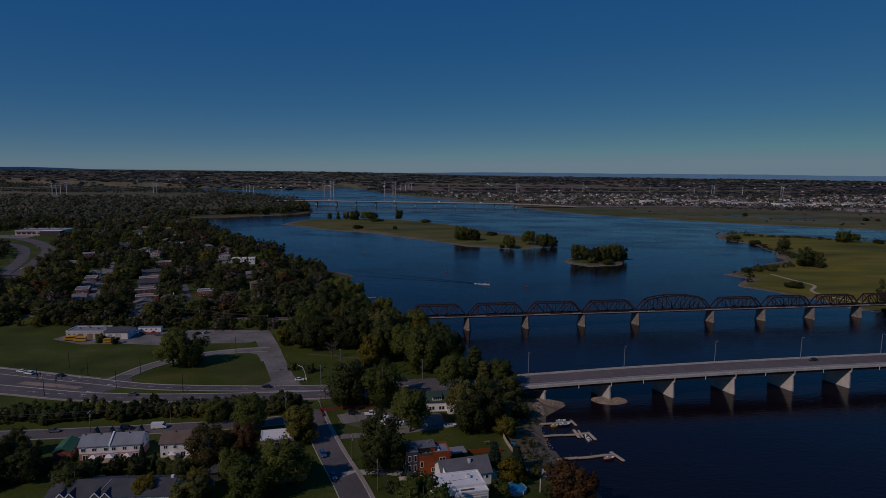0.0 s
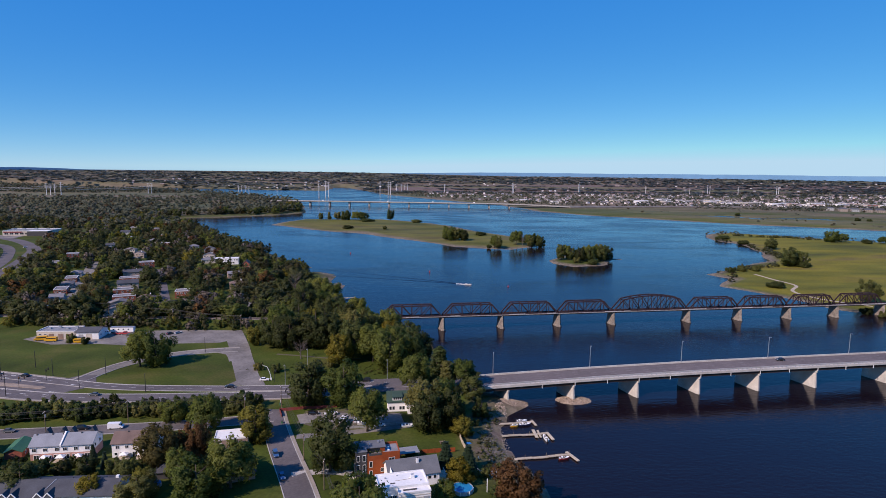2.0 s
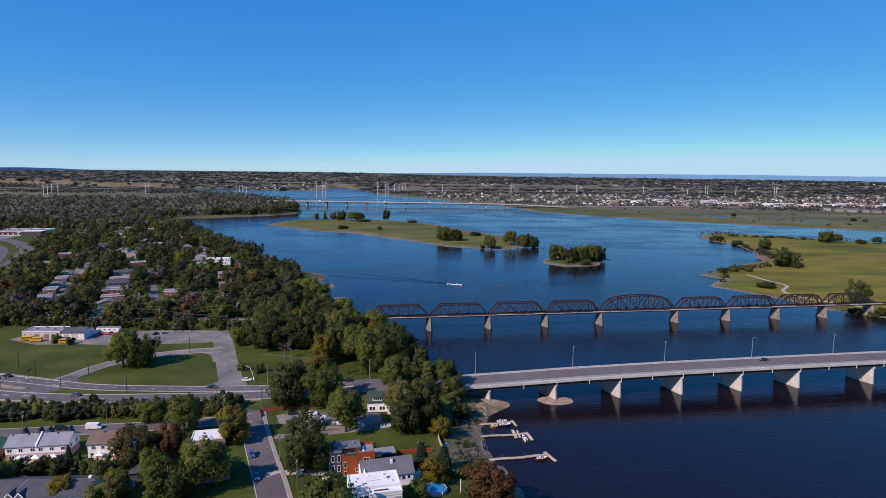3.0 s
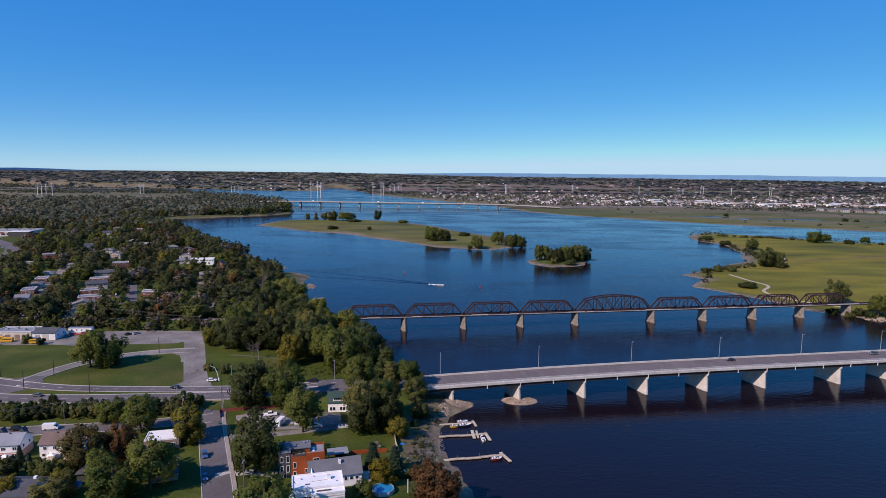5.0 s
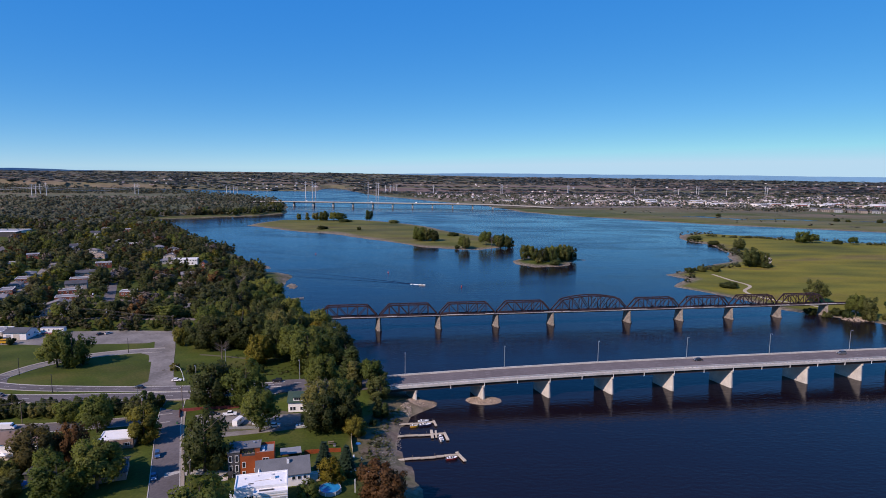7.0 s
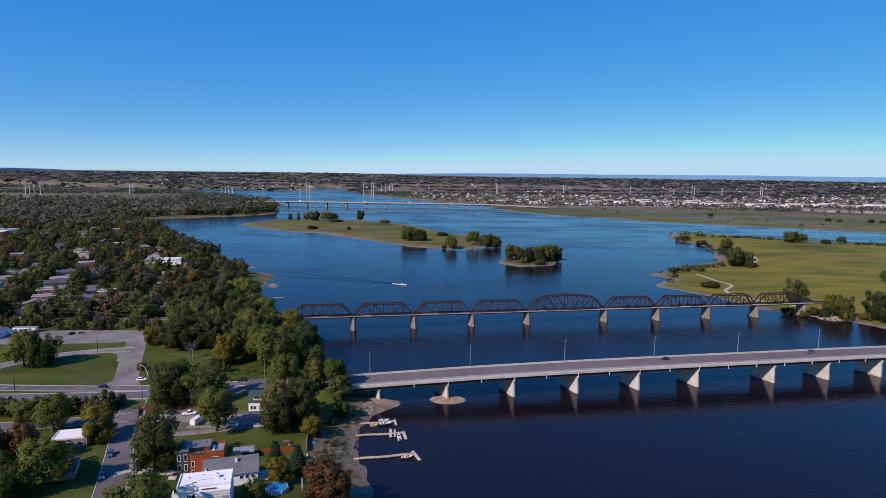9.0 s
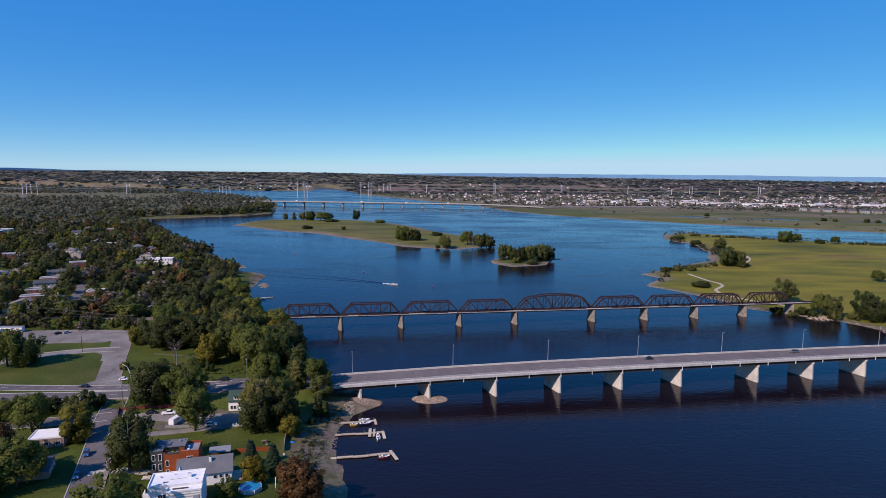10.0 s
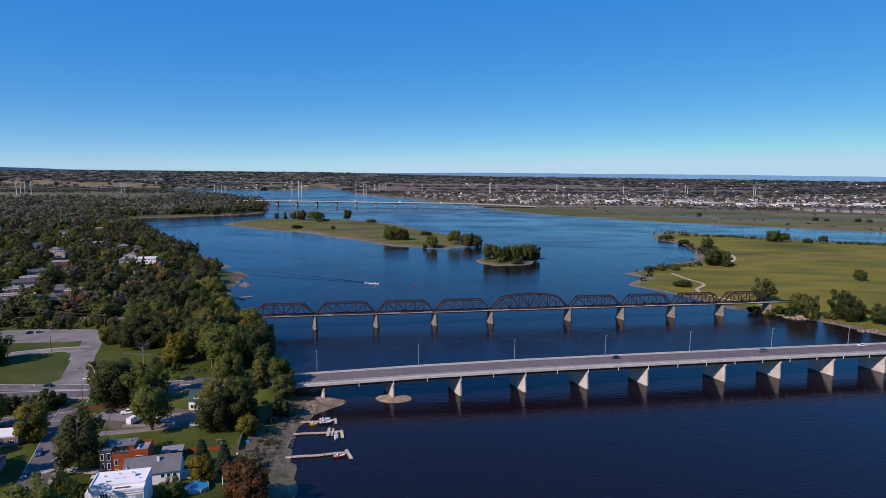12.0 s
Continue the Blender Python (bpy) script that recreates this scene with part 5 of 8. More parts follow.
scatter("shore_shrubs", "low shrubs along the meadow shore", far_set, sp, si)
for x, y, k in ((905, 1345, 1.1), (925, 1335, 0.9), (985, 1320, 1.2), (1005, 1312, 1.0), (1050, 1295, 1.1), (1075, 1287, 0.9), (700, 1480, 1.0)):
    plant("clump_dark", x, y, 0.75 * k, 0.85, label="dark shrub clump on the far flats")
# thick brush along the meadow's spits
brush_rng = np.random.default_rng(49)
sp, si = [], []
for line, wide, n in (([(396, 955), (411, 937), (420, 894), (416, 849), (414, 807), (406, 775)], 8, 6), ([(462, 1012), (503, 989), (536, 985), (561, 967), (588, 950)], 4, 4), ([(588, 950), (603, 942)], 5, 6), ([(666, 908), (695, 899), (720, 890), (760, 878)], 4, 4.5), ([(409, 800), (402, 764), (390, 712), (378, 692)], 6, 8),
                      ([(282, 646), (300, 655), (322, 668), (345, 680), (368, 690)], 6, 6), ([(255, 585), (262, 600), (275, 622)], 5, 8), ([(700, 905), (780, 872), (880, 838)], 5, 11)):
    at = smooth_line(line, n)
    for q in at:
        x, y = q[0] + brush_rng.normal() * wide * 0.55, q[1] + brush_rng.normal() * wide * 0.55
        z = flat_z(x, y)
        if z > 0.25:
            sp.append((x, y, z - 0.2, "rust" if brush_rng.uniform() < 0.16 else "green"))
            k = brush_rng.uniform(0.7, 1.3)
            si.append((7.5 * k, 4.2 * k))
scatter("brush", "thick green brush along the meadow shore", {"green": (*mid_a, M["leaf_woods"]), "rust": (*mid_b, M["leaf_olive"])}, sp, si, "bushes")


# weeds and seedlings along the gravel beach and the scrubby verges
weed_rng = np.random.default_rng(51)
sp, si = [], []
for cx, cy, rx, ry, n in ((-15, 222, 5, 26, 150), (-13, 250, 7, 10, 70), (-18, 196, 5, 10, 50), (-70, 300, 45, 10, 160), (-98, 300, 10, 10, 50), (-60, 285, 40, 3, 60), (-40, 318, 14, 20, 60)):
    for k in range(n):
        x, y = cx + weed_rng.normal() * rx * 0.6, cy + weed_rng.normal() * ry * 0.6
        z, c = ground_at([x], [y])
        if z[0] > 0.7 and (y > 292 or y < 258 or (y > 281 and x < -30)):
            k2 = weed_rng.uniform(0.6, 1.5)
            sp.append((x, y, z[0] - 0.1, "olive" if weed_rng.uniform() < 0.5 else "green"))
            si.append((1.6 * k2, 0.9 * k2))
tiny = small_proto(29, 4, 14, 0.14)
scatter("weeds", "tall weeds and seedlings on the verge and beach", {"green": (*tiny, M["leaf"]), "olive": (*tiny, M["leaf_olive"])}, sp, si, "weeds")


# ---- houses ----
M["siding_white"] = material("white_siding", (0.78, 0.77, 0.75), 0.7, vary=0.08, scale=3, fine=30, per_object=0.05)
M["render_cream"] = material("cream_render", (0.50, 0.45, 0.38), 0.85, vary=0.15, scale=3, fine=20)
M["siding_grey"] = material("grey_siding", (0.30, 0.31, 0.32), 0.7, vary=0.12, scale=3, fine=30)
M["brick_pink"] = material("pink_brick", (0.42, 0.24, 0.20), 0.9, vary=0.25, scale=4, fine=60)
M["brick_red"] = material("red_brick", (0.26, 0.085, 0.055), 0.9, vary=0.25, scale=4, fine=60, per_object=0.2)
M["brick_brown"] = material("brown_brick", (0.22, 0.135, 0.10), 0.9, vary=0.25, scale=4, fine=60, per_object=0.25, second=(0.32, 0.26, 0.22))
M["cladding_orange"] = material("orange_wood_cladding", (0.27, 0.062, 0.018), 0.6, vary=0.18, scale=4, fine=40)
M["charcoal"] = material("charcoal_cladding", (0.06, 0.058, 0.06), 0.7, vary=0.2, scale=4, fine=40)
M["roof_grey"] = material("blue_grey_shingles", (0.20, 0.21, 0.23), 0.9, vary=0.18, scale=2, fine=40, per_object=0.15)
M["roof_mid"] = material("mid_grey_shingles", (0.125, 0.13, 0.14), 0.9, vary=0.18, scale=2, fine=40)
M["roof_slate"] = material("dark_slate_shingles", (0.065, 0.068, 0.078), 0.85, vary=0.25, scale=2, fine=40, per_object=0.2)
M["roof_brown"] = material("brown_shingles", (0.17, 0.12, 0.10), 0.9, vary=0.2, scale=2, fine=40, per_object=0.2)
M["roof_green"] = material("dark_green_shingles", (0.035, 0.065, 0.05), 0.85, vary=0.2, scale=2, fine=40)
M["roof_white"] = material("white_roof_membrane", (0.70, 0.70, 0.69), 0.7, vary=0.08, scale=2, fine=12)
M["roof_mixed"] = material("faded_roofing", (0.26, 0.24, 0.235), 0.9, vary=0.2, scale=2, fine=30, per_object=0.4, second=(0.12, 0.12, 0.13))
M["wall_mixed"] = material("house_walls", (0.55, 0.53, 0.50), 0.8, vary=0.12, scale=3, fine=30, per_object=0.2, second=(0.30, 0.22, 0.18))
M["red_paint"] = material("faded_red_paint", (0.20, 0.045, 0.04), 0.7, vary=0.2, scale=4, fine=30)
M["green_paint"] = material("green_paint", (0.05, 0.14, 0.07), 0.6, vary=0.15)
M["blue_tarp"] = material("blue_plastic", (0.03, 0.16, 0.42), 0.4, vary=0.15)


def window(parent, face, u, z, w, h, size):
    """A framed window proud of a wall. face: front, back, left or right of a house of that size."""
    sx, sy = size
    place = {"front": (u, -sy / 2, 0), "back": (-u, sy / 2, math.pi), "left": (-sx / 2, -u, -math.pi / 2), "right": (sx / 2, u, math.pi / 2)}[face]
    key = (round(w, 2), round(h, 2))
    if key not in window.cache:
        fr = Build()
        for dx in (-1, 1):
            fr.box((dx * (w / 2 + 0.04), -0.03, 0), (0.1, 0.14, h + 0.2))
        for dz_ in (-1, 1):
            fr.box((0, -0.03, dz_ * (h / 2 + 0.04)), (w, 0.14, 0.1))
        if w > 1.0:
            fr.box((0, -0.02, 0), (0.07, 0.1, h))
        window.cache[key] = (fr.mesh("window_frame", M["white"]), Build().box((0, -0.005, 0), (w, 0.05, h)).mesh("pane", M["glass"]))
    fme, pme = window.cache[key]
    ob = part("window", pme, None, parent)
    ob.location, ob.rotation_euler = (place[0], place[1], z), (0, 0, place[2])
    part("window_frame", fme, None, ob)
    return ob


window.cache = {}


def house(label, x, y, turn, w, d, h, roof, rise, wall, roof_mat, windows=(), z=None, over=0.45, name="house", chimney=None, lower=None, parapet=0.0):
    z = flat_z(x, y) if z is None else z
    t = thing(name, label, "house", m=pose(x, y, z, 0, 0, turn))
    if lower:
        part("wall", Build().box((0, 0, lower[1] / 2 - 0.3), (w, d, lower[1] + 0.6)), lower[0], t, "brick ground floor wall")
        part("wall", Build().box((0, 0, (h + lower[1]) / 2), (w + 0.08, d + 0.08, h - lower[1])), wall, t)
    else:
        part("wall", Build().box((0, 0, h / 2 - 0.3), (w, d, h + 0.6)), wall, t)
    a, b = w / 2 + over, d / 2 + over
    if roof == "flat":
        part("roof", Build().box((0, 0, h + 0.12), (w + 0.1, d + 0.1, 0.24)), roof_mat, t)
        if parapet:
            pb = Build()
            for sx in (-1, 1):
                pb.box((sx * (w / 2 - 0.12), 0, h + parapet / 2 + 0.2), (0.3, d + 0.12, parapet + 0.1))
                pb.box((0, sx * (d / 2 - 0.12), h + parapet / 2 + 0.2), (w - 0.36, 0.3, parapet + 0.1))
            part("parapet", pb, M["siding_white"] if roof_mat is not M["roof_white"] else roof_mat, t)
    elif roof in ("gable", "cross"):
        # slabs with thickness; the gables are filled with wall
        if roof == "gable":
            P = lambda u, v, zz: (u, v, zz)
            la, lb = a, b
        else:
            P = lambda u, v, zz: (-v, u, zz)
            la, lb = b, a
        th = 0.22
        e0, e1 = h - 0.1, h + rise
        rb = Build()
        for s in (-1, 1):
            v0 = [P(-la, s * lb, e0), P(la, s * lb, e0), P(la, 0, e1), P(-la, 0, e1)]
            v1 = [(p[0], p[1], p[2] + th) for p in v0]
            rb.add(v0 + v1, [(0, 1, 2, 3), (7, 6, 5, 4), (0, 4, 5, 1), (1, 5, 6, 2), (2, 6, 7, 3), (3, 7, 4, 0)])
        part("roof", rb, roof_mat, t)
        gl, gb = la - over, lb - over
        gf = Build()
        for s in (-1, 1):
            k = s * (gl - 0.01)
            k2 = s * (gl - 0.25)
            tri = [P(k, -gb, h - 0.02), P(k, gb, h - 0.02), P(k, 0, e1 - 0.05)]
            tri2 = [P(k2, -gb, h - 0.02), P(k2, gb, h - 0.02), P(k2, 0, e1 - 0.05)]
            gf.add(tri + tri2, [(0, 1, 2), (5, 4, 3), (0, 3, 4, 1), (1, 4, 5, 2), (2, 5, 3, 0)])
        part("gable", gf, wall, t)
    elif roof == "hip":
        r = max(0.0, a - b)
        base = [(-a, -b, h - 0.1), (a, -b, h - 0.1), (a, b, h - 0.1), (-a, b, h - 0.1)]
        top = [(-r, 0, h + rise), (r, 0, h + rise)]
        low = [(p[0], p[1], p[2] - 0.18) for p in base]
        part("roof", Build().add(base + top + low, [(0, 1, 5, 4), (1, 2, 5), (2, 3, 4, 5), (3, 0, 4), (6, 7, 1, 0), (7, 8, 2, 1), (8, 9, 3, 2), (9, 6, 0, 3), (9, 8, 7, 6)]), roof_mat, t)
    for face, u, zz, ww, hh in windows:
        window(t, face, u, zz, ww, hh, (w + (0.08 if lower else 0), d + (0.08 if lower else 0)))
    if chimney:
        cx, cy, ch = chimney
        c = part("chimney", Build().box((cx, cy, h + ch / 2), (0.8, 0.8, ch + 1.2), taper=0.95), M["white"], t)
        part("flue", Build().box((cx, cy, h + ch + 0.75), (0.4, 0.4, 0.3)), M["charcoal"], c)
    return t


def rows(face, us, z, w, h):
    return [(face, u, z, w, h) for u in us]


# white terrace with a pink brick ground floor
terrace = house("white terraced houses with grey roof and pink brick ground floor", -169.0, 205.6, 8.5, 20.4, 9.2, 5.4, "gable", 2.6, M["siding_white"], M["roof_grey"],
                rows("front", (-8.8, -5.2, -1.3, 1.3, 4.9, 8.6), 4.1, 1.3, 1.15) + rows("front", (-8.2, -1.6, 1.7, 8.5), 1.1, 1.7, 2.1) + rows("front", (-5.8, -3.8, 4.0), 1.5, 0.9, 1.0)
                + rows("right", (-2, 2), 4.1, 1.0, 1.1), lower=(M["brick_pink"], 2.7), name="terraced_house")
part("fire_wall", Build().add([(-0.25, -5.1, 5.2), (0.25, -5.1, 5.2), (0.25, 0, 8.3), (-0.25, 0, 8.3), (0.25, 5.1, 5.2), (-0.25, 5.1, 5.2), (-0.25, -5.1, 5.9), (0.25, -5.1, 5.9), (0.25, 0, 8.75), (-0.25, 0, 8.75), (0.25, 5.1, 5.9), (-0.25, 5.1, 5.9)],
                                [(6, 7, 8, 9), (9, 8, 10, 11), (0, 1, 7, 6), (1, 2, 8, 7), (2, 4, 10, 8), (3, 0, 6, 9), (5, 3, 9, 11), (4, 5, 11, 10)]), M["white"], terrace)
for u in (-7.4, -2.2, 1.0, 7.9):
    part("dormer_gable", Build().add([(u - 1.2, 2.2, 6.6), (u + 1.2, 2.2, 6.6), (u, 2.2, 8.9), (u - 1.2, 5.0, 5.2), (u + 1.2, 5.0, 5.2), (u, 5.0, 8.7)], [(0, 1, 2), (5, 4, 3), (0, 2, 5, 3), (1, 4, 5, 2)]), M["roof_slate"], terrace)
for u in (-9.4, -4.2, -0.6, 5.4):
    part("roof_vent", Build().box((u, -0.5, 8.1), (0.35, 0.35, 0.5)), M["charcoal"], terrace)
for u in (-4.9, 0.4, 6.2):
    part("deck_canopy", Build().add([(u - 1.5, -7.4, 2.0), (u + 1.5, -7.4, 2.0), (u + 1.5, -4.9, 2.0), (u - 1.5, -4.9, 2.0), (u, -6.2, 3.0)], [(0, 1, 4), (1, 2, 4), (2, 3, 4), (3, 0, 4), (3, 2, 1, 0)]), M["white"], terrace)
    part("deck", Build().box((u, -6.2, 0.5), (4.2, 2.8, 0.3)), M["dock"], terrace)
terrace2 = house("white terraced houses with a brown shingle roof", -144.6, 208.4, 8.5, 15.0, 9.2, 5.4, "gable", 2.6, M["siding_white"], M["roof_brown"],
                 rows("front", (-5.6, -2.4, 2.0, 5.4), 4.1, 1.1, 1.15) + rows("front", (-4.0, 0.2, 4.0), 1.1, 1.6, 2.1) + rows("front", (-6.2, 2.2), 1.6, 0.9, 1.0), name="terraced_house")
for u in (-3.0, 3.0):
    part("roof_vent", Build().box((u, -0.5, 8.1), (0.35, 0.35, 0.5)), M["charcoal"], terrace2)
    part("deck", Build().box((u, -6.0, 0.5), (4.0, 2.6, 0.3)), M["dock"], terrace2)
    part("parasol", Build().add([(u - 1.4, -7.2, 2.1), (u + 1.4, -7.2, 2.1), (u + 1.4, -4.9, 2.1), (u - 1.4, -4.9, 2.1), (u, -6.0, 2.9)], [(0, 1, 4), (1, 2, 4), (2, 3, 4), (3, 0, 4), (3, 2, 1, 0)]), M["white"], terrace2)
# long slate-roofed row with small front gables
long_row = house("long row house with dark slate roof and white trimmed gables", -152.0, 175.5, 3.5, 36.0, 12.0, 2.9, "gable", 2.4, M["siding_white"], M["roof_slate"],
                 rows("front", (-15, -11, -6, -2, 3, 7, 12, 16), 1.5, 1.2, 1.3), name="row_house")
for u in (-13.5, -10.8, -3.4, -0.4):
    g = part("front_gable", Build().add([(u - 1.7, -6.9, 2.7), (u + 1.7, -6.9, 2.7), (u, -6.9, 4.6), (u, -3.0, 4.6), (u - 1.7, -5.6, 2.9), (u + 1.7, -5.6, 2.9)], [(0, 1, 2), (0, 2, 3, 4), (1, 5, 3, 2)]), M["roof_slate"], long_row)
    part("trim", Build().beam((u - 1.8, -6.95, 2.7), (u, -6.95, 4.65), 0.12, 0.3).beam((u + 1.8, -6.95, 2.7), (u, -6.95, 4.65), 0.12, 0.3), M["white"], g)
for u in (-16, -7, 3, 8, 14):
    part("roof_vent", Build().box((u, 0.8, 5.2), (0.5, 0.5, 0.5)), M["charcoal"], long_row)
part("chimney", Build().box((17.0, 0.3, 5.3), (0.9, 0.9, 1.6)), M["white"], long_row)
part("valley_flashing", Build().beam((-3.8, -6.2, 3.15), (-1.2, -0.2, 5.55), 0.25, 0.1), M["steel"], long_row)
house("low brown brick house with a flat white roof", -112.8, 215.4, 14, 12.0, 8.4, 3.6, "flat", 0, M["brick_brown"], M["roof_white"], rows("front", (-4, 0, 4), 1.7, 1.6, 1.3) + rows("right", (-2, 2), 1.7, 1.2, 1.2), parapet=0.25)
house("low brick house with a dark shingle roof by the street", -101.5, 190.5, 22, 9.0, 11.0, 3.0, "gable", 1.7, M["brick_brown"], M["roof_slate"], rows("right", (-3, 0, 3), 1.6, 1.1, 1.1), name="bungalow")
house("brick outbuilding with a green metal roof", -186.5, 205.5, 14, 5.5, 10.0, 2.8, "cross", 1.4, M["brick_red"], M["green_paint"], rows("right", (-2, 2), 1.5, 0.9, 0.9), name="garage")
house("dark garden shed with a grey hip roof", -125.5, 189.0, 12, 6.2, 5.0, 2.7, "hip", 1.7, M["charcoal"], M["roof_slate"], rows("right", (0,), 1.5, 0.9, 0.9), name="garden_shed")

# white villa with green roof
villa = house("white villa with a dark green roof and dormer", -52.5, 251.5, 6, 9.2, 8.0, 4.3, "gable", 3.4, M["siding_white"], M["roof_green"],
              rows("front", (-3.3, -2.0, 1.0, 2.3), 1.6, 1.0, 1.5) + rows("left", (-2, 1.5), 1.6, 1.0, 1.4) + rows("left", (0,), 4.9, 1.1, 1.3))
dm = part("dormer", Build().box((-0.4, -2.6, 5.7), (4.0, 2.4, 1.5)), M["siding_white"], villa)
part("dormer_roof", Build().add([(-2.7, -4.2, 6.4), (1.9, -4.2, 6.4), (1.9, -0.6, 7.4), (-2.7, -0.6, 7.4), (-2.7, -4.2, 6.6), (1.9, -4.2, 6.6), (1.9, -0.6, 7.6), (-2.7, -0.6, 7.6)], [(3, 2, 1, 0), (4, 5, 6, 7), (0, 1, 5, 4), (1, 2, 6, 5), (3, 0, 4, 7)]), M["roof_green"], dm)
for u in (-1.7, -0.8, 0.1, 1.0):
    part("dormer_window", Build().box((u, -3.82, 5.75), (0.7, 0.08, 0.9)), M["glass"], dm)
house("white gabled wing of the villa with a green roof", -45.6, 249.5, 6, 5.4, 9.0, 4.6, "cross", 3.6, M["siding_white"], M["roof_green"], rows("front", (-1.2, 1.2), 1.5, 1.0, 1.4) + rows("front", (0,), 5.2, 1.1, 1.5), name="house_wing")
part("porch_roof", Build().add([(3.6, -7.2, 2.3), (7.6, -7.2, 2.3), (7.6, -4.6, 3.5), (3.6, -4.6, 3.5), (3.6, -7.2, 2.5), (7.6, -7.2, 2.5), (7.6, -4.6, 3.7), (3.6, -4.6, 3.7)], [(3, 2, 1, 0), (4, 5, 6, 7), (0, 1, 5, 4), (1, 2, 6, 5), (3, 0, 4, 7)]), M["roof_green"], villa)

# modern orange and charcoal house with roof terrace
modern = thing("modern_house", "modern house in orange wood and charcoal cladding with roof terrace", "house", m=pose(-58.4, 189.6, flat_z(-55, 193), 0, 0, 13))
part("wall", Build().box((5.6, 3.8, 3.5), (11.2, 7.6, 7.8)), M["cladding_orange"], modern, "orange wood cladding")
part("wall", Build().box((-1.9, 4.0, 4.3), (3.8, 8.2, 9.4)), M["charcoal"], modern, "charcoal cladding")
part("upper_storey", Build().box((3.2, 4.9, 8.2), (6.4, 5.4, 1.8)), M["cladding_orange"], modern)
part("roof_slab", Build().box((3.3, 4.9, 9.2), (6.8, 5.8, 0.2)), M["roof_mid"], modern)
part("roof_slab", Build().box((-1.9, 4.0, 9.12), (4.1, 8.5, 0.22)), M["roof_mid"], modern)
part("terrace_floor", Build().box((5.6, 3.8, 7.47), (10.8, 7.3, 0.14)), M["roof_grey"], modern)
tp = Build()
tp.box((8.1, 0.12, 7.85), (6.2, 0.22, 0.95)).box((11.1, 3.9, 7.85), (0.2, 7.3, 0.95)).box((8.8, 7.5, 7.85), (4.4, 0.2, 0.95)).box((0.35, 0.12, 7.85), (0.7, 0.22, 0.95))
part("parapet", tp, M["cladding_orange"], modern)
part("balcony_front", Build().box((2.9, 0.12, 7.7), (4.2, 0.24, 0.55)), M["charcoal"], modern)
for u, z, w, h in ((1.3, 4.4, 0.9, 1.9), (1.3, 1.3, 0.9, 1.6), (8.4, 5.6, 1.9, 1.3), (5.4, 2.2, 1.4, 1.2)):
    window(modern, "front", u, z, w, h, (0, 0))
for u, z, h in ((-2.9, 6.8, 1.9), (-0.9, 6.8, 2.2), (-2.9, 3.4, 2.2), (-0.9, 3.4, 2.2), (-1.9, 1.0, 1.6)):
    wo = window(modern, "front", u, z, 0.9, h, (0, 0))
    wo.location = (u, -0.12, z)
for u, z in ((1.6, 1.6), (1.6, 4.8), (5.2, 1.6), (5.2, 4.8)):
    wo = window(modern, "front", 0, z, 1.0, 2.0, (0, 0))
    wo.location, wo.rotation_euler = (-3.82, 7.6 - u, z), (0, 0, -math.pi / 2)
part("terrace_door", Build().box((2.8, 2.18, 8.3), (3.6, 0.08, 1.3)), M["glass"], modern)
part("balcony", Build().box((-2.9, -0.7, 2.2), (1.8, 1.3, 0.2)).box((-2.9, -1.3, 2.75), (1.8, 0.08, 1.0)), M["charcoal"], modern)
for k in range(3):
    pl = part("planter", Build().box((1.6 + 1.6 * k, 0.7, 7.75), (1.3, 0.5, 0.5)), M["wood_pole"], modern)
    pv, pf, pn = small_proto(60 + k, 5, 40, 0.12)
    part("plant", numpy_mesh("plant", pv * np.array([1.5, 0.8, 1.0]) + np.array([1.6 + 1.6 * k, 0.7, 7.9]), pf, M["leaf_mid"], normals=pn), None, pl)
part("lounge_chair", Build().box((7.6, 3.0, 7.75), (0.7, 1.5, 0.3)).box((7.6, 3.8, 8.05), (0.7, 0.25, 0.7)), M["white"], modern)
for u, v, q in ((1.4, 4.6, 0.5), (4.4, 5.6, 0.6), (-2.6, 5.0, 0.6), (-1.4, 2.4, 0.45), (5.6, 6.6, 0.4)):
    part("roof_vent", Build().box((u, v, 9.25 + q / 2), (q, q, q)), M["steel"] if u > 0 else M["charcoal"], modern)
part("front_steps", Build().box((-5.2, -0.6, 0.25), (2.6, 2.4, 0.6)).box((-6.0, -2.0, 0.1), (2.0, 1.6, 0.3)), M["render_cream"], modern)
car_port = thing("carport", "open carport with a flat blue-grey roof", "carport", m=pose(-45.4, 205.8, 4.5, 0, 0, 16))
part("roof", Build().box((0, 0, 2.8), (7.4, 5.0, 0.25)), M["roof_grey"], car_port)
for u in (-3.4, 3.4):
    for v in (-2.2, 2.2):
        part("post", Build().box((u, v, 1.35), (0.18, 0.18, 2.75)), M["charcoal"], car_port)
part("back_wall", Build().box((0, 2.3, 1.3), (6.4, 0.15, 2.6)), M["cladding_orange"], car_port)

grey_house = house("bungalow with a broad grey shingle roof and white walls", -43.4, 187.6, 16, 16.6, 10.0, 4.2, "gable", 3.6, M["siding_white"], M["roof_mid"],
                   rows("right", (-2.6, -0.6, 2.2), 2.6, 0.9, 1.2) + rows("front", (3.2, 5.0, 6.8), 2.9, 1.0, 1.1), chimney=(1.6, -1.6, 3.4), name="bungalow")
part("gable_dormer", Build().add([(-8.6, -5.2, 4.2), (-6.4, -5.2, 4.2), (-7.5, -5.2, 6.2), (-8.6, -2.6, 6.0), (-6.4, -2.6, 6.0), (-7.5, -2.0, 6.6)], [(0, 1, 2), (0, 2, 5, 3), (1, 4, 5, 2)]), M["white"], grey_house)
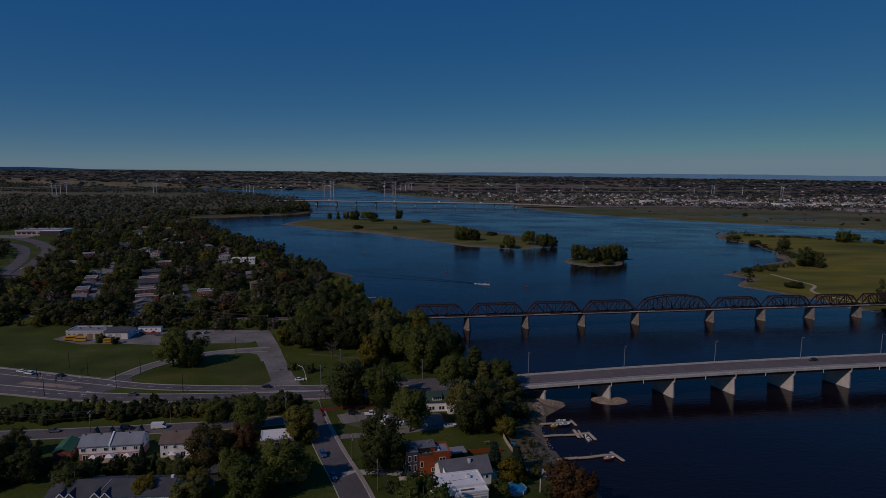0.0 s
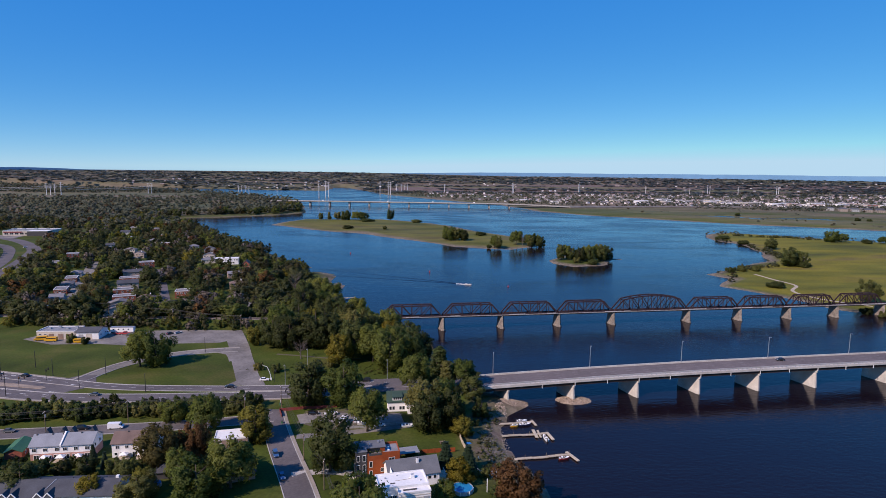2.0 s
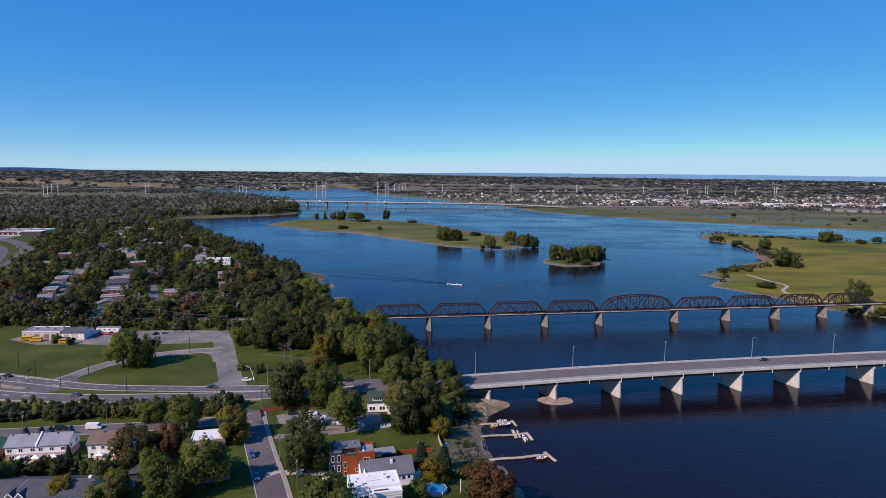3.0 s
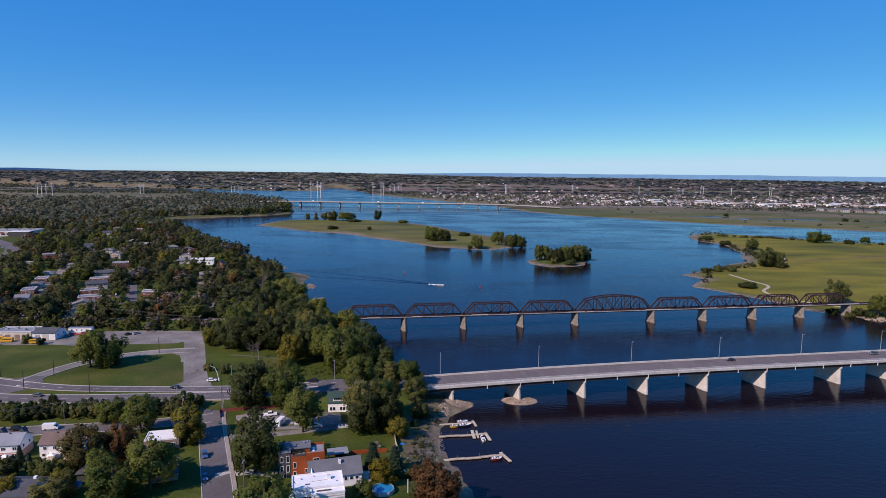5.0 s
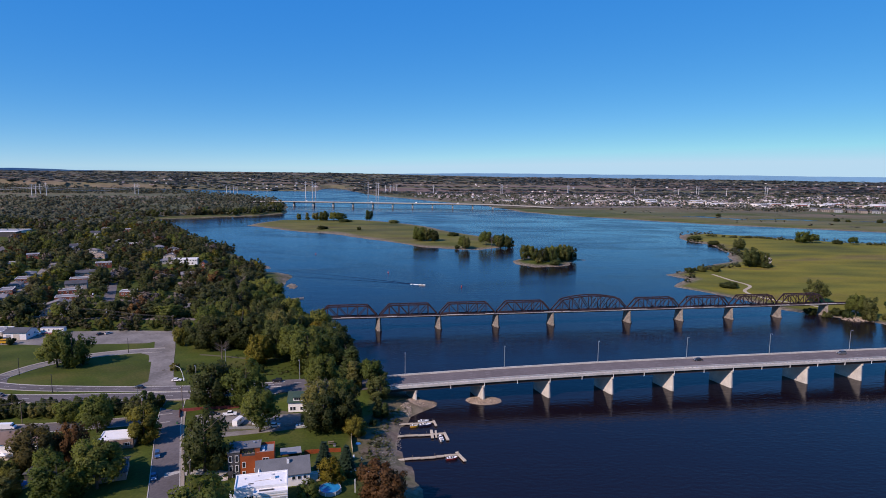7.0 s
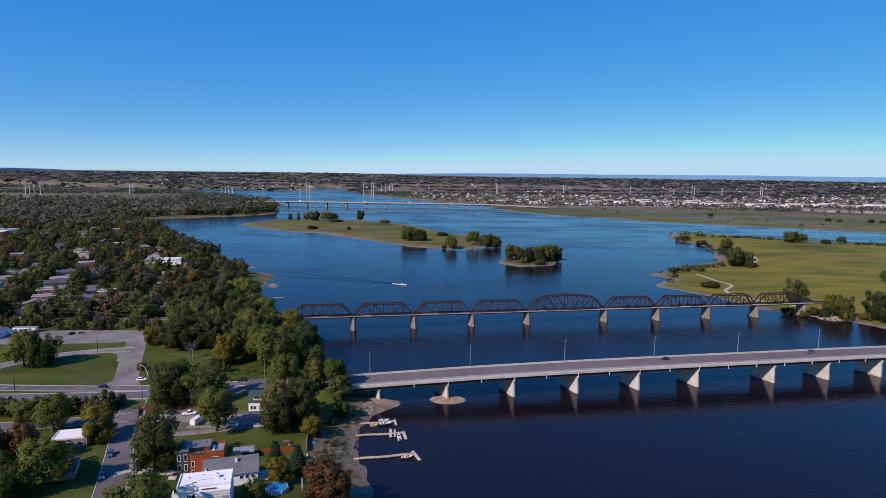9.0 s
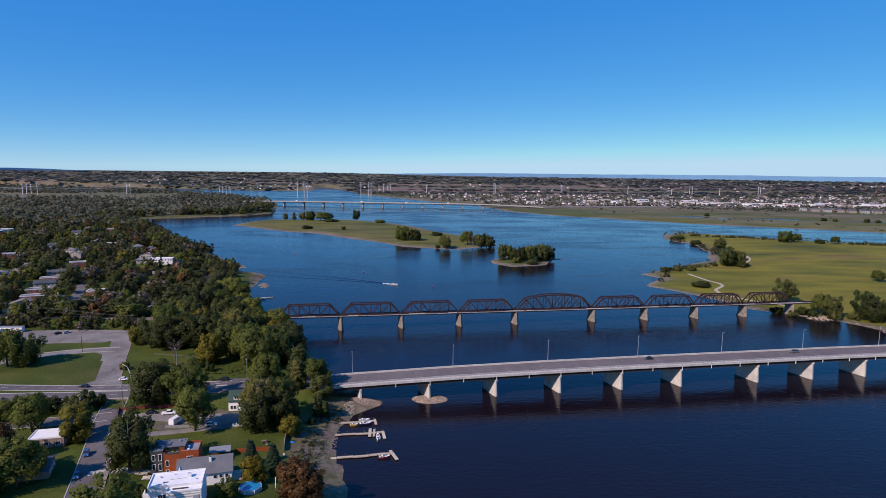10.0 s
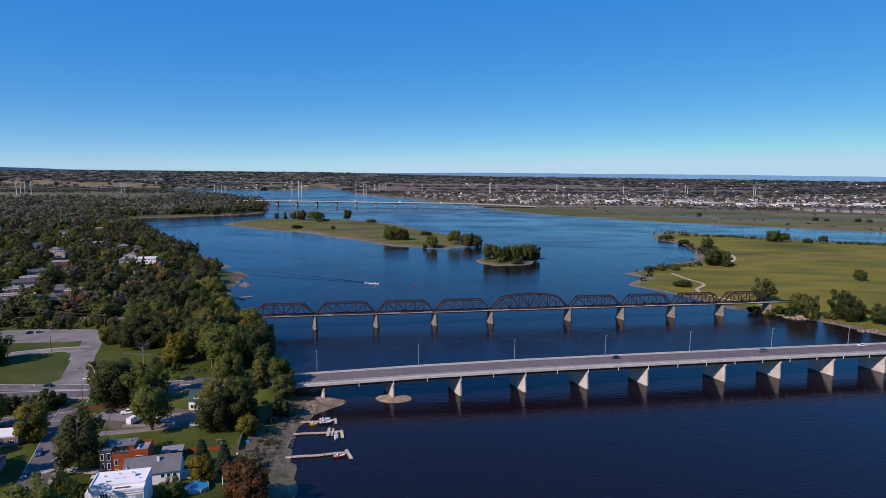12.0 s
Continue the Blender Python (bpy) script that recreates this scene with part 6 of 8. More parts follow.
part("patio", Build().box((9.7, -1.0, 0.5), (4.2, 6.0, 0.6)), M["dock"], grey_house)
for v in (-3.8, -1.8, 0.2, 1.8):
    part("patio_post", Build().box((11.6, v, 1.2), (0.1, 0.1, 1.1)), M["white"], grey_house)
part("patio_rail", Build().box((11.6, -1.0, 1.75), (0.1, 6.0, 0.1)), M["white"], grey_house)

white_house = house("white flat-roofed house with rooftop vents", -45.6, 171.4, 14, 15.2, 8.4, 8.2, "flat", 0, M["siding_white"], M["roof_white"],
                    rows("front", (-4.2, -2.8), 5.2, 1.2, 1.5) + rows("right", (1.5,), 6.0, 2.0, 1.4) + rows("left", (-2, 2), 1.7, 1.1, 1.2), parapet=0.35)
part("front_wing", Build().box((2.8, -5.6, 3.7), (9.6, 2.8, 8.0)), M["siding_white"], white_house)
part("wing_roof", Build().box((2.8, -5.6, 7.75), (9.8, 3.0, 0.24)), M["roof_white"], white_house)
part("wing_parapet", Build().box((2.8, -7.0, 7.95), (9.8, 0.24, 0.5)).box((7.6, -5.6, 7.95), (0.24, 2.6, 0.5)).box((-2.0, -5.6, 7.95), (0.24, 2.6, 0.5)), M["roof_white"], white_house)
for z in (6.9, 6.1):
    part("wall_band", Build().box((2.8, -7.02, z), (9.7, 0.08, 0.28)), M["render_cream"], white_house)
ac = part("roof_unit", Build().box((3.4, 0.4, 8.95), (1.2, 1.2, 1.0)), M["roof_white"], white_house)
for q in (-0.35, 0.0, 0.35):
    part("flue", Build().tube([(3.4 + q, 0.4, 9.4), (3.4 + q, 0.4, 9.95)], [0.1, 0.1], 6), M["steel"], ac)
for u, v, q in ((-4.8, 1.6, 0.45), (-1.0, 2.6, 0.35), (5.6, -1.6, 0.4)):
    part("roof_vent", Build().box((u, v, 8.3 + q / 2), (q, q, q)), M["steel"], white_house)
part("pipe", Build().tube([(-2.0, -0.4, 8.45), (4.8, 0.1, 8.45)], [0.09, 0.09], 6), M["concrete_tan"], white_house)
part("duct", Build().box((1.6, -5.4, 8.0), (4.2, 0.5, 0.24)), M["charcoal"], white_house)
part("duct", Build().box((-3.0, -1.6, 8.35), (1.5, 0.7, 0.2)), M["charcoal"], white_house)
part("wall_vent", Build().box((6.2, -7.06, 5.6), (1.7, 0.1, 1.5)), M["siding_grey"], white_house)
part("side_balcony", Build().box((-8.3, -2.0, 5.0), (1.6, 3.0, 0.3)).box((-9.05, -2.0, 5.7), (0.1, 3.0, 1.1)).box((-8.3, -3.5, 5.7), (1.6, 0.1, 1.1)), M["white"], white_house)
house("white house with a blue tarpaulin roof by the street", -52.0, 158.0, 22, 8.0, 8.0, 3.5, "flat", 0, M["siding_white"], M["roof_grey"], rows("front", (-2, 2), 1.7, 1.2, 1.2), name="house")

# garage yard
shop = house("cream workshop with a flat grey roof and bay doors", -266.0, 356.5, 3, 22.0, 12.0, 4.6, "flat", 0, M["render_cream"], M["roof_grey"], rows("front", (-9, -6), 3.2, 1.2, 0.9), parapet=0.4, name="workshop")
for u in (-2.5, 3.0, 7.5):
    part("bay_door", Build().box((u, -6.03, 1.7), (3.0, 0.1, 3.4)), M["brick_brown"], shop)
for u, v in ((-7, 1), (-2, 3), (4, 0), (8, 3)):
    part("roof_unit", Build().box((u, v, 5.3), (1.6, 1.4, 0.9)), M["steel"], shop)
barn = house("pale metal shed with a dark gabled roof", -247.5, 357.0, 5, 13.0, 12.0, 4.4, "gable", 1.8, M["siding_white"], M["roof_slate"], rows("right", (-3, 3), 2.4, 1.2, 1.0), name="metal_shed")
part("bay_door", Build().box((1.0, -6.03, 1.8), (3.4, 0.1, 3.6)), M["render_cream"], barn)
part("bay_door", Build().box((-3.6, -6.03, 1.6), (2.6, 0.1, 3.2)), M["siding_grey"], barn)
trailer = thing("site_trailer", "long white site trailer with small windows", "trailer", m=pose(-234.5, 368.0, 4.57, 0, 0, 4))
part("body", Build().box((0, 0, 1.9), (14.0, 3.2, 2.8)), M["siding_white"], trailer)
part("roof", Build().box((0, 0, 3.38), (14.3, 3.4, 0.16)), M["steel"], trailer)
part("skirt", Build().box((0, 0, 0.25), (13.6, 2.9, 0.5)), M["charcoal"], trailer)
for u in (-5, -2, 1, 4):
    window(trailer, "front", u, 2.2, 0.9, 0.8, (14.0, 3.2))

# suburb
HOUSE_KINDS = [("white bungalow with a grey gabled roof among trees", "gable", "wall_mixed", "roof_mixed", 1.9), ("brick house with a low brown roof among trees", "hip", "brick_brown", "roof_brown", 1.8),
               ("red brick flat with a pale flat roof", "flat", "brick_red", "roof_mixed", 0), ("pale house with a dark slate roof among trees", "gable", "wall_mixed", "roof_slate", 2.2),
               ("cream house with a grey hipped roof", "hip", "render_cream", "roof_mixed", 2.0), ("white house with gable towards the street", "cross", "wall_mixed", "roof_mixed", 2.4)]
srng = np.random.default_rng(5)
for i, (hx, hy) in enumerate(HOUSE_SPOTS):
    row_a, row_b = i < 7, 7 <= i < 14
    lab, roof, wall, rmat, rise = HOUSE_KINDS[2 if (row_a and i in (1, 3, 4)) else (3 if i in (2, 0) else (5 if i in (5, 6) else (2 if row_b and i % 2 else srng.integers(0, 6))))]
    w, d, h = (16.0, 9.5, 4.6) if row_a else ((9.5, 14.0, 3.6) if row_b else (srng.uniform(11, 15), srng.uniform(8.5, 10), srng.uniform(3.4, 5.6)))
    if roof == "gable" and row_a:
        h = 5.2
    turn = 24 if (row_a or row_b) else srng.uniform(5, 32)
    us = [-w * 0.32, -w * 0.08, w * 0.16, w * 0.36]
    house(lab, hx, hy, turn, w, d, h, roof, rise, M[wall], M[rmat], rows("front", us, h - 1.3, 1.3, 1.2) + (rows("front", us[:2], 1.4, 1.2, 1.2) if h > 4.4 else []) + rows("right", (-2, 2), h - 1.3, 1.1, 1.1),
          z=4.5, parapet=0.35 if roof == "flat" else 0, chimney=(w * 0.2, 0.5, 2.2) if i % 3 == 0 and roof != "flat" else None)
house("long white two-storey house with a pale flat roof", -265, 640, 12, 24.0, 9.0, 6.4, "flat", 0, M["siding_white"], M["roof_white"], rows("front", (-10, -7, -4, -1, 2, 5, 8, 10.5), 5.0, 1.4, 1.2) + rows("front", (-9, -5, -1, 3, 7), 2.0, 1.6, 1.6), z=4.5, parapet=0.2)
house("steep red-brick house with a dark gable", -235, 612, 10, 10.0, 11.0, 4.0, "cross", 5.0, M["brick_red"], M["roof_brown"], rows("front", (-2.5, 2.5), 2.0, 1.4, 1.4) + rows("front", (0,), 5.4, 1.2, 1.6), z=4.5)
house("small red cabin with a dark roof", -169, 469, 10, 6.0, 5.0, 2.8, "gable", 1.6, M["red_paint"], M["roof_slate"], rows("front", (-1.5, 1.5), 1.5, 0.9, 1.0), z=4.5, name="cabin")
house("white garage with a white sloping roof", -147, 456, 20, 9.0, 7.0, 2.8, "gable", 1.5, M["siding_white"], M["roof_white"], rows("front", (-2.5,), 1.5, 1.0, 1.0), z=4.5, name="garage")
# shopping centre and its roads
mall = house("long low shopping centre with a pale flat roof", -650, 900, 8, 64.0, 38.0, 6.5, "flat", 0, M["render_cream"], M["roof_grey"], rows("front", (-27, -20, -13, -6, 1), 3.0, 5.0, 2.6), z=4.5, parapet=0.6, name="shopping_centre")
part("sign_band", Build().box((-18, -19.15, 5.2), (26, 0.4, 1.4)), M["red_paint"], mall)
part("front_block", Build().box((20, -22, 3.6), (28, 14, 7.8)), M["charcoal"], mall)
part("front_roof", Build().box((20, -22, 7.6), (28.6, 14.6, 0.35)), M["roof_white"], mall)
for u in (-30, -15, 2, 18):
    part("roof_unit", Build().box((u, 6, 7.6), (4, 3, 1.6)), M["steel"], mall)
sub = thing("road", "grey suburban streets between the trees", "road", kind="structure")
for pts, half, mat in (([(-400, 450), (-427, 505), (-462, 582), (-498, 661), (-544, 744), (-626, 827), (-720, 880)], 7.5, "asphalt"), ([(-440, 500), (-478, 581), (-526, 672), (-600, 767), (-720, 820)], 6.0, "asphalt"),
                       ([(-292, 395), (-303, 420), (-345, 505), (-380, 580), (-420, 660)], 5.0, "asphalt_old"), ([(-225, 400), (-236, 430), (-280, 520), (-320, 600)], 4.0, "asphalt"), ([(-205, 430), (-170, 455), (-140, 462)], 7.0, "asphalt_old")):
    part("street", ribbon(Build(), smooth_line(pts, 12), half, -half, 0.12, 0.3, lambda x, y: 4.5), M[mat], sub)
part("forecourt", Build().box((-690, 862, 4.5), (90, 40, 0.3), 0.14), M["asphalt_old"], sub)


# ---- vehicles ----
PAINT = {k: material(k + "_car_paint", c, 0.3, vary=0.05, spec=0.6) for k, c in
         {"white": (0.75, 0.75, 0.75), "black": (0.012, 0.012, 0.015), "grey": (0.10, 0.105, 0.11), "silver": (0.42, 0.43, 0.44), "blue": (0.04, 0.10, 0.22), "red": (0.38, 0.03, 0.03), "yellow": (0.62, 0.33, 0.02)}.items()}
M["headlight"] = material("headlight_glass", (0.7, 0.7, 0.68), 0.15, vary=0.05, spec=0.6)
M["taillight"] = material("red_lamp_glass", (0.4, 0.02, 0.02), 0.2, vary=0.05)


def extrude_profile(profile, half, inset=0.0):
    """A side profile (x, z) swept across the width, narrowed towards the top by inset."""
    zmax, zmin = max(p[1] for p in profile), min(p[1] for p in profile)
    n = len(profile)
    verts = []
    for s in (-1, 1):
        for x, z in profile:
            k = (z - zmin) / (zmax - zmin)
            verts.append((x, s * (half - inset * k * k), z))
    faces = [tuple(range(n)), tuple(range(2 * n - 1, n - 1, -1))]
    faces += [(i, n + i, n + (i + 1) % n, (i + 1) % n) for i in range(n)]
    return Build().add(verts, faces)


VEHICLES = {
    "car": dict(body=[(-2.2, 0.35), (2.2, 0.35), (2.25, 0.75), (1.1, 0.98), (-1.9, 1.02), (-2.25, 0.9)], cabin=[(-1.85, 0.98), (1.0, 0.96), (0.35, 1.45), (-1.35, 1.47)], half=0.9, wheels=(-1.35, 1.35)),
    "suv": dict(body=[(-2.3, 0.4), (2.3, 0.4), (2.35, 0.9), (1.25, 1.12), (-2.2, 1.15), (-2.35, 1.0)], cabin=[(-2.2, 1.1), (1.15, 1.1), (0.55, 1.72), (-2.0, 1.74)], half=0.95, wheels=(-1.4, 1.45)),
    "van": dict(body=[(-2.9, 0.4), (2.8, 0.4), (2.85, 1.0), (2.2, 1.35), (1.7, 2.35), (-2.85, 2.5), (-2.95, 2.3)], cabin=[(1.6, 1.35), (2.24, 1.34), (1.74, 2.2), (1.3, 2.2)], half=1.02, wheels=(-1.8, 1.9)),
    "pickup": dict(body=[(-2.8, 0.5), (2.8, 0.5), (2.85, 1.1), (1.5, 1.22), (-0.9, 1.25), (-0.9, 1.05), (-2.8, 1.1)], cabin=[(-0.9, 1.2), (1.35, 1.2), (0.8, 1.88), (-0.75, 1.9)], half=1.0, wheels=(-1.8, 1.75)),
    "school_bus": dict(body=[(-3.4, 0.5), (3.5, 0.5), (3.55, 1.2), (2.5, 1.4), (2.3, 2.5), (2.1, 2.65), (-3.3, 2.65), (-3.45, 2.5)], cabin=[(-3.2, 1.65), (2.2, 1.65), (2.2, 2.25), (-3.2, 2.25)], half=1.1, wheels=(-2.0, 2.4)),
    "camper": dict(body=[(-3.0, 0.5), (2.6, 0.5), (2.9, 1.2), (2.7, 2.7), (-2.9, 2.9), (-3.05, 1.0)], cabin=[(-0.6, 1.7), (0.6, 1.7), (0.6, 2.2), (-0.6, 2.2)], half=1.15, wheels=(-0.6, 0.4)),
}
MADE = {}


def vehicle(kind, colour, x, y, turn, label, z=None, group=""):
    z = (flat_z(x, y) if z is None else z)
    m = pose(x, y, z, 0, 0, turn)
    if (kind, colour) in MADE:
        return tagged(copy_thing(MADE[kind, colour], m), label, "", group)
    v = VEHICLES[kind]
    t = thing(kind, label, kind.replace("_", " "), group, m=m)
    half = v["half"]
    part("body", extrude_profile(v["body"], half, 0.1), PAINT[colour], t)
    grow = 0.012 if kind in ("school_bus", "camper", "van") else -0.06
    part("window_band", extrude_profile(v["cabin"], half + grow - 0.05, 0.0 if grow > 0 else 0.22), M["glass"], t)
    if grow < 0:
        xs_ = [p[0] for p in v["cabin"]]
        zt = max(p[1] for p in v["cabin"])
        part("roof", Build().box(((v["cabin"][2][0] + v["cabin"][3][0]) / 2, 0, zt + 0.02), (v["cabin"][2][0] - v["cabin"][3][0], half * 1.5, 0.07)), PAINT[colour], t)
    for wx in v["wheels"]:
        for s in (-1, 1):
            w = part("wheel", Build().tube([(wx, s * (half - 0.2), 0.36), (wx, s * (half + 0.02), 0.36)], [0.36, 0.36], 12), M["tyre"], t)
            part("rim", Build().tube([(wx, s * (half + 0.02), 0.36), (wx, s * (half + 0.035), 0.36)], [0.21, 0.21], 10), M["steel"], w)
    front = max(p[0] for p in v["body"])
    back = min(p[0] for p in v["body"])
    for s in (-1, 1):
        part("headlight", Build().box((front - 0.06, s * (half - 0.28), 0.8), (0.14, 0.34, 0.18)), M["headlight"], t)
        part("taillight", Build().box((back + 0.06, s * (half - 0.22), 0.9), (0.14, 0.26, 0.22)), M["taillight"], t)
    MADE[kind, colour] = t
    return t


BT = 9.2
vehicle("car", "black", *bridge_point(144, 3.4), 180 + BT, "black car driving on the bridge", deck_z(144) + 0.06)
vehicle("suv", "grey", *bridge_point(228, 2.8), 180 + BT, "dark grey car driving on the bridge", deck_z(228) + 0.06)
vehicle("car", "white", *bridge_point(292, 5.2), 180 + BT, "white car driving on the bridge", deck_z(292) + 0.06)
vehicle("car", "black", -134, 273.4, 181, "black car on the boulevard", 4.63)
vehicle("suv", "black", -70, 279.0, 182, "black car climbing to the bridge", deck_z(-70) + 0.16)
vehicle("car", "grey", -192, 262.0, 180, "dark car on the boulevard", 4.6)
vehicle("car", "white", -263, 291.5, 168, "white car waiting on the boulevard", 4.62)
vehicle("car", "black", -240, 286.0, 168, "black car on the boulevard", 4.62)
vehicle("suv", "white", -257, 288.5, 168, "white car waiting at the crossing", 4.62)
vehicle("van", "white", -163.5, 227.8, 10, "white delivery van parked in the back street", 4.58)
vehicle("suv", "black", -176, 226.5, 8, "dark car parked in the back street", 4.58)
vehicle("car", "grey", -203, 223.5, 6, "grey car parked in the back street", 4.58)
vehicle("suv", "blue", -93.6, 205.5, -66, "dark blue car parked at the kerb", 4.62 + float(garden_rise(205.5)), "cars parked in the side street")
vehicle("car", "blue", -86.6, 188.0, -66, "pale blue car parked at the kerb", 4.62 + float(garden_rise(188)), "cars parked in the side street")
vehicle("pickup", "white", -80.5, 243.0, 14, "white pickup truck parked in the yard", 4.5)
vehicle("car", "white", -58.5, 232.2, 10, "white car parked beside the lawn", 4.55)
vehicle("suv", "white", -66, 240.5, 100, "white car parked in the yard", 4.5)
vehicle("camper", "white", -73.8, 234.0, 80, "white camper trailer in the yard", 4.5)
vehicle("car", "silver", -69, 236.5, 95, "silver car parked in the yard", 4.5)
vehicle("car", "black", -88, 243.5, 10, "dark car parked in the yard", 4.5)
vehicle("car", "red", -235.5, 362.5, 5, "red car parked at the garage", 4.57)
vehicle("pickup", "red", -230.5, 363.0, 8, "red pickup parked at the garage", 4.57)
vehicle("van", "white", -242.5, 362.5, 15, "white van parked at the garage", 4.57)
vehicle("car", "grey", -226, 360.0, 10, "grey car parked at the garage", 4.57)
vehicle("car", "black", -203, 364.0, 60, "black car parked in the yard", 4.57)
vehicle("car", "silver", -199, 366.0, 60, "silver car parked in the yard", 4.57)
vehicle("school_bus", "yellow", -266, 346.5, 185, "yellow school bus parked by the workshop", 4.57, "school buses")
vehicle("school_bus", "yellow", -247, 344.0, 10, "yellow school bus parked by the workshop", 4.57, "school buses")
vehicle("school_bus", "yellow", -273, 348.0, 200, "yellow school bus parked by the workshop", 4.57, "school buses")
vehicle("van", "silver", -252, 348.5, 20, "silver van parked by the workshop", 4.57)
vehicle("car", "white", -120.5, 283.5, 5, "white car waiting at the lot entrance", 4.62)
for vx, vy, vt, vc in ((-310, 420, 62, "silver"), (-338, 482, 62, "black"), (-350, 508, 62, "white"), (-362, 540, 62, "grey"), (-285, 410, 30, "white"), (-240, 440, 62, "black"), (-190, 452, 20, "grey"), (-462, 590, 65, "black"),
                       (-470, 592, 65, "white"), (-505, 668, 62, "silver"), (-560, 752, 50, "white"), (-700, 862, 10, "black"), (-680, 866, 100, "silver")):
    vehicle("car", vc, vx, vy, vt, vc + " car in the suburban street", 4.66)
for vx in (-380, -190, -60, 60):
    vehicle("van", "white", vx, 1748 - (vx + 470) * 0.05 + 5, 177, "white lorry on the distant motorway bridge", fz(vx, 0) + 0.05)

# ---- docks and boats ----
M["hull_blue"] = material("dark_blue_hull", (0.015, 0.025, 0.08), 0.3, vary=0.1)
M["hull_red"] = material("red_hull", (0.28, 0.03, 0.03), 0.3, vary=0.1)
M["foam"] = material("white_foam", (0.75, 0.78, 0.8), 0.9, vary=0.2, scale=8, fine=30)


def dock(label, a, b, width, sections, extra=()):
    """A floating dock: pontoon sections with gaps, fenders and a head."""
    t = thing("dock", label, "dock", "floating docks")
    a, b = Vector((*a, 0.45)), Vector((*b, 0.45))
    for i in range(sections):
        p, q = a.lerp(b, i / sections), a.lerp(b, (i + 0.97) / sections)
        bend = Vector((0, 0.25 * math.sin(i * 1.3), 0))
        s = part("pontoon", Build().beam(p + bend, q + bend, width, 0.3), M["dock"], t)
        d = (q - p).normalized()
        side = Vector((-d.y, d.x, 0))
        part("joint_board", Build().beam(p + bend + side * width * 0.5 + Vector((0, 0, 0.16)), q + bend + side * width * 0.5 + Vector((0, 0, 0.16)), 0.12, 0.12), M["wood_pole"], s)
    for p, q, w in extra:
        part("head", Build().beam((*p, 0.5), (*q, 0.5), w, 0.32), M["dock"], t)
    for u in (0.25, 0.6, 0.98):
        p = a.lerp(b, u)
        part("pile", Build().tube([(p.x, p.y + width * 0.6, -2), (p.x, p.y + width * 0.6, 1.6)], [0.09, 0.09], 6), M["wood_pole"], t)
    return t


dock("long pale wooden floating dock with a slanted head", (-7.5, 212.6), (16.5, 217.4), 1.25, 8, [((15.2, 219.4), (18.3, 212.2), 1.2)])
dock("pale wooden floating dock with a broad head", (-8.5, 232.8), (11.0, 235.8), 1.2, 7, [((10.6, 236.8), (12.1, 229.8), 1.2), ((5.2, 239.0), (5.8, 231.6), 1.2), ((7.0, 238.6), (7.4, 232.0), 0.8)])
dock("short grey floating dock with moored craft", (-11, 243.6), (6.0, 247.2), 1.2, 6, [((6.0, 248.8), (7.2, 243.2), 1.0)])
dock("small distant wooden jetty on the far shore", (-128, 489), (-106, 496), 1.6, 4)


def boat(label, x, y, turn, length, hull, z=0.0):
    t = thing("motorboat", label, "boat", m=pose(x, y, z, 0, 0, turn))
    w = length * 0.19
    rings = []
    for u, k, lift in ((-0.5, 0.85, 0), (-0.1, 1.0, 0), (0.25, 0.85, 0.05), (0.42, 0.4, 0.15), (0.5, 0.04, 0.25)):
        rings.append([(u * length, -w * k, 0.75 + lift), (u * length, -w * k * 0.65, -0.15 + lift), (u * length, w * k * 0.65, -0.15 + lift), (u * length, w * k, 0.75 + lift)])
    b = Build()
    n = len(rings)
    b.add([v for r in rings for v in r], [(i * 4 + j, i * 4 + 4 + j, i * 4 + 5 + j, i * 4 + 1 + j) for i in range(n - 1) for j in range(3)] + [(0, 1, 2, 3)])
    part("hull", b, hull, t)
    part("deck", Build().add([(r[0][0], r[0][1] * 0.94, r[0][2] - 0.04) for r in rings] + [(r[3][0], r[3][1] * 0.94, r[3][2] - 0.04) for r in rings[::-1]], [tuple(range(2 * n))]), M["white"], t)
    part("cockpit", Build().box((-length * 0.16, 0, 0.74), (length * 0.38, w * 1.3, 0.12)), M["charcoal"], t)
    part("windscreen", Build().box((length * 0.1, 0, 1.0), (0.15, w * 1.4, 0.5), taper=0.8), M["glass"], t)
    part("seat", Build().box((-length * 0.2, 0, 0.95), (0.5, w * 1.1, 0.4)), M["white"], t)
    part("outboard_motor", Build().box((-length * 0.53, 0, 0.6), (0.4, 0.4, 1.0), taper=0.7), M["charcoal"], t)
    return t


boat("white motorboat moored at the wooden dock", 9.2, 231.6, 100, 4.8, M["white"])
boat("red and white motorboat tied to the dock", 13.4, 214.6, 14, 4.4, M["hull_red"])
boat("dark blue motorboat moored at the grey dock", 2.6, 244.6, 14, 5.4, M["hull_blue"])
boat("white motorboat with a cover at the grey dock", 1.6, 248.0, 10, 4.6, M["white"])
boat("yellow kayak beside the grey dock", -2.2, 243.0, 8, 3.4, PAINT["yellow"])
boat("white boat on a trailer beside the lawn", -47, 231.5, 4, 5.5, M["white"], 4.9)
boat("white boat on a trailer beside the drive", -65, 233.8, 8, 5.8, M["white"], 4.9)
boat("small white boat moored at the far jetty", -112, 489, 10, 5.0, M["white"])
boat("pale pontoon boat moored under the railway bridge", -66, 400, 10, 7.0, M["white"])
runner = boat("white speedboat crossing the river with foam behind", -8, 559, -24, 6.5, M["white"])
wake = Build()
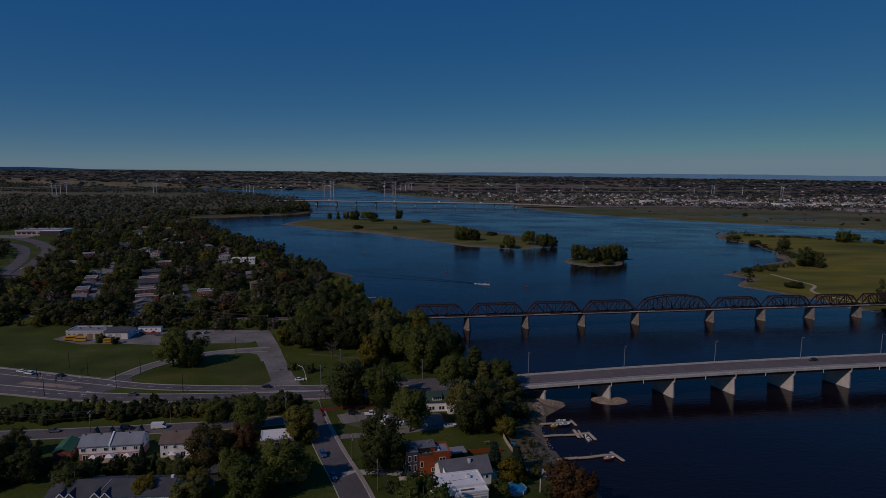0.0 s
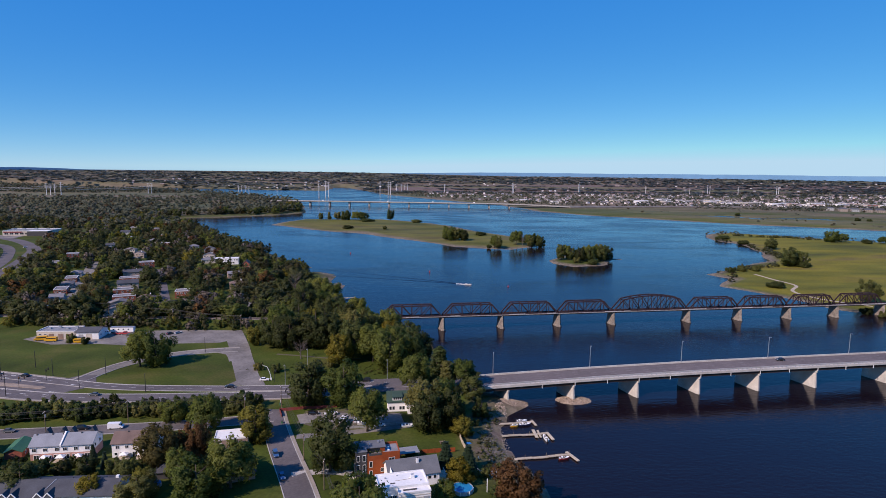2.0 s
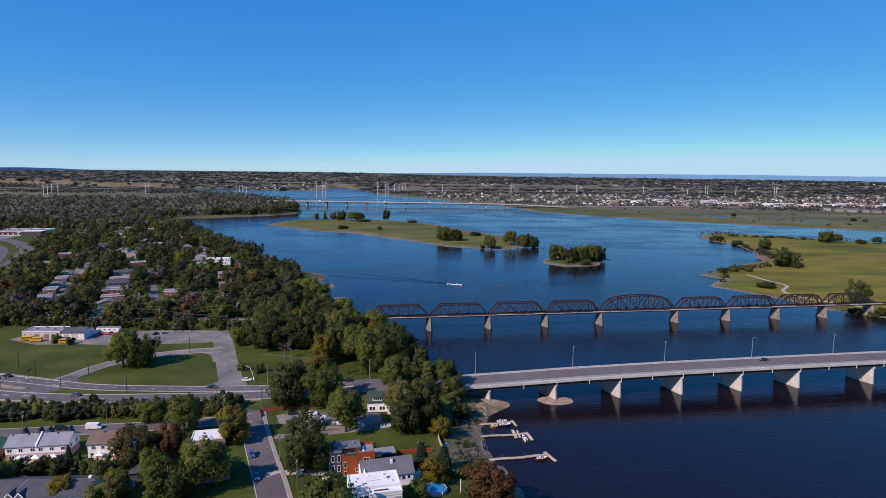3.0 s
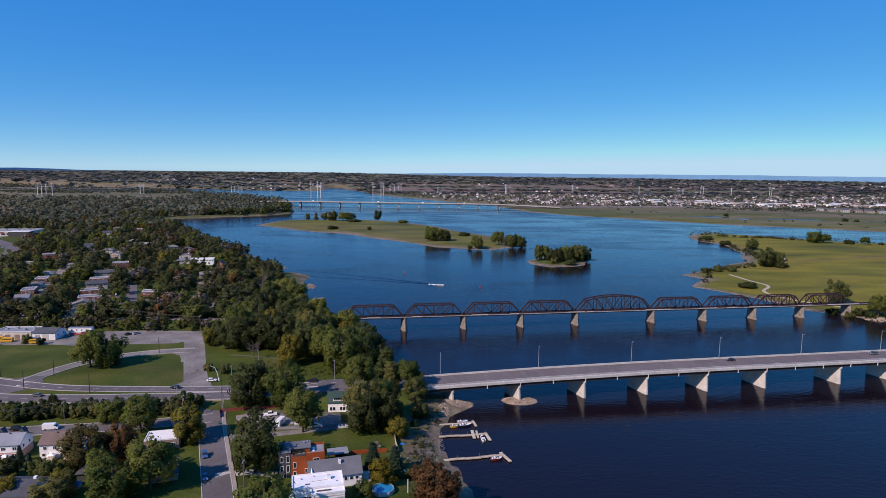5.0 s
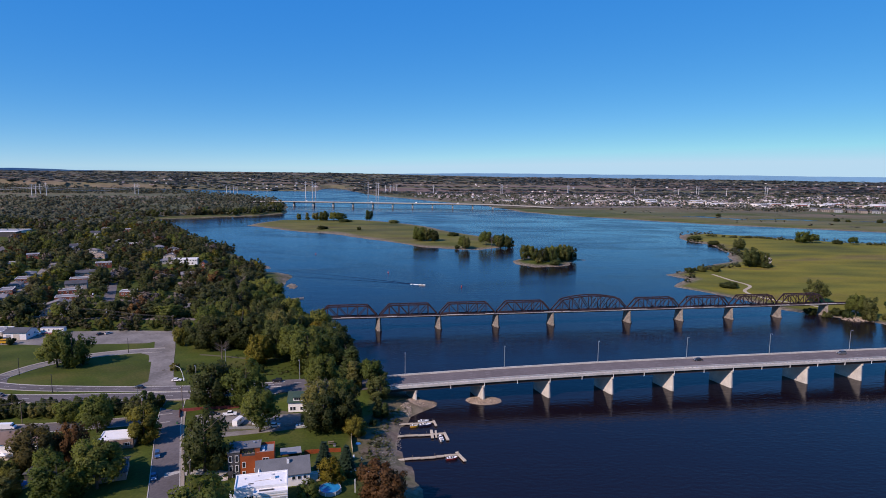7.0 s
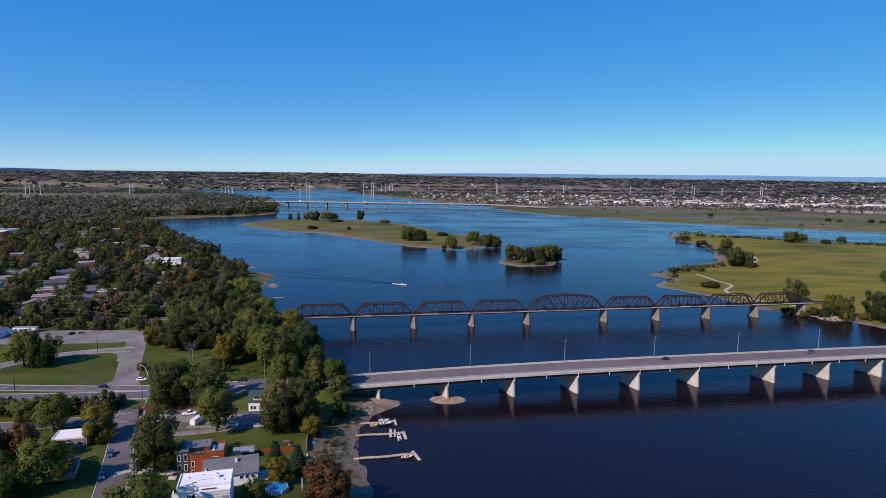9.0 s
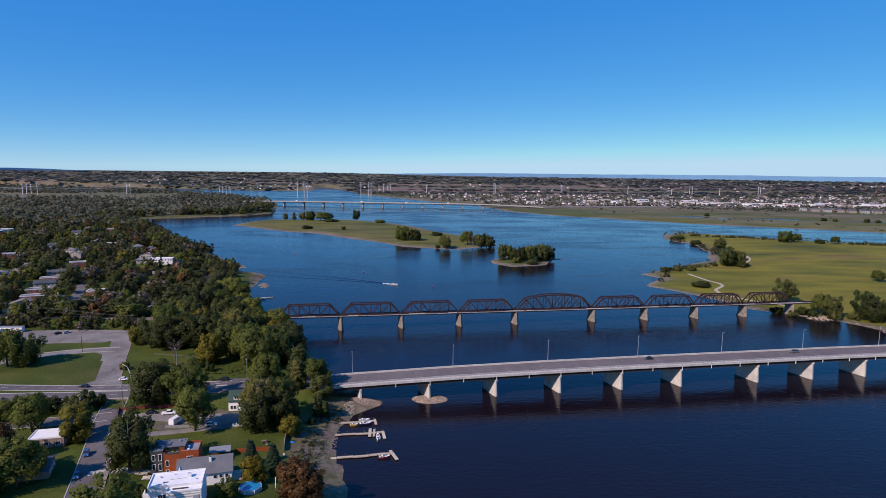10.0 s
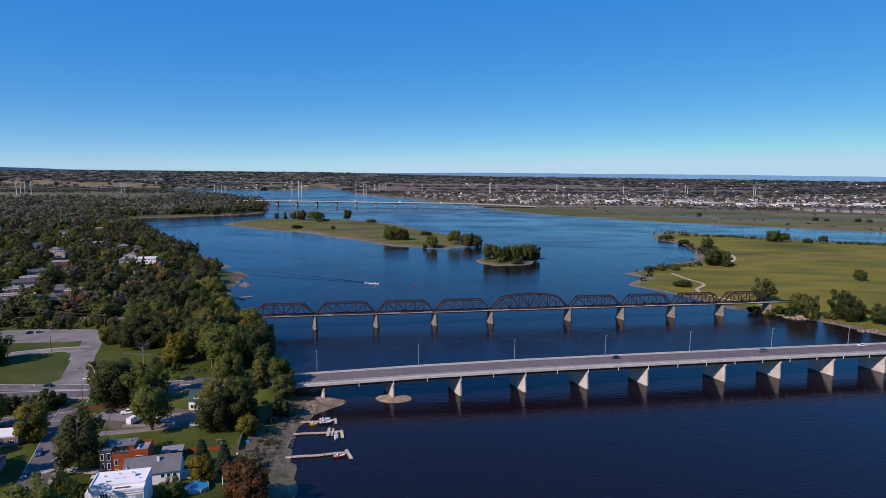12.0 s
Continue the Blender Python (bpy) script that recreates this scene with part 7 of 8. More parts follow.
for s in (-1, 1):
    for k in range(40):
        u0, u1 = k / 40, (k + 1) / 40
        x0, x1 = -8 - 4 - 155 * u0, -8 - 4 - 155 * u1
        y0, y1 = 559 + 2 + (62 + s * 16) * u0 ** 0.9, 559 + 2 + (62 + s * 16) * u1 ** 0.9
        h0 = 0.22 * (1 - u0 * 0.75)
        wake.add([(x0, y0 - 0.6, 0.01), (x1, y1 - 0.6, 0.01), (x1, y1, h0), (x0, y0, h0), (x1, y1 + 0.6, 0.01), (x0, y0 + 0.6, 0.01)], [(0, 3, 2, 1), (3, 5, 4, 2)])
tagged(part("wake", wake, M["water"], None, smooth=True), "long low waves behind the speedboat", "wake", kind="stuff")
foam = Build()
frng = np.random.default_rng(3)
for k in range(70):
    u = frng.uniform() ** 1.6
    cx, cy = -11.5 - 8 * u, 560.5 + 3.4 * u + frng.uniform(-1, 1) * (0.4 + 1.4 * u)
    foam.box((cx, cy, 0.08), (frng.uniform(0.4, 1.5), frng.uniform(0.3, 0.8), 0.16 + 0.4 * (1 - u)), frng.uniform(0, 3), 0.5)
part("foam", foam, M["foam"], runner).matrix_parent_inverse = runner.matrix_basis.inverted()
for bx, by in ((29, 550), (-46, 626), (-150, 760)):
    buoy = thing("buoy", "small red channel buoy floating on the river", "buoy", "channel buoys", m=pose(bx, by, 0))
    part("float", Build().tube([(0, 0, -0.4), (0, 0, 0.5)], [0.6, 0.6], 8), PAINT["red"], buoy)
    part("top_mark", Build().tube([(0, 0, 0.5), (0, 0, 2.0)], [0.4, 0.1], 8), PAINT["red"], buoy)

# ---- poles, wires, fences, garden things ----


def utility_pole(x, y, h=10.5, turn=0.0, label="weathered wooden utility pole with crossarm", transformer=False):
    t = thing("utility_pole", label, "utility pole", "utility poles", m=pose(x, y, flat_z(x, y), 0, 0, turn))
    part("pole", Build().tube([(0, 0, -0.3), (0, 0, h)], [0.17, 0.12], 7), M["wood_pole"], t)
    part("crossarm", Build().box((0, 0, h - 0.7), (0.14, 2.4, 0.14)), M["wood_pole"], t)
    for v in (-1.05, -0.4, 0.4, 1.05):
        part("insulator", Build().box((0, v, h - 0.5), (0.1, 0.1, 0.25)), M["white"], t)
    if transformer:
        part("transformer", Build().tube([(0.35, 0, h - 2.6), (0.35, 0, h - 1.5)], [0.28, 0.28], 8), M["steel"], t)
    return t


LINES = [[(-330, 212), (-248, 214.5), (-187, 221), (-161, 232.5), (-116, 240)], [(-103, 249), (-82.3, 201), (-71, 180), (-60, 150)], [(-340, 408), (-262, 402), (-210, 384), (-162, 374)]]
for li, line in enumerate(LINES):
    for k, (px_, py_) in enumerate(line):
        utility_pole(px_, py_, 10.5 if li else 10.0, 0, transformer=(k + li) % 2 == 0)
    wires = thing("power_line", "thin dark overhead wires between wooden poles", "power line")
    for (xa, ya), (xb, yb) in zip(line, line[1:]):
        za, zb = flat_z(xa, ya) + 9.6, flat_z(xb, yb) + 9.6
        for off, dzz in ((-1.0, 0), (0.4, 0), (1.0, 0), (0, -2.2)):
            pts = [(xa + (xb - xa) * u, ya + off + (yb - ya) * u, za + (zb - za) * u + dzz - 4 * 0.7 * u * (1 - u)) for u in np.linspace(0, 1, 9)]
            part("wire", Build().tube(pts, [0.035] * 9, 3, False), M["charcoal"], wires)


def fence(label, pts, h, mat, gap=2.4, z=None):
    t = thing("fence", label, "fence")
    for (x0, y0), (x1, y1) in zip(pts, pts[1:]):
        n = max(1, int(math.hypot(x1 - x0, y1 - y0) / gap))
        for k in range(n):
            a = (x0 + (x1 - x0) * k / n, y0 + (y1 - y0) * k / n)
            b = (x0 + (x1 - x0) * (k + 0.94) / n, y0 + (y1 - y0) * (k + 0.94) / n)
            g = flat_z(*a)
            part("panel", Build().beam((*a, g + h / 2), (*b, g + h / 2), 0.08, h), mat, t)
            part("post", Build().box((*a, g + h / 2 + 0.08), (0.14, 0.14, h + 0.2)), mat, t)
    return t


fence("pale board fence between the lawn and the shore", [(-26.8, 229), (-25.4, 219), (-23.8, 211.5)], 1.8, M["dock"])
fence("rusty red board fence beside the yard", [(-103, 246), (-94, 248.3), (-85, 249.6), (-79, 251)], 1.5, M["red_paint"])
fence("rusty red board fence beside the street", [(-103, 246), (-100.5, 240)], 1.5, M["red_paint"])
fence("orange-brown board fence behind the carport", [(-41, 208.5), (-33, 210.5), (-28, 211.5)], 1.6, M["cladding_orange"])
fence("white picket fence beside the pool", [(-36, 190.2), (-30, 190.8), (-26.5, 190.4)], 1.2, M["white"], 1.4)
fence("weathered board fence behind the terrace", [(-140, 195.5), (-128, 196.5)], 1.6, M["wood_pole"])
fence("low wire fence around the boat yard", [(-76, 229.5), (-64, 230.2), (-52, 233.5), (-40, 235)], 1.1, M["steel"])
pool = thing("swimming_pool", "round above-ground pool with blue water", "pool", m=pose(-26.6, 180.6, flat_z(-26.6, 180.6)))
ring_out = [(math.cos(k * math.tau / 28) * 3.5, math.sin(k * math.tau / 28) * 3.5) for k in range(28)]
ring_in = [(x * 0.95, y * 0.95) for x, y in ring_out]
part("wall", Build().add([(x, y, z) for z in (-0.2, 1.3) for x, y in ring_out] + [(x, y, z) for z in (1.3, 0.4) for x, y in ring_in],
                         [(i, (i + 1) % 28, 28 + (i + 1) % 28, 28 + i) for i in range(28)] + [(28 + i, 28 + (i + 1) % 28, 56 + (i + 1) % 28, 56 + i) for i in range(28)] + [(56 + i, 56 + (i + 1) % 28, 84 + (i + 1) % 28, 84 + i) for i in range(28)]), M["siding_grey"], pool)
M["pool_blue"] = material("pool_water", (0.02, 0.20, 0.42), 0.08, vary=0.12, scale=6, spec=0.5)
part("pool_water", Build().add([(x, y, 1.12) for x, y in ring_in], [tuple(range(28))]), M["pool_blue"], pool)
for k in range(0, 28, 4):
    part("upright", Build().box((ring_out[k][0] * 1.02, ring_out[k][1] * 1.02, 0.6), (0.16, 0.16, 1.45), k * math.tau / 28), M["white"], pool)
pool2 = copy_thing(pool, pose(-126.5, 181.6, flat_z(-126.5, 181.6)))
pool2.scale = (0.7, 0.7, 0.8)
tagged(pool2, "small round pool with bright blue water")
post = thing("flag_pole", "white wooden post on the garden lawn", "post", m=pose(-18.6, 181.0, flat_z(-18.6, 181)))
part("pole", Build().box((0, 0, 2.2), (0.22, 0.22, 4.8)), M["white"], post)
patio = thing("garden_patio", "grey paved patio with garden chairs", "patio", m=pose(-16.8, 194.6, flat_z(-16.8, 194.6), 0, 0, 12))
for i in range(4):
    for j in range(3):
        part("paving_slab", Build().box((-2.6 + 1.75 * i, -1.7 + 1.7 * j, 0.12), (1.68, 1.62, 0.3)), M["concrete"], patio)
for cx, cy, ct in ((-21.6, 193.2, 0.4), (-20.4, 195.8, 2.0), (-15.6, 196.0, 1.0), (-22.8, 207.2, 0.2), (-19.6, 206.0, 0.9)):
    ch = thing("garden_chair", "white plastic garden chair on the grass", "chair", "garden chairs", m=pose(cx, cy, flat_z(cx, cy), 0, 0, math.degrees(ct)))
    part("seat", Build().box((0, 0, 0.42), (0.6, 0.6, 0.08)), M["white"], ch)
    part("backrest", Build().box((0, 0.3, 0.75), (0.6, 0.08, 0.7)), M["white"], ch)
    for u in (-0.25, 0.25):
        for v in (-0.25, 0.25):
            part("leg", Build().box((u, v, 0.2), (0.06, 0.06, 0.42)), M["white"], ch)
table = thing("picnic_table", "dark wooden picnic table on the lawn", "table", m=pose(-33.0, 217.5, 4.5, 0, 0, 10))
part("tabletop", Build().box((0, 0, 0.75), (2.2, 0.9, 0.08)), M["wood_pole"], table)
for s in (-1, 1):
    part("bench", Build().box((0, s * 0.8, 0.45), (2.2, 0.3, 0.06)), M["wood_pole"], table)
    part("leg", Build().box((s * 0.8, 0, 0.37), (0.1, 1.5, 0.74)), M["wood_pole"], table)
grill = thing("barbecue", "black barbecue on the lawn", "barbecue", m=pose(-31.2, 215.2, 4.5))
part("body", Build().box((0, 0, 0.9), (1.0, 0.6, 0.5), taper=0.8), M["charcoal"], grill)
part("cart", Build().box((0, 0, 0.35), (0.9, 0.5, 0.6)), M["steel"], grill)
tarp = thing("tarpaulin", "crumpled blue tarpaulin on the shore", "tarpaulin", m=pose(-22.8, 219.5, flat_z(-22.8, 219.5)))
part("sheet", Build().box((0, 0, 0.25), (2.2, 1.2, 0.5), 0.3, 0.5), M["blue_tarp"], tarp)


def rock_heap(label, cx, cy, rx, ry, height, count, size, mat, seed):
    """An uneven heap of broken stones."""
    rng = np.random.default_rng(seed)
    iv, if_ = ICO1
    vs, fs = [], []
    for j in range(count):
        a, r = rng.uniform(0, math.tau), math.sqrt(rng.uniform())
        x, y = cx + math.cos(a) * r * rx, cy + math.sin(a) * r * ry
        z = height * (1 - r * r) * rng.uniform(0.5, 1.0)
        s = size * rng.uniform(0.5, 1.6)
        v = iv * s * rng.uniform(0.7, 1.2, (12, 1)) * np.array([1.2, 1.0, 0.75])
        vs.append(v + np.array([x, y, max(z, flat_z(x, y) - 0.1)]))
        fs.append(if_ + 12 * j)
    tagged(new("rocks", numpy_mesh("rocks", np.concatenate(vs), np.concatenate(fs), mat)), label, "rocks", kind="stuff")


M["rubble"] = material("pale_rubble", (0.30, 0.235, 0.18), 0.95, vary=0.3, scale=4, fine=20, per_island=0.3, bump=0.3)
rock_heap("heap of pale rubble round the bridge pier", 29.6, 273.2, 8.4, 5.4, 1.2, 1900, 0.22, M["rubble"], 1)
rock_heap("rocky rubble shore below the bridge", 0.5, 267.0, 6.5, 4.5, 1.2, 1200, 0.2, M["rubble"], 2)
rock_heap("rocks along the gravel shore", -6.5, 257.0, 2.5, 7.0, 0.6, 200, 0.3, M["rubble"], 3)
rock_heap("loose stones and driftwood on the beach", -12.0, 224.0, 5.5, 24.0, 0.3, 700, 0.2, M["stone"], 4)
rock_heap("rocks on the shore by the railway bridge", 322, 440, 9, 7, 1.2, 170, 0.45, M["rubble"], 5)
rock_heap("rocks in the shallows by the meadow", 352, 402, 10, 4, 0.4, 60, 0.45, M["rubble"], 6)
M["yard_earth"] = material("trodden_yard_earth", (0.115, 0.098, 0.075), 0.95, vary=0.35, scale=2, fine=10, stain=3.0, second=(0.07, 0.075, 0.03))
drive = thing("driveway", "grey asphalt driveway beside the lawn", "driveway", kind="structure")
part("surface", ribbon(Build(), smooth_line([(-90, 222), (-76, 224.5), (-60, 229), (-46, 233.5), (-36, 235.5)]), 2.0, -2.0, 0.10, 0.2, lambda x, y: 4.5), M["asphalt_old"], drive)
part("surface", ribbon(Build(), smooth_line([(-93, 238), (-84, 241), (-72, 239.5), (-60, 239), (-50, 241)]), 5.0, -5.0, 0.08, 0.2, lambda x, y: 4.5), M["asphalt_old"], drive)
part("surface", ribbon(Build(), smooth_line([(-84, 190), (-74, 193), (-64, 191.5)]), 1.8, -1.8, 0.10, 0.2), M["concrete"], drive)
yard = Build().prism([(-93, 235), (-76, 226.5), (-62, 231.5), (-52, 236), (-50, 245), (-62, 249), (-78, 250), (-92, 246.5)], 4.2, 4.56)
tagged(part("yard", yard, M["yard_earth"]), "bare grey-brown earth yard behind the villa", "yard", kind="structure")
track = thing("gravel_path", "pale winding gravel path through the meadow", "path", kind="structure")
M["path_gravel"] = material("pale_path_gravel", (0.40, 0.34, 0.25), 0.95, vary=0.2, scale=2, fine=12)
part("surface", ribbon(Build(), smooth_line([(318, 476), (296, 499.5), (287.5, 521), (289, 539), (304, 558), (306.5, 571), (302.5, 590), (300, 614), (299, 626)]), 1.5, -1.5, 0.12, 0.1), M["path_gravel"], track)
part("surface", ribbon(Build(), smooth_line([(385, 690), (399, 703), (424, 742), (434, 775), (430, 800)]), 2.2, -2.2, 0.14, 0.1), M["path_gravel"], track)

part("surface", ribbon(Build(), smooth_line([(-126, 326), (-110, 323), (-93, 319), (-78, 320)]), 0.8, -0.8, 0.1, 0.1), M["yard_earth"], track)

# ---- junction ----
def traffic_light(x, y, turn):
    t = thing("traffic_light", "dark traffic signal on a slim pole", "traffic light", "signals of the junction", m=pose(x, y, flat_z(x, y), 0, 0, turn))
    part("pole", Build().tube([(0, 0, 0), (0, 0, 5.6)], [0.1, 0.08], 7), M["pole_dark"], t)
    part("arm", Build().tube([(0, 0, 5.4), (0, -2.6, 5.6)], [0.06, 0.05], 6), M["pole_dark"], t)
    for v in (-2.6, -0.3):
        h = part("signal_head", Build().box((0, v, 5.0), (0.36, 0.4, 1.15)), M["pole_dark"], t)
        for k, colour in enumerate(("red", "yellow")):
            part("lens", Build().tube([(-0.19, v, 5.36 - 0.36 * k), (-0.21, v, 5.36 - 0.36 * k)], [0.12, 0.12], 8), PAINT[colour], h)
    return t


for jx, jy, jt in ((-243, 276.5, 10), (-226, 281, 190), (-232, 270.5, 100), (-103, 258.8, 0), (-115, 281.5, 180)):
    traffic_light(jx, jy, jt)
arrows = Build()
for ax, ay, at_ in ((-238, 266.8, 174), (-225, 265.0, 175), (-214, 264.0, 176), (-247, 285.5, 167), (-229, 282.0, 167), (-209, 277.0, 170)):
    ca, sa = math.cos(radians(at_)), math.sin(radians(at_))
    shape = [(-1.6, -0.14), (0.3, -0.14), (0.3, -0.5), (1.6, 0), (0.3, 0.5), (0.3, 0.14), (-1.6, 0.14)]
    for lane in (-1.9, 1.9):
        arrows.add([(ax + u * ca - (v + lane) * sa, ay + u * sa + (v + lane) * ca, 4.665) for u, v in shape], [tuple(range(7))])
part("arrow_marking", arrows, M["marking"], roads)
gate = thing("barrier_gate", "white bent barrier arm at the lot entrance", "barrier", m=pose(-117.5, 284.5, 4.5))
part("cabinet", Build().box((0, 0, 0.6), (0.6, 0.6, 1.2)), M["white"], gate)
part("arm", Build().tube([(0, 0, 1.1), (-0.6, 0, 4.0), (-1.8, 0.2, 6.6), (-4.2, 0.3, 7.6)], [0.15, 0.13, 0.11, 0.08], 6), M["white"], gate)
for cx, cy in ((-104.5, 252.5), (-98.8, 234), (-69, 196.5)):
    bin_ = thing("wheelie_bin", "dark wheeled rubbish bin at the kerb", "bin", "wheelie bins", m=pose(cx, cy, flat_z(cx, cy)))
    part("body", Build().box((0, 0, 0.5), (0.55, 0.6, 1.0), taper=1.1), M["green_paint"], bin_)
    part("lid", Build().box((0, 0, 1.04), (0.62, 0.68, 0.08)), M["charcoal"], bin_)


# ---- the far bank: pylons, shops, houses, hills ----
def pylon(kind, x, y, h, turn=20.0):
    """Twin slender steel masts with three crossarms, or a single tapered mast."""
    z = max(flat_z(x, y), 0.0)
    if kind in pylon.made:
        t = copy_thing(pylon.made[kind], pose(x, y, z, 0, 0, turn))
        t.scale = (1, 1, h / 50)
        return t
    t = thing("pylon", "tall pale steel transmission pylon", "pylon", "transmission pylons", m=pose(x, y, z, 0, 0, turn))
    t.scale = (1, 1, h / 50)
    part("mast", Build().tube([(0, 0, -2), (0, 0, 50)], [1.25, 0.6], 8), M["pylon_steel"], t)
    for k, (zz, w) in enumerate(((47, 9), (40, 12), (33, 9))):
        part("crossarm", Build().beam((-w / 2, 0, zz), (w / 2, 0, zz), 0.5, 0.7), M["pylon_steel"], t)
        for s in (-1, 1):
            part("insulator", Build().box((s * w * 0.46, 0, zz - 1.2), (0.4, 0.4, 2.0)), M["pylon_steel"], t)
    part("footing", Build().box((0, 0, 0.5), (4, 4, 3)), M["concrete"], t)
    pylon.made[kind] = t
    return t


pylon.made = {}
M["pylon_steel"] = material("pale_grey_steel", (0.62, 0.62, 0.62), 0.6, vary=0.08)
PYLONS = [(-482, 2199, 62), (-459, 2205, 62), (-449, 2210, 58), (-289, 2497, 56), (-251, 2451, 56), (-242, 2454, 54), (-240, 2760, 36), (-219, 2766, 36), (-205, 2800, 34), (-195, 2844, 36), (-20, 2687, 40), (277, 2640, 48), (283, 2644, 46),
          (602, 2785, 44), (608, 2790, 40), (918, 2801, 40), (1091, 2720, 30), (1211, 2810, 44), (1225, 2816, 40), (1307, 2713, 38), (1507, 2760, 42), (1520, 2766, 38), (-1398, 2078, 42), (-1385, 2080, 40), (-1372, 2083, 40), (-1352, 2085, 46),
          (-1146, 2282, 40), (-1135, 2285, 40), (-903, 2576, 32), (-890, 2580, 30), (-877, 2584, 32), (-862, 2588, 28)]
for px_, py_, ph in PYLONS:
    pylon("mast", px_, py_, ph)
lines = thing("power_line", "sagging bright power cables between far pylons", "power line")
for (xa, ya, za), (xb, yb, zb) in (((-2100, 1600, 40), (-1352, 2085, 36)), ((-1352, 2085, 36), (-1135, 2285, 34)), ((-1352, 2085, 30), (-1135, 2285, 28)), ((-2100, 1600, 34), (-1385, 2080, 30))):
    pts = [(xa + (xb - xa) * u, ya + (yb - ya) * u, za + (zb - za) * u - 4 * 9 * u * (1 - u)) for u in np.linspace(0, 1, 15)]
    part("cable", Build().tube(pts, [0.32] * 15, 4, False), M["pylon_steel"], lines)

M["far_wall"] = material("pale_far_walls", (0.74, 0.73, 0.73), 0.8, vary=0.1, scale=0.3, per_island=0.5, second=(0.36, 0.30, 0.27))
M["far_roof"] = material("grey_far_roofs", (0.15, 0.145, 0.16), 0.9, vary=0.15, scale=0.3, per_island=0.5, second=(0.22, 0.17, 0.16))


def far_houses(name, label, count, seed, place):
    rng = np.random.default_rng(seed)
    walls, roofs = Build(), Build()
    xs_, ys_ = place(rng, count)
    zs_, _ = ground_at(xs_, ys_)
    for x, y, z in zip(xs_, ys_, zs_):
        if z < 0.8:
            continue
        w, d, h, a = rng.uniform(7, 11), rng.uniform(6, 9), rng.uniform(2.8, 4.8), rng.uniform(-0.5, 0.5)
        walls.box((x, y, z + h / 2), (w, d, h), a)
        ca, sa = math.cos(a), math.sin(a)
        P = lambda u, v, q: (x + u * ca - v * sa, y + u * sa + v * ca, z + q)
        a2, b2 = w / 2 + 0.4, d / 2 + 0.4
        roofs.add([P(-a2, -b2, h), P(a2, -b2, h), P(a2, b2, h), P(-a2, b2, h), P(-a2, 0, h + 2.4), P(a2, 0, h + 2.4)], [(0, 1, 5, 4), (2, 3, 4, 5), (1, 2, 5), (3, 0, 4), (3, 2, 1, 0)])
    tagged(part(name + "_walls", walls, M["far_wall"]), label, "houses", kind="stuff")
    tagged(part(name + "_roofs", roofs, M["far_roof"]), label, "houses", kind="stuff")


def town(rng, n):
    y = rng.uniform(1850, 2750, n)
    lo, hi = np.interp(y, [1850, 2100, 2400, 2750], [330, 60, -150, -120]), 0.80 * y + 60
    x = lo + (hi - lo) * rng.uniform(0, 1, n) ** 0.8
    ok = (signed_distance(x, y, RIGHT_BANK) > 40) & (y + x * 0.28 > 2020)
    return x[ok], y[ok]


far_houses("town_house", "rows of small pale houses in the far town", 700, 91, town)
far_houses("far_house", "scattered pale houses near the horizon", 130, 92, lambda rng, n: (rng.uniform(-1800, 2600, n), rng.uniform(2950, 3900, n)))
far_houses("left_house", "few pale houses on the far wooded bank", 40, 93, lambda rng, n: (rng.uniform(-1500, -640, n), rng.uniform(2930, 3300, n)))
SHOPS = [(560, 2046, 40), (640, 2020, 46), (720, 2010, 34), (800, 2040, 60), (860, 1990, 44), (905, 1925, 40), (985, 1975, 70), (1050, 1935, 50), (1105, 1960, 44), (1150, 1905, 60), (1195, 1930, 40), (1265, 1935, 56), (1330, 1905, 48), (1390, 1890, 60),
         (1455, 1880, 50), (1210, 1990, 50), (1330, 2000, 60), (1480, 1990, 70), (620, 2110, 40), (760, 2150, 50), (920, 2110, 50), (330, 1935, 26), (240, 2010, 24)]
for i, (sx_, sy_, sw) in enumerate(SHOPS):
    mat = M["roof_white"] if i % 3 else M["render_cream"]
    t = thing("warehouse", "long low pale store building in the far town", "store", "far stores", m=pose(sx_, sy_, flat_z(sx_, sy_), 0, 0, -14 + 8 * (i % 4)))
    part("wall", Build().box((0, 0, 3.6), (sw, 24, 7.8)), M["siding_white"] if i % 2 else M["render_cream"], t)
    part("roof", Build().box((0, 0, 7.75), (sw + 0.8, 24.8, 0.5)), mat, t)
    part("sign_band", Build().box((sw * 0.1, -12.2, 6.2), (sw * 0.6, 0.5, 1.8)), M["red_paint"] if i in (8, 9, 12, 13, 16) else M["roof_grey"], t)
    for k in range(3):
        part("shop_window", Build().box((-sw * 0.3 + k * sw * 0.3, -12.15, 2.4), (sw * 0.2, 0.3, 3.2)), M["glass"], t)
condo_pane = Build().box((0, 0, 0), (1.7, 0.16, 1.4)).mesh("window", M["glass"])
M["condo"] = material("tan_apartment_walls", (0.27, 0.23, 0.20), 0.85, vary=0.15, scale=0.5)
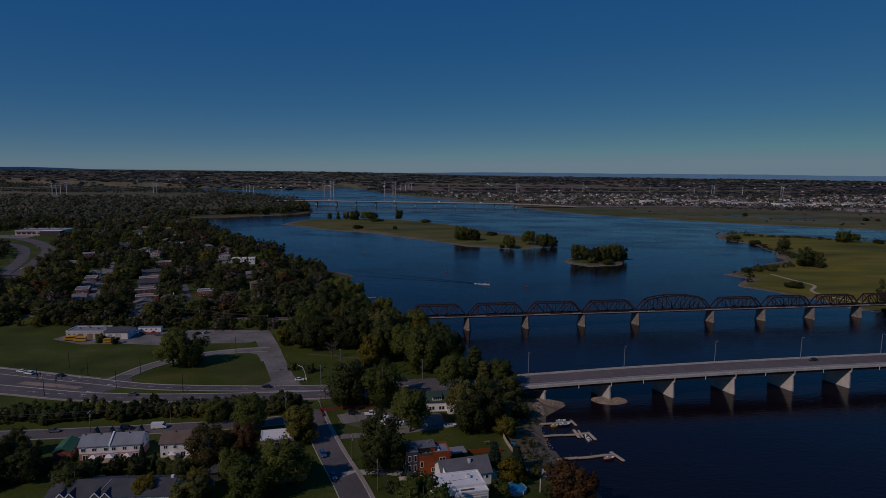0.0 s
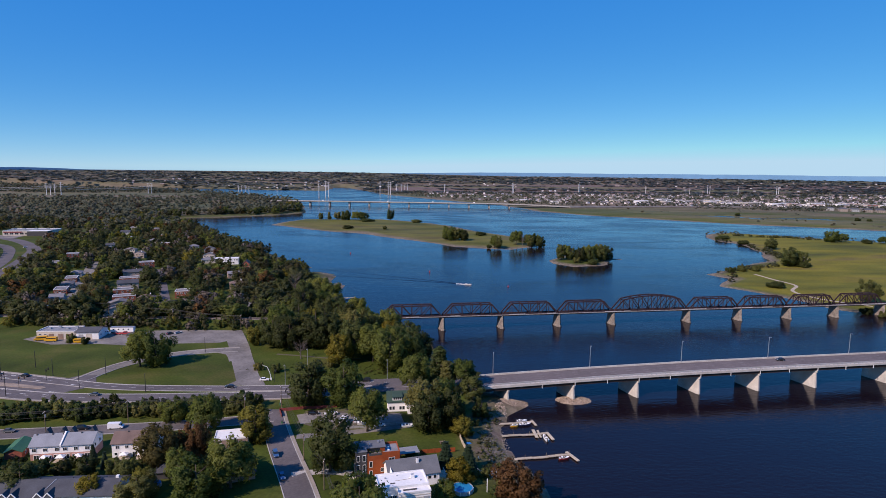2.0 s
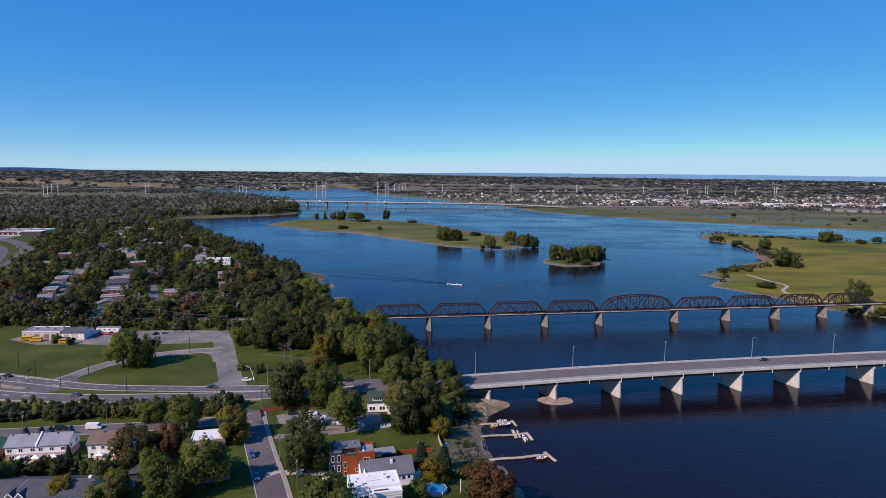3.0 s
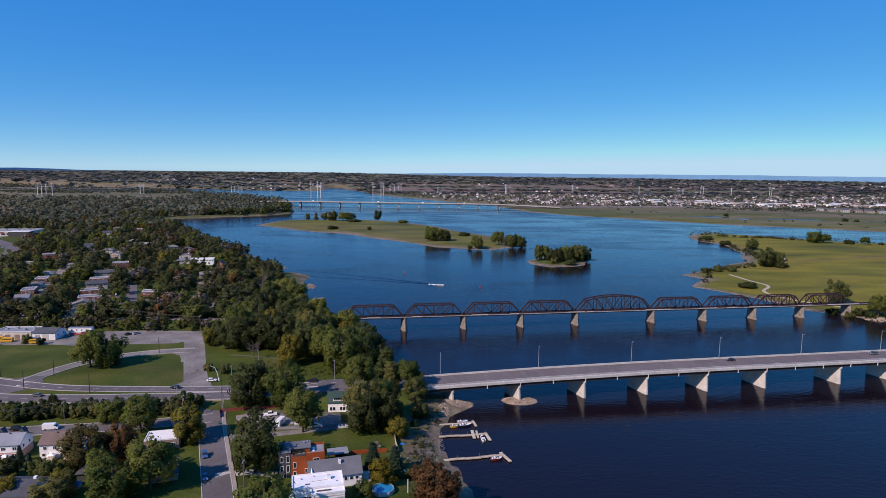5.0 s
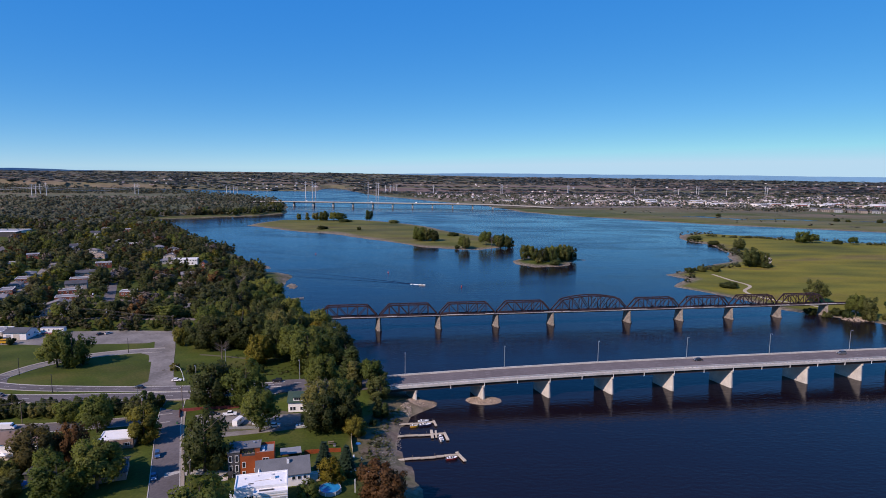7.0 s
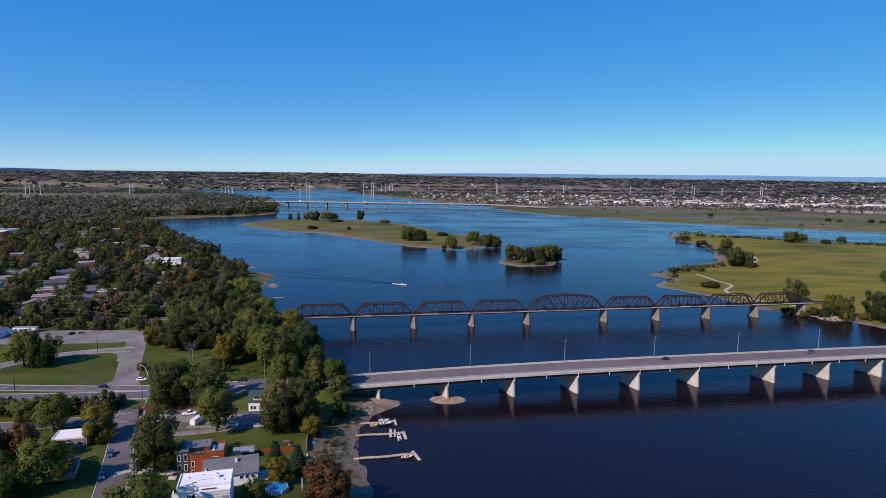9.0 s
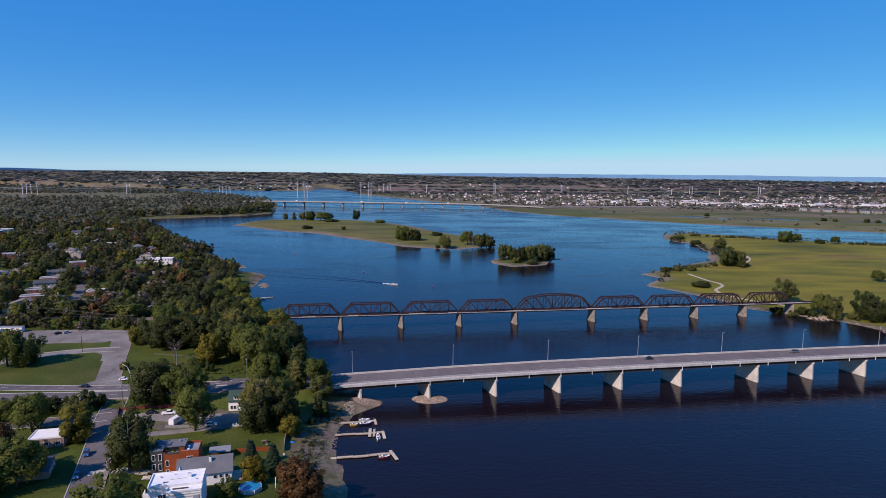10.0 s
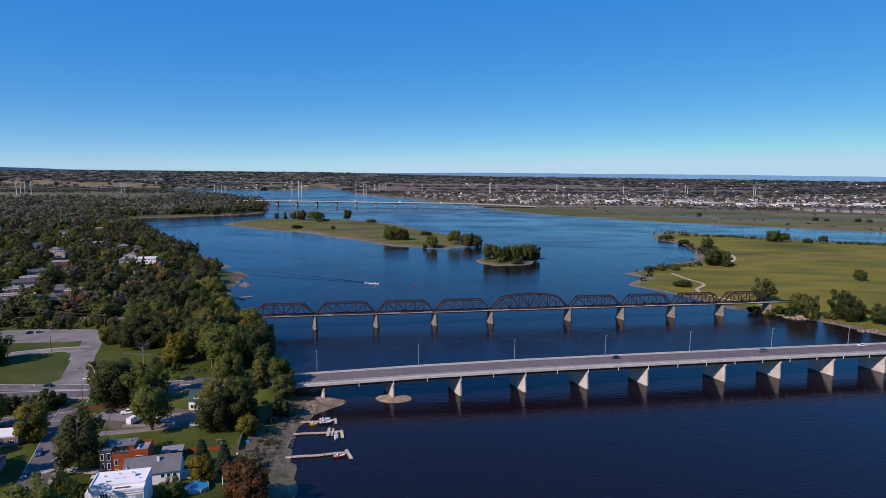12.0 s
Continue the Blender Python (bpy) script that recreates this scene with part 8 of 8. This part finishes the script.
for i in range(26):
    x, y = 1085 + 26 * (i // 2) + 9 * (i % 2), 1720 - 13 * (i // 2) - 44 * (i % 2)
    t = thing("apartment_block", "tan apartment block with grey roof and rows of windows", "apartment block", "apartment blocks", m=pose(x, y, flat_z(x, y), 0, 0, -24 + 6 * (i % 3 - 1)))
    part("wall", Build().box((0, 0, 3.4), (19, 11, 7.4)), M["condo"] if i % 3 else M["siding_grey"], t)
    part("roof", Build().add([(-9.9, -5.9, 7.0), (9.9, -5.9, 7.0), (9.9, 5.9, 7.0), (-9.9, 5.9, 7.0), (-5.5, 0, 10.2), (5.5, 0, 10.2)], [(0, 1, 5, 4), (1, 2, 5), (2, 3, 4, 5), (3, 0, 4), (3, 2, 1, 0)]), M["roof_slate"], t)
    for fl in (1.7, 4.7):
        for k in range(4):
            part("window", condo_pane, None, t).location = (-7.2 + 4.8 * k, -5.53, fl)
fence_rd = thing("motorway", "grey motorway embankment across the far flats", "road", kind="structure")
part("carriageway", ribbon(Build(), smooth_line([(330, 1708), (520, 1760), (760, 1800), (1100, 1790), (1700, 1700)], 60), 12, -12, 3.5, 3.0), M["asphalt_old"], fence_rd)

# low hills beyond the plain, their blue is aerial haze painted on
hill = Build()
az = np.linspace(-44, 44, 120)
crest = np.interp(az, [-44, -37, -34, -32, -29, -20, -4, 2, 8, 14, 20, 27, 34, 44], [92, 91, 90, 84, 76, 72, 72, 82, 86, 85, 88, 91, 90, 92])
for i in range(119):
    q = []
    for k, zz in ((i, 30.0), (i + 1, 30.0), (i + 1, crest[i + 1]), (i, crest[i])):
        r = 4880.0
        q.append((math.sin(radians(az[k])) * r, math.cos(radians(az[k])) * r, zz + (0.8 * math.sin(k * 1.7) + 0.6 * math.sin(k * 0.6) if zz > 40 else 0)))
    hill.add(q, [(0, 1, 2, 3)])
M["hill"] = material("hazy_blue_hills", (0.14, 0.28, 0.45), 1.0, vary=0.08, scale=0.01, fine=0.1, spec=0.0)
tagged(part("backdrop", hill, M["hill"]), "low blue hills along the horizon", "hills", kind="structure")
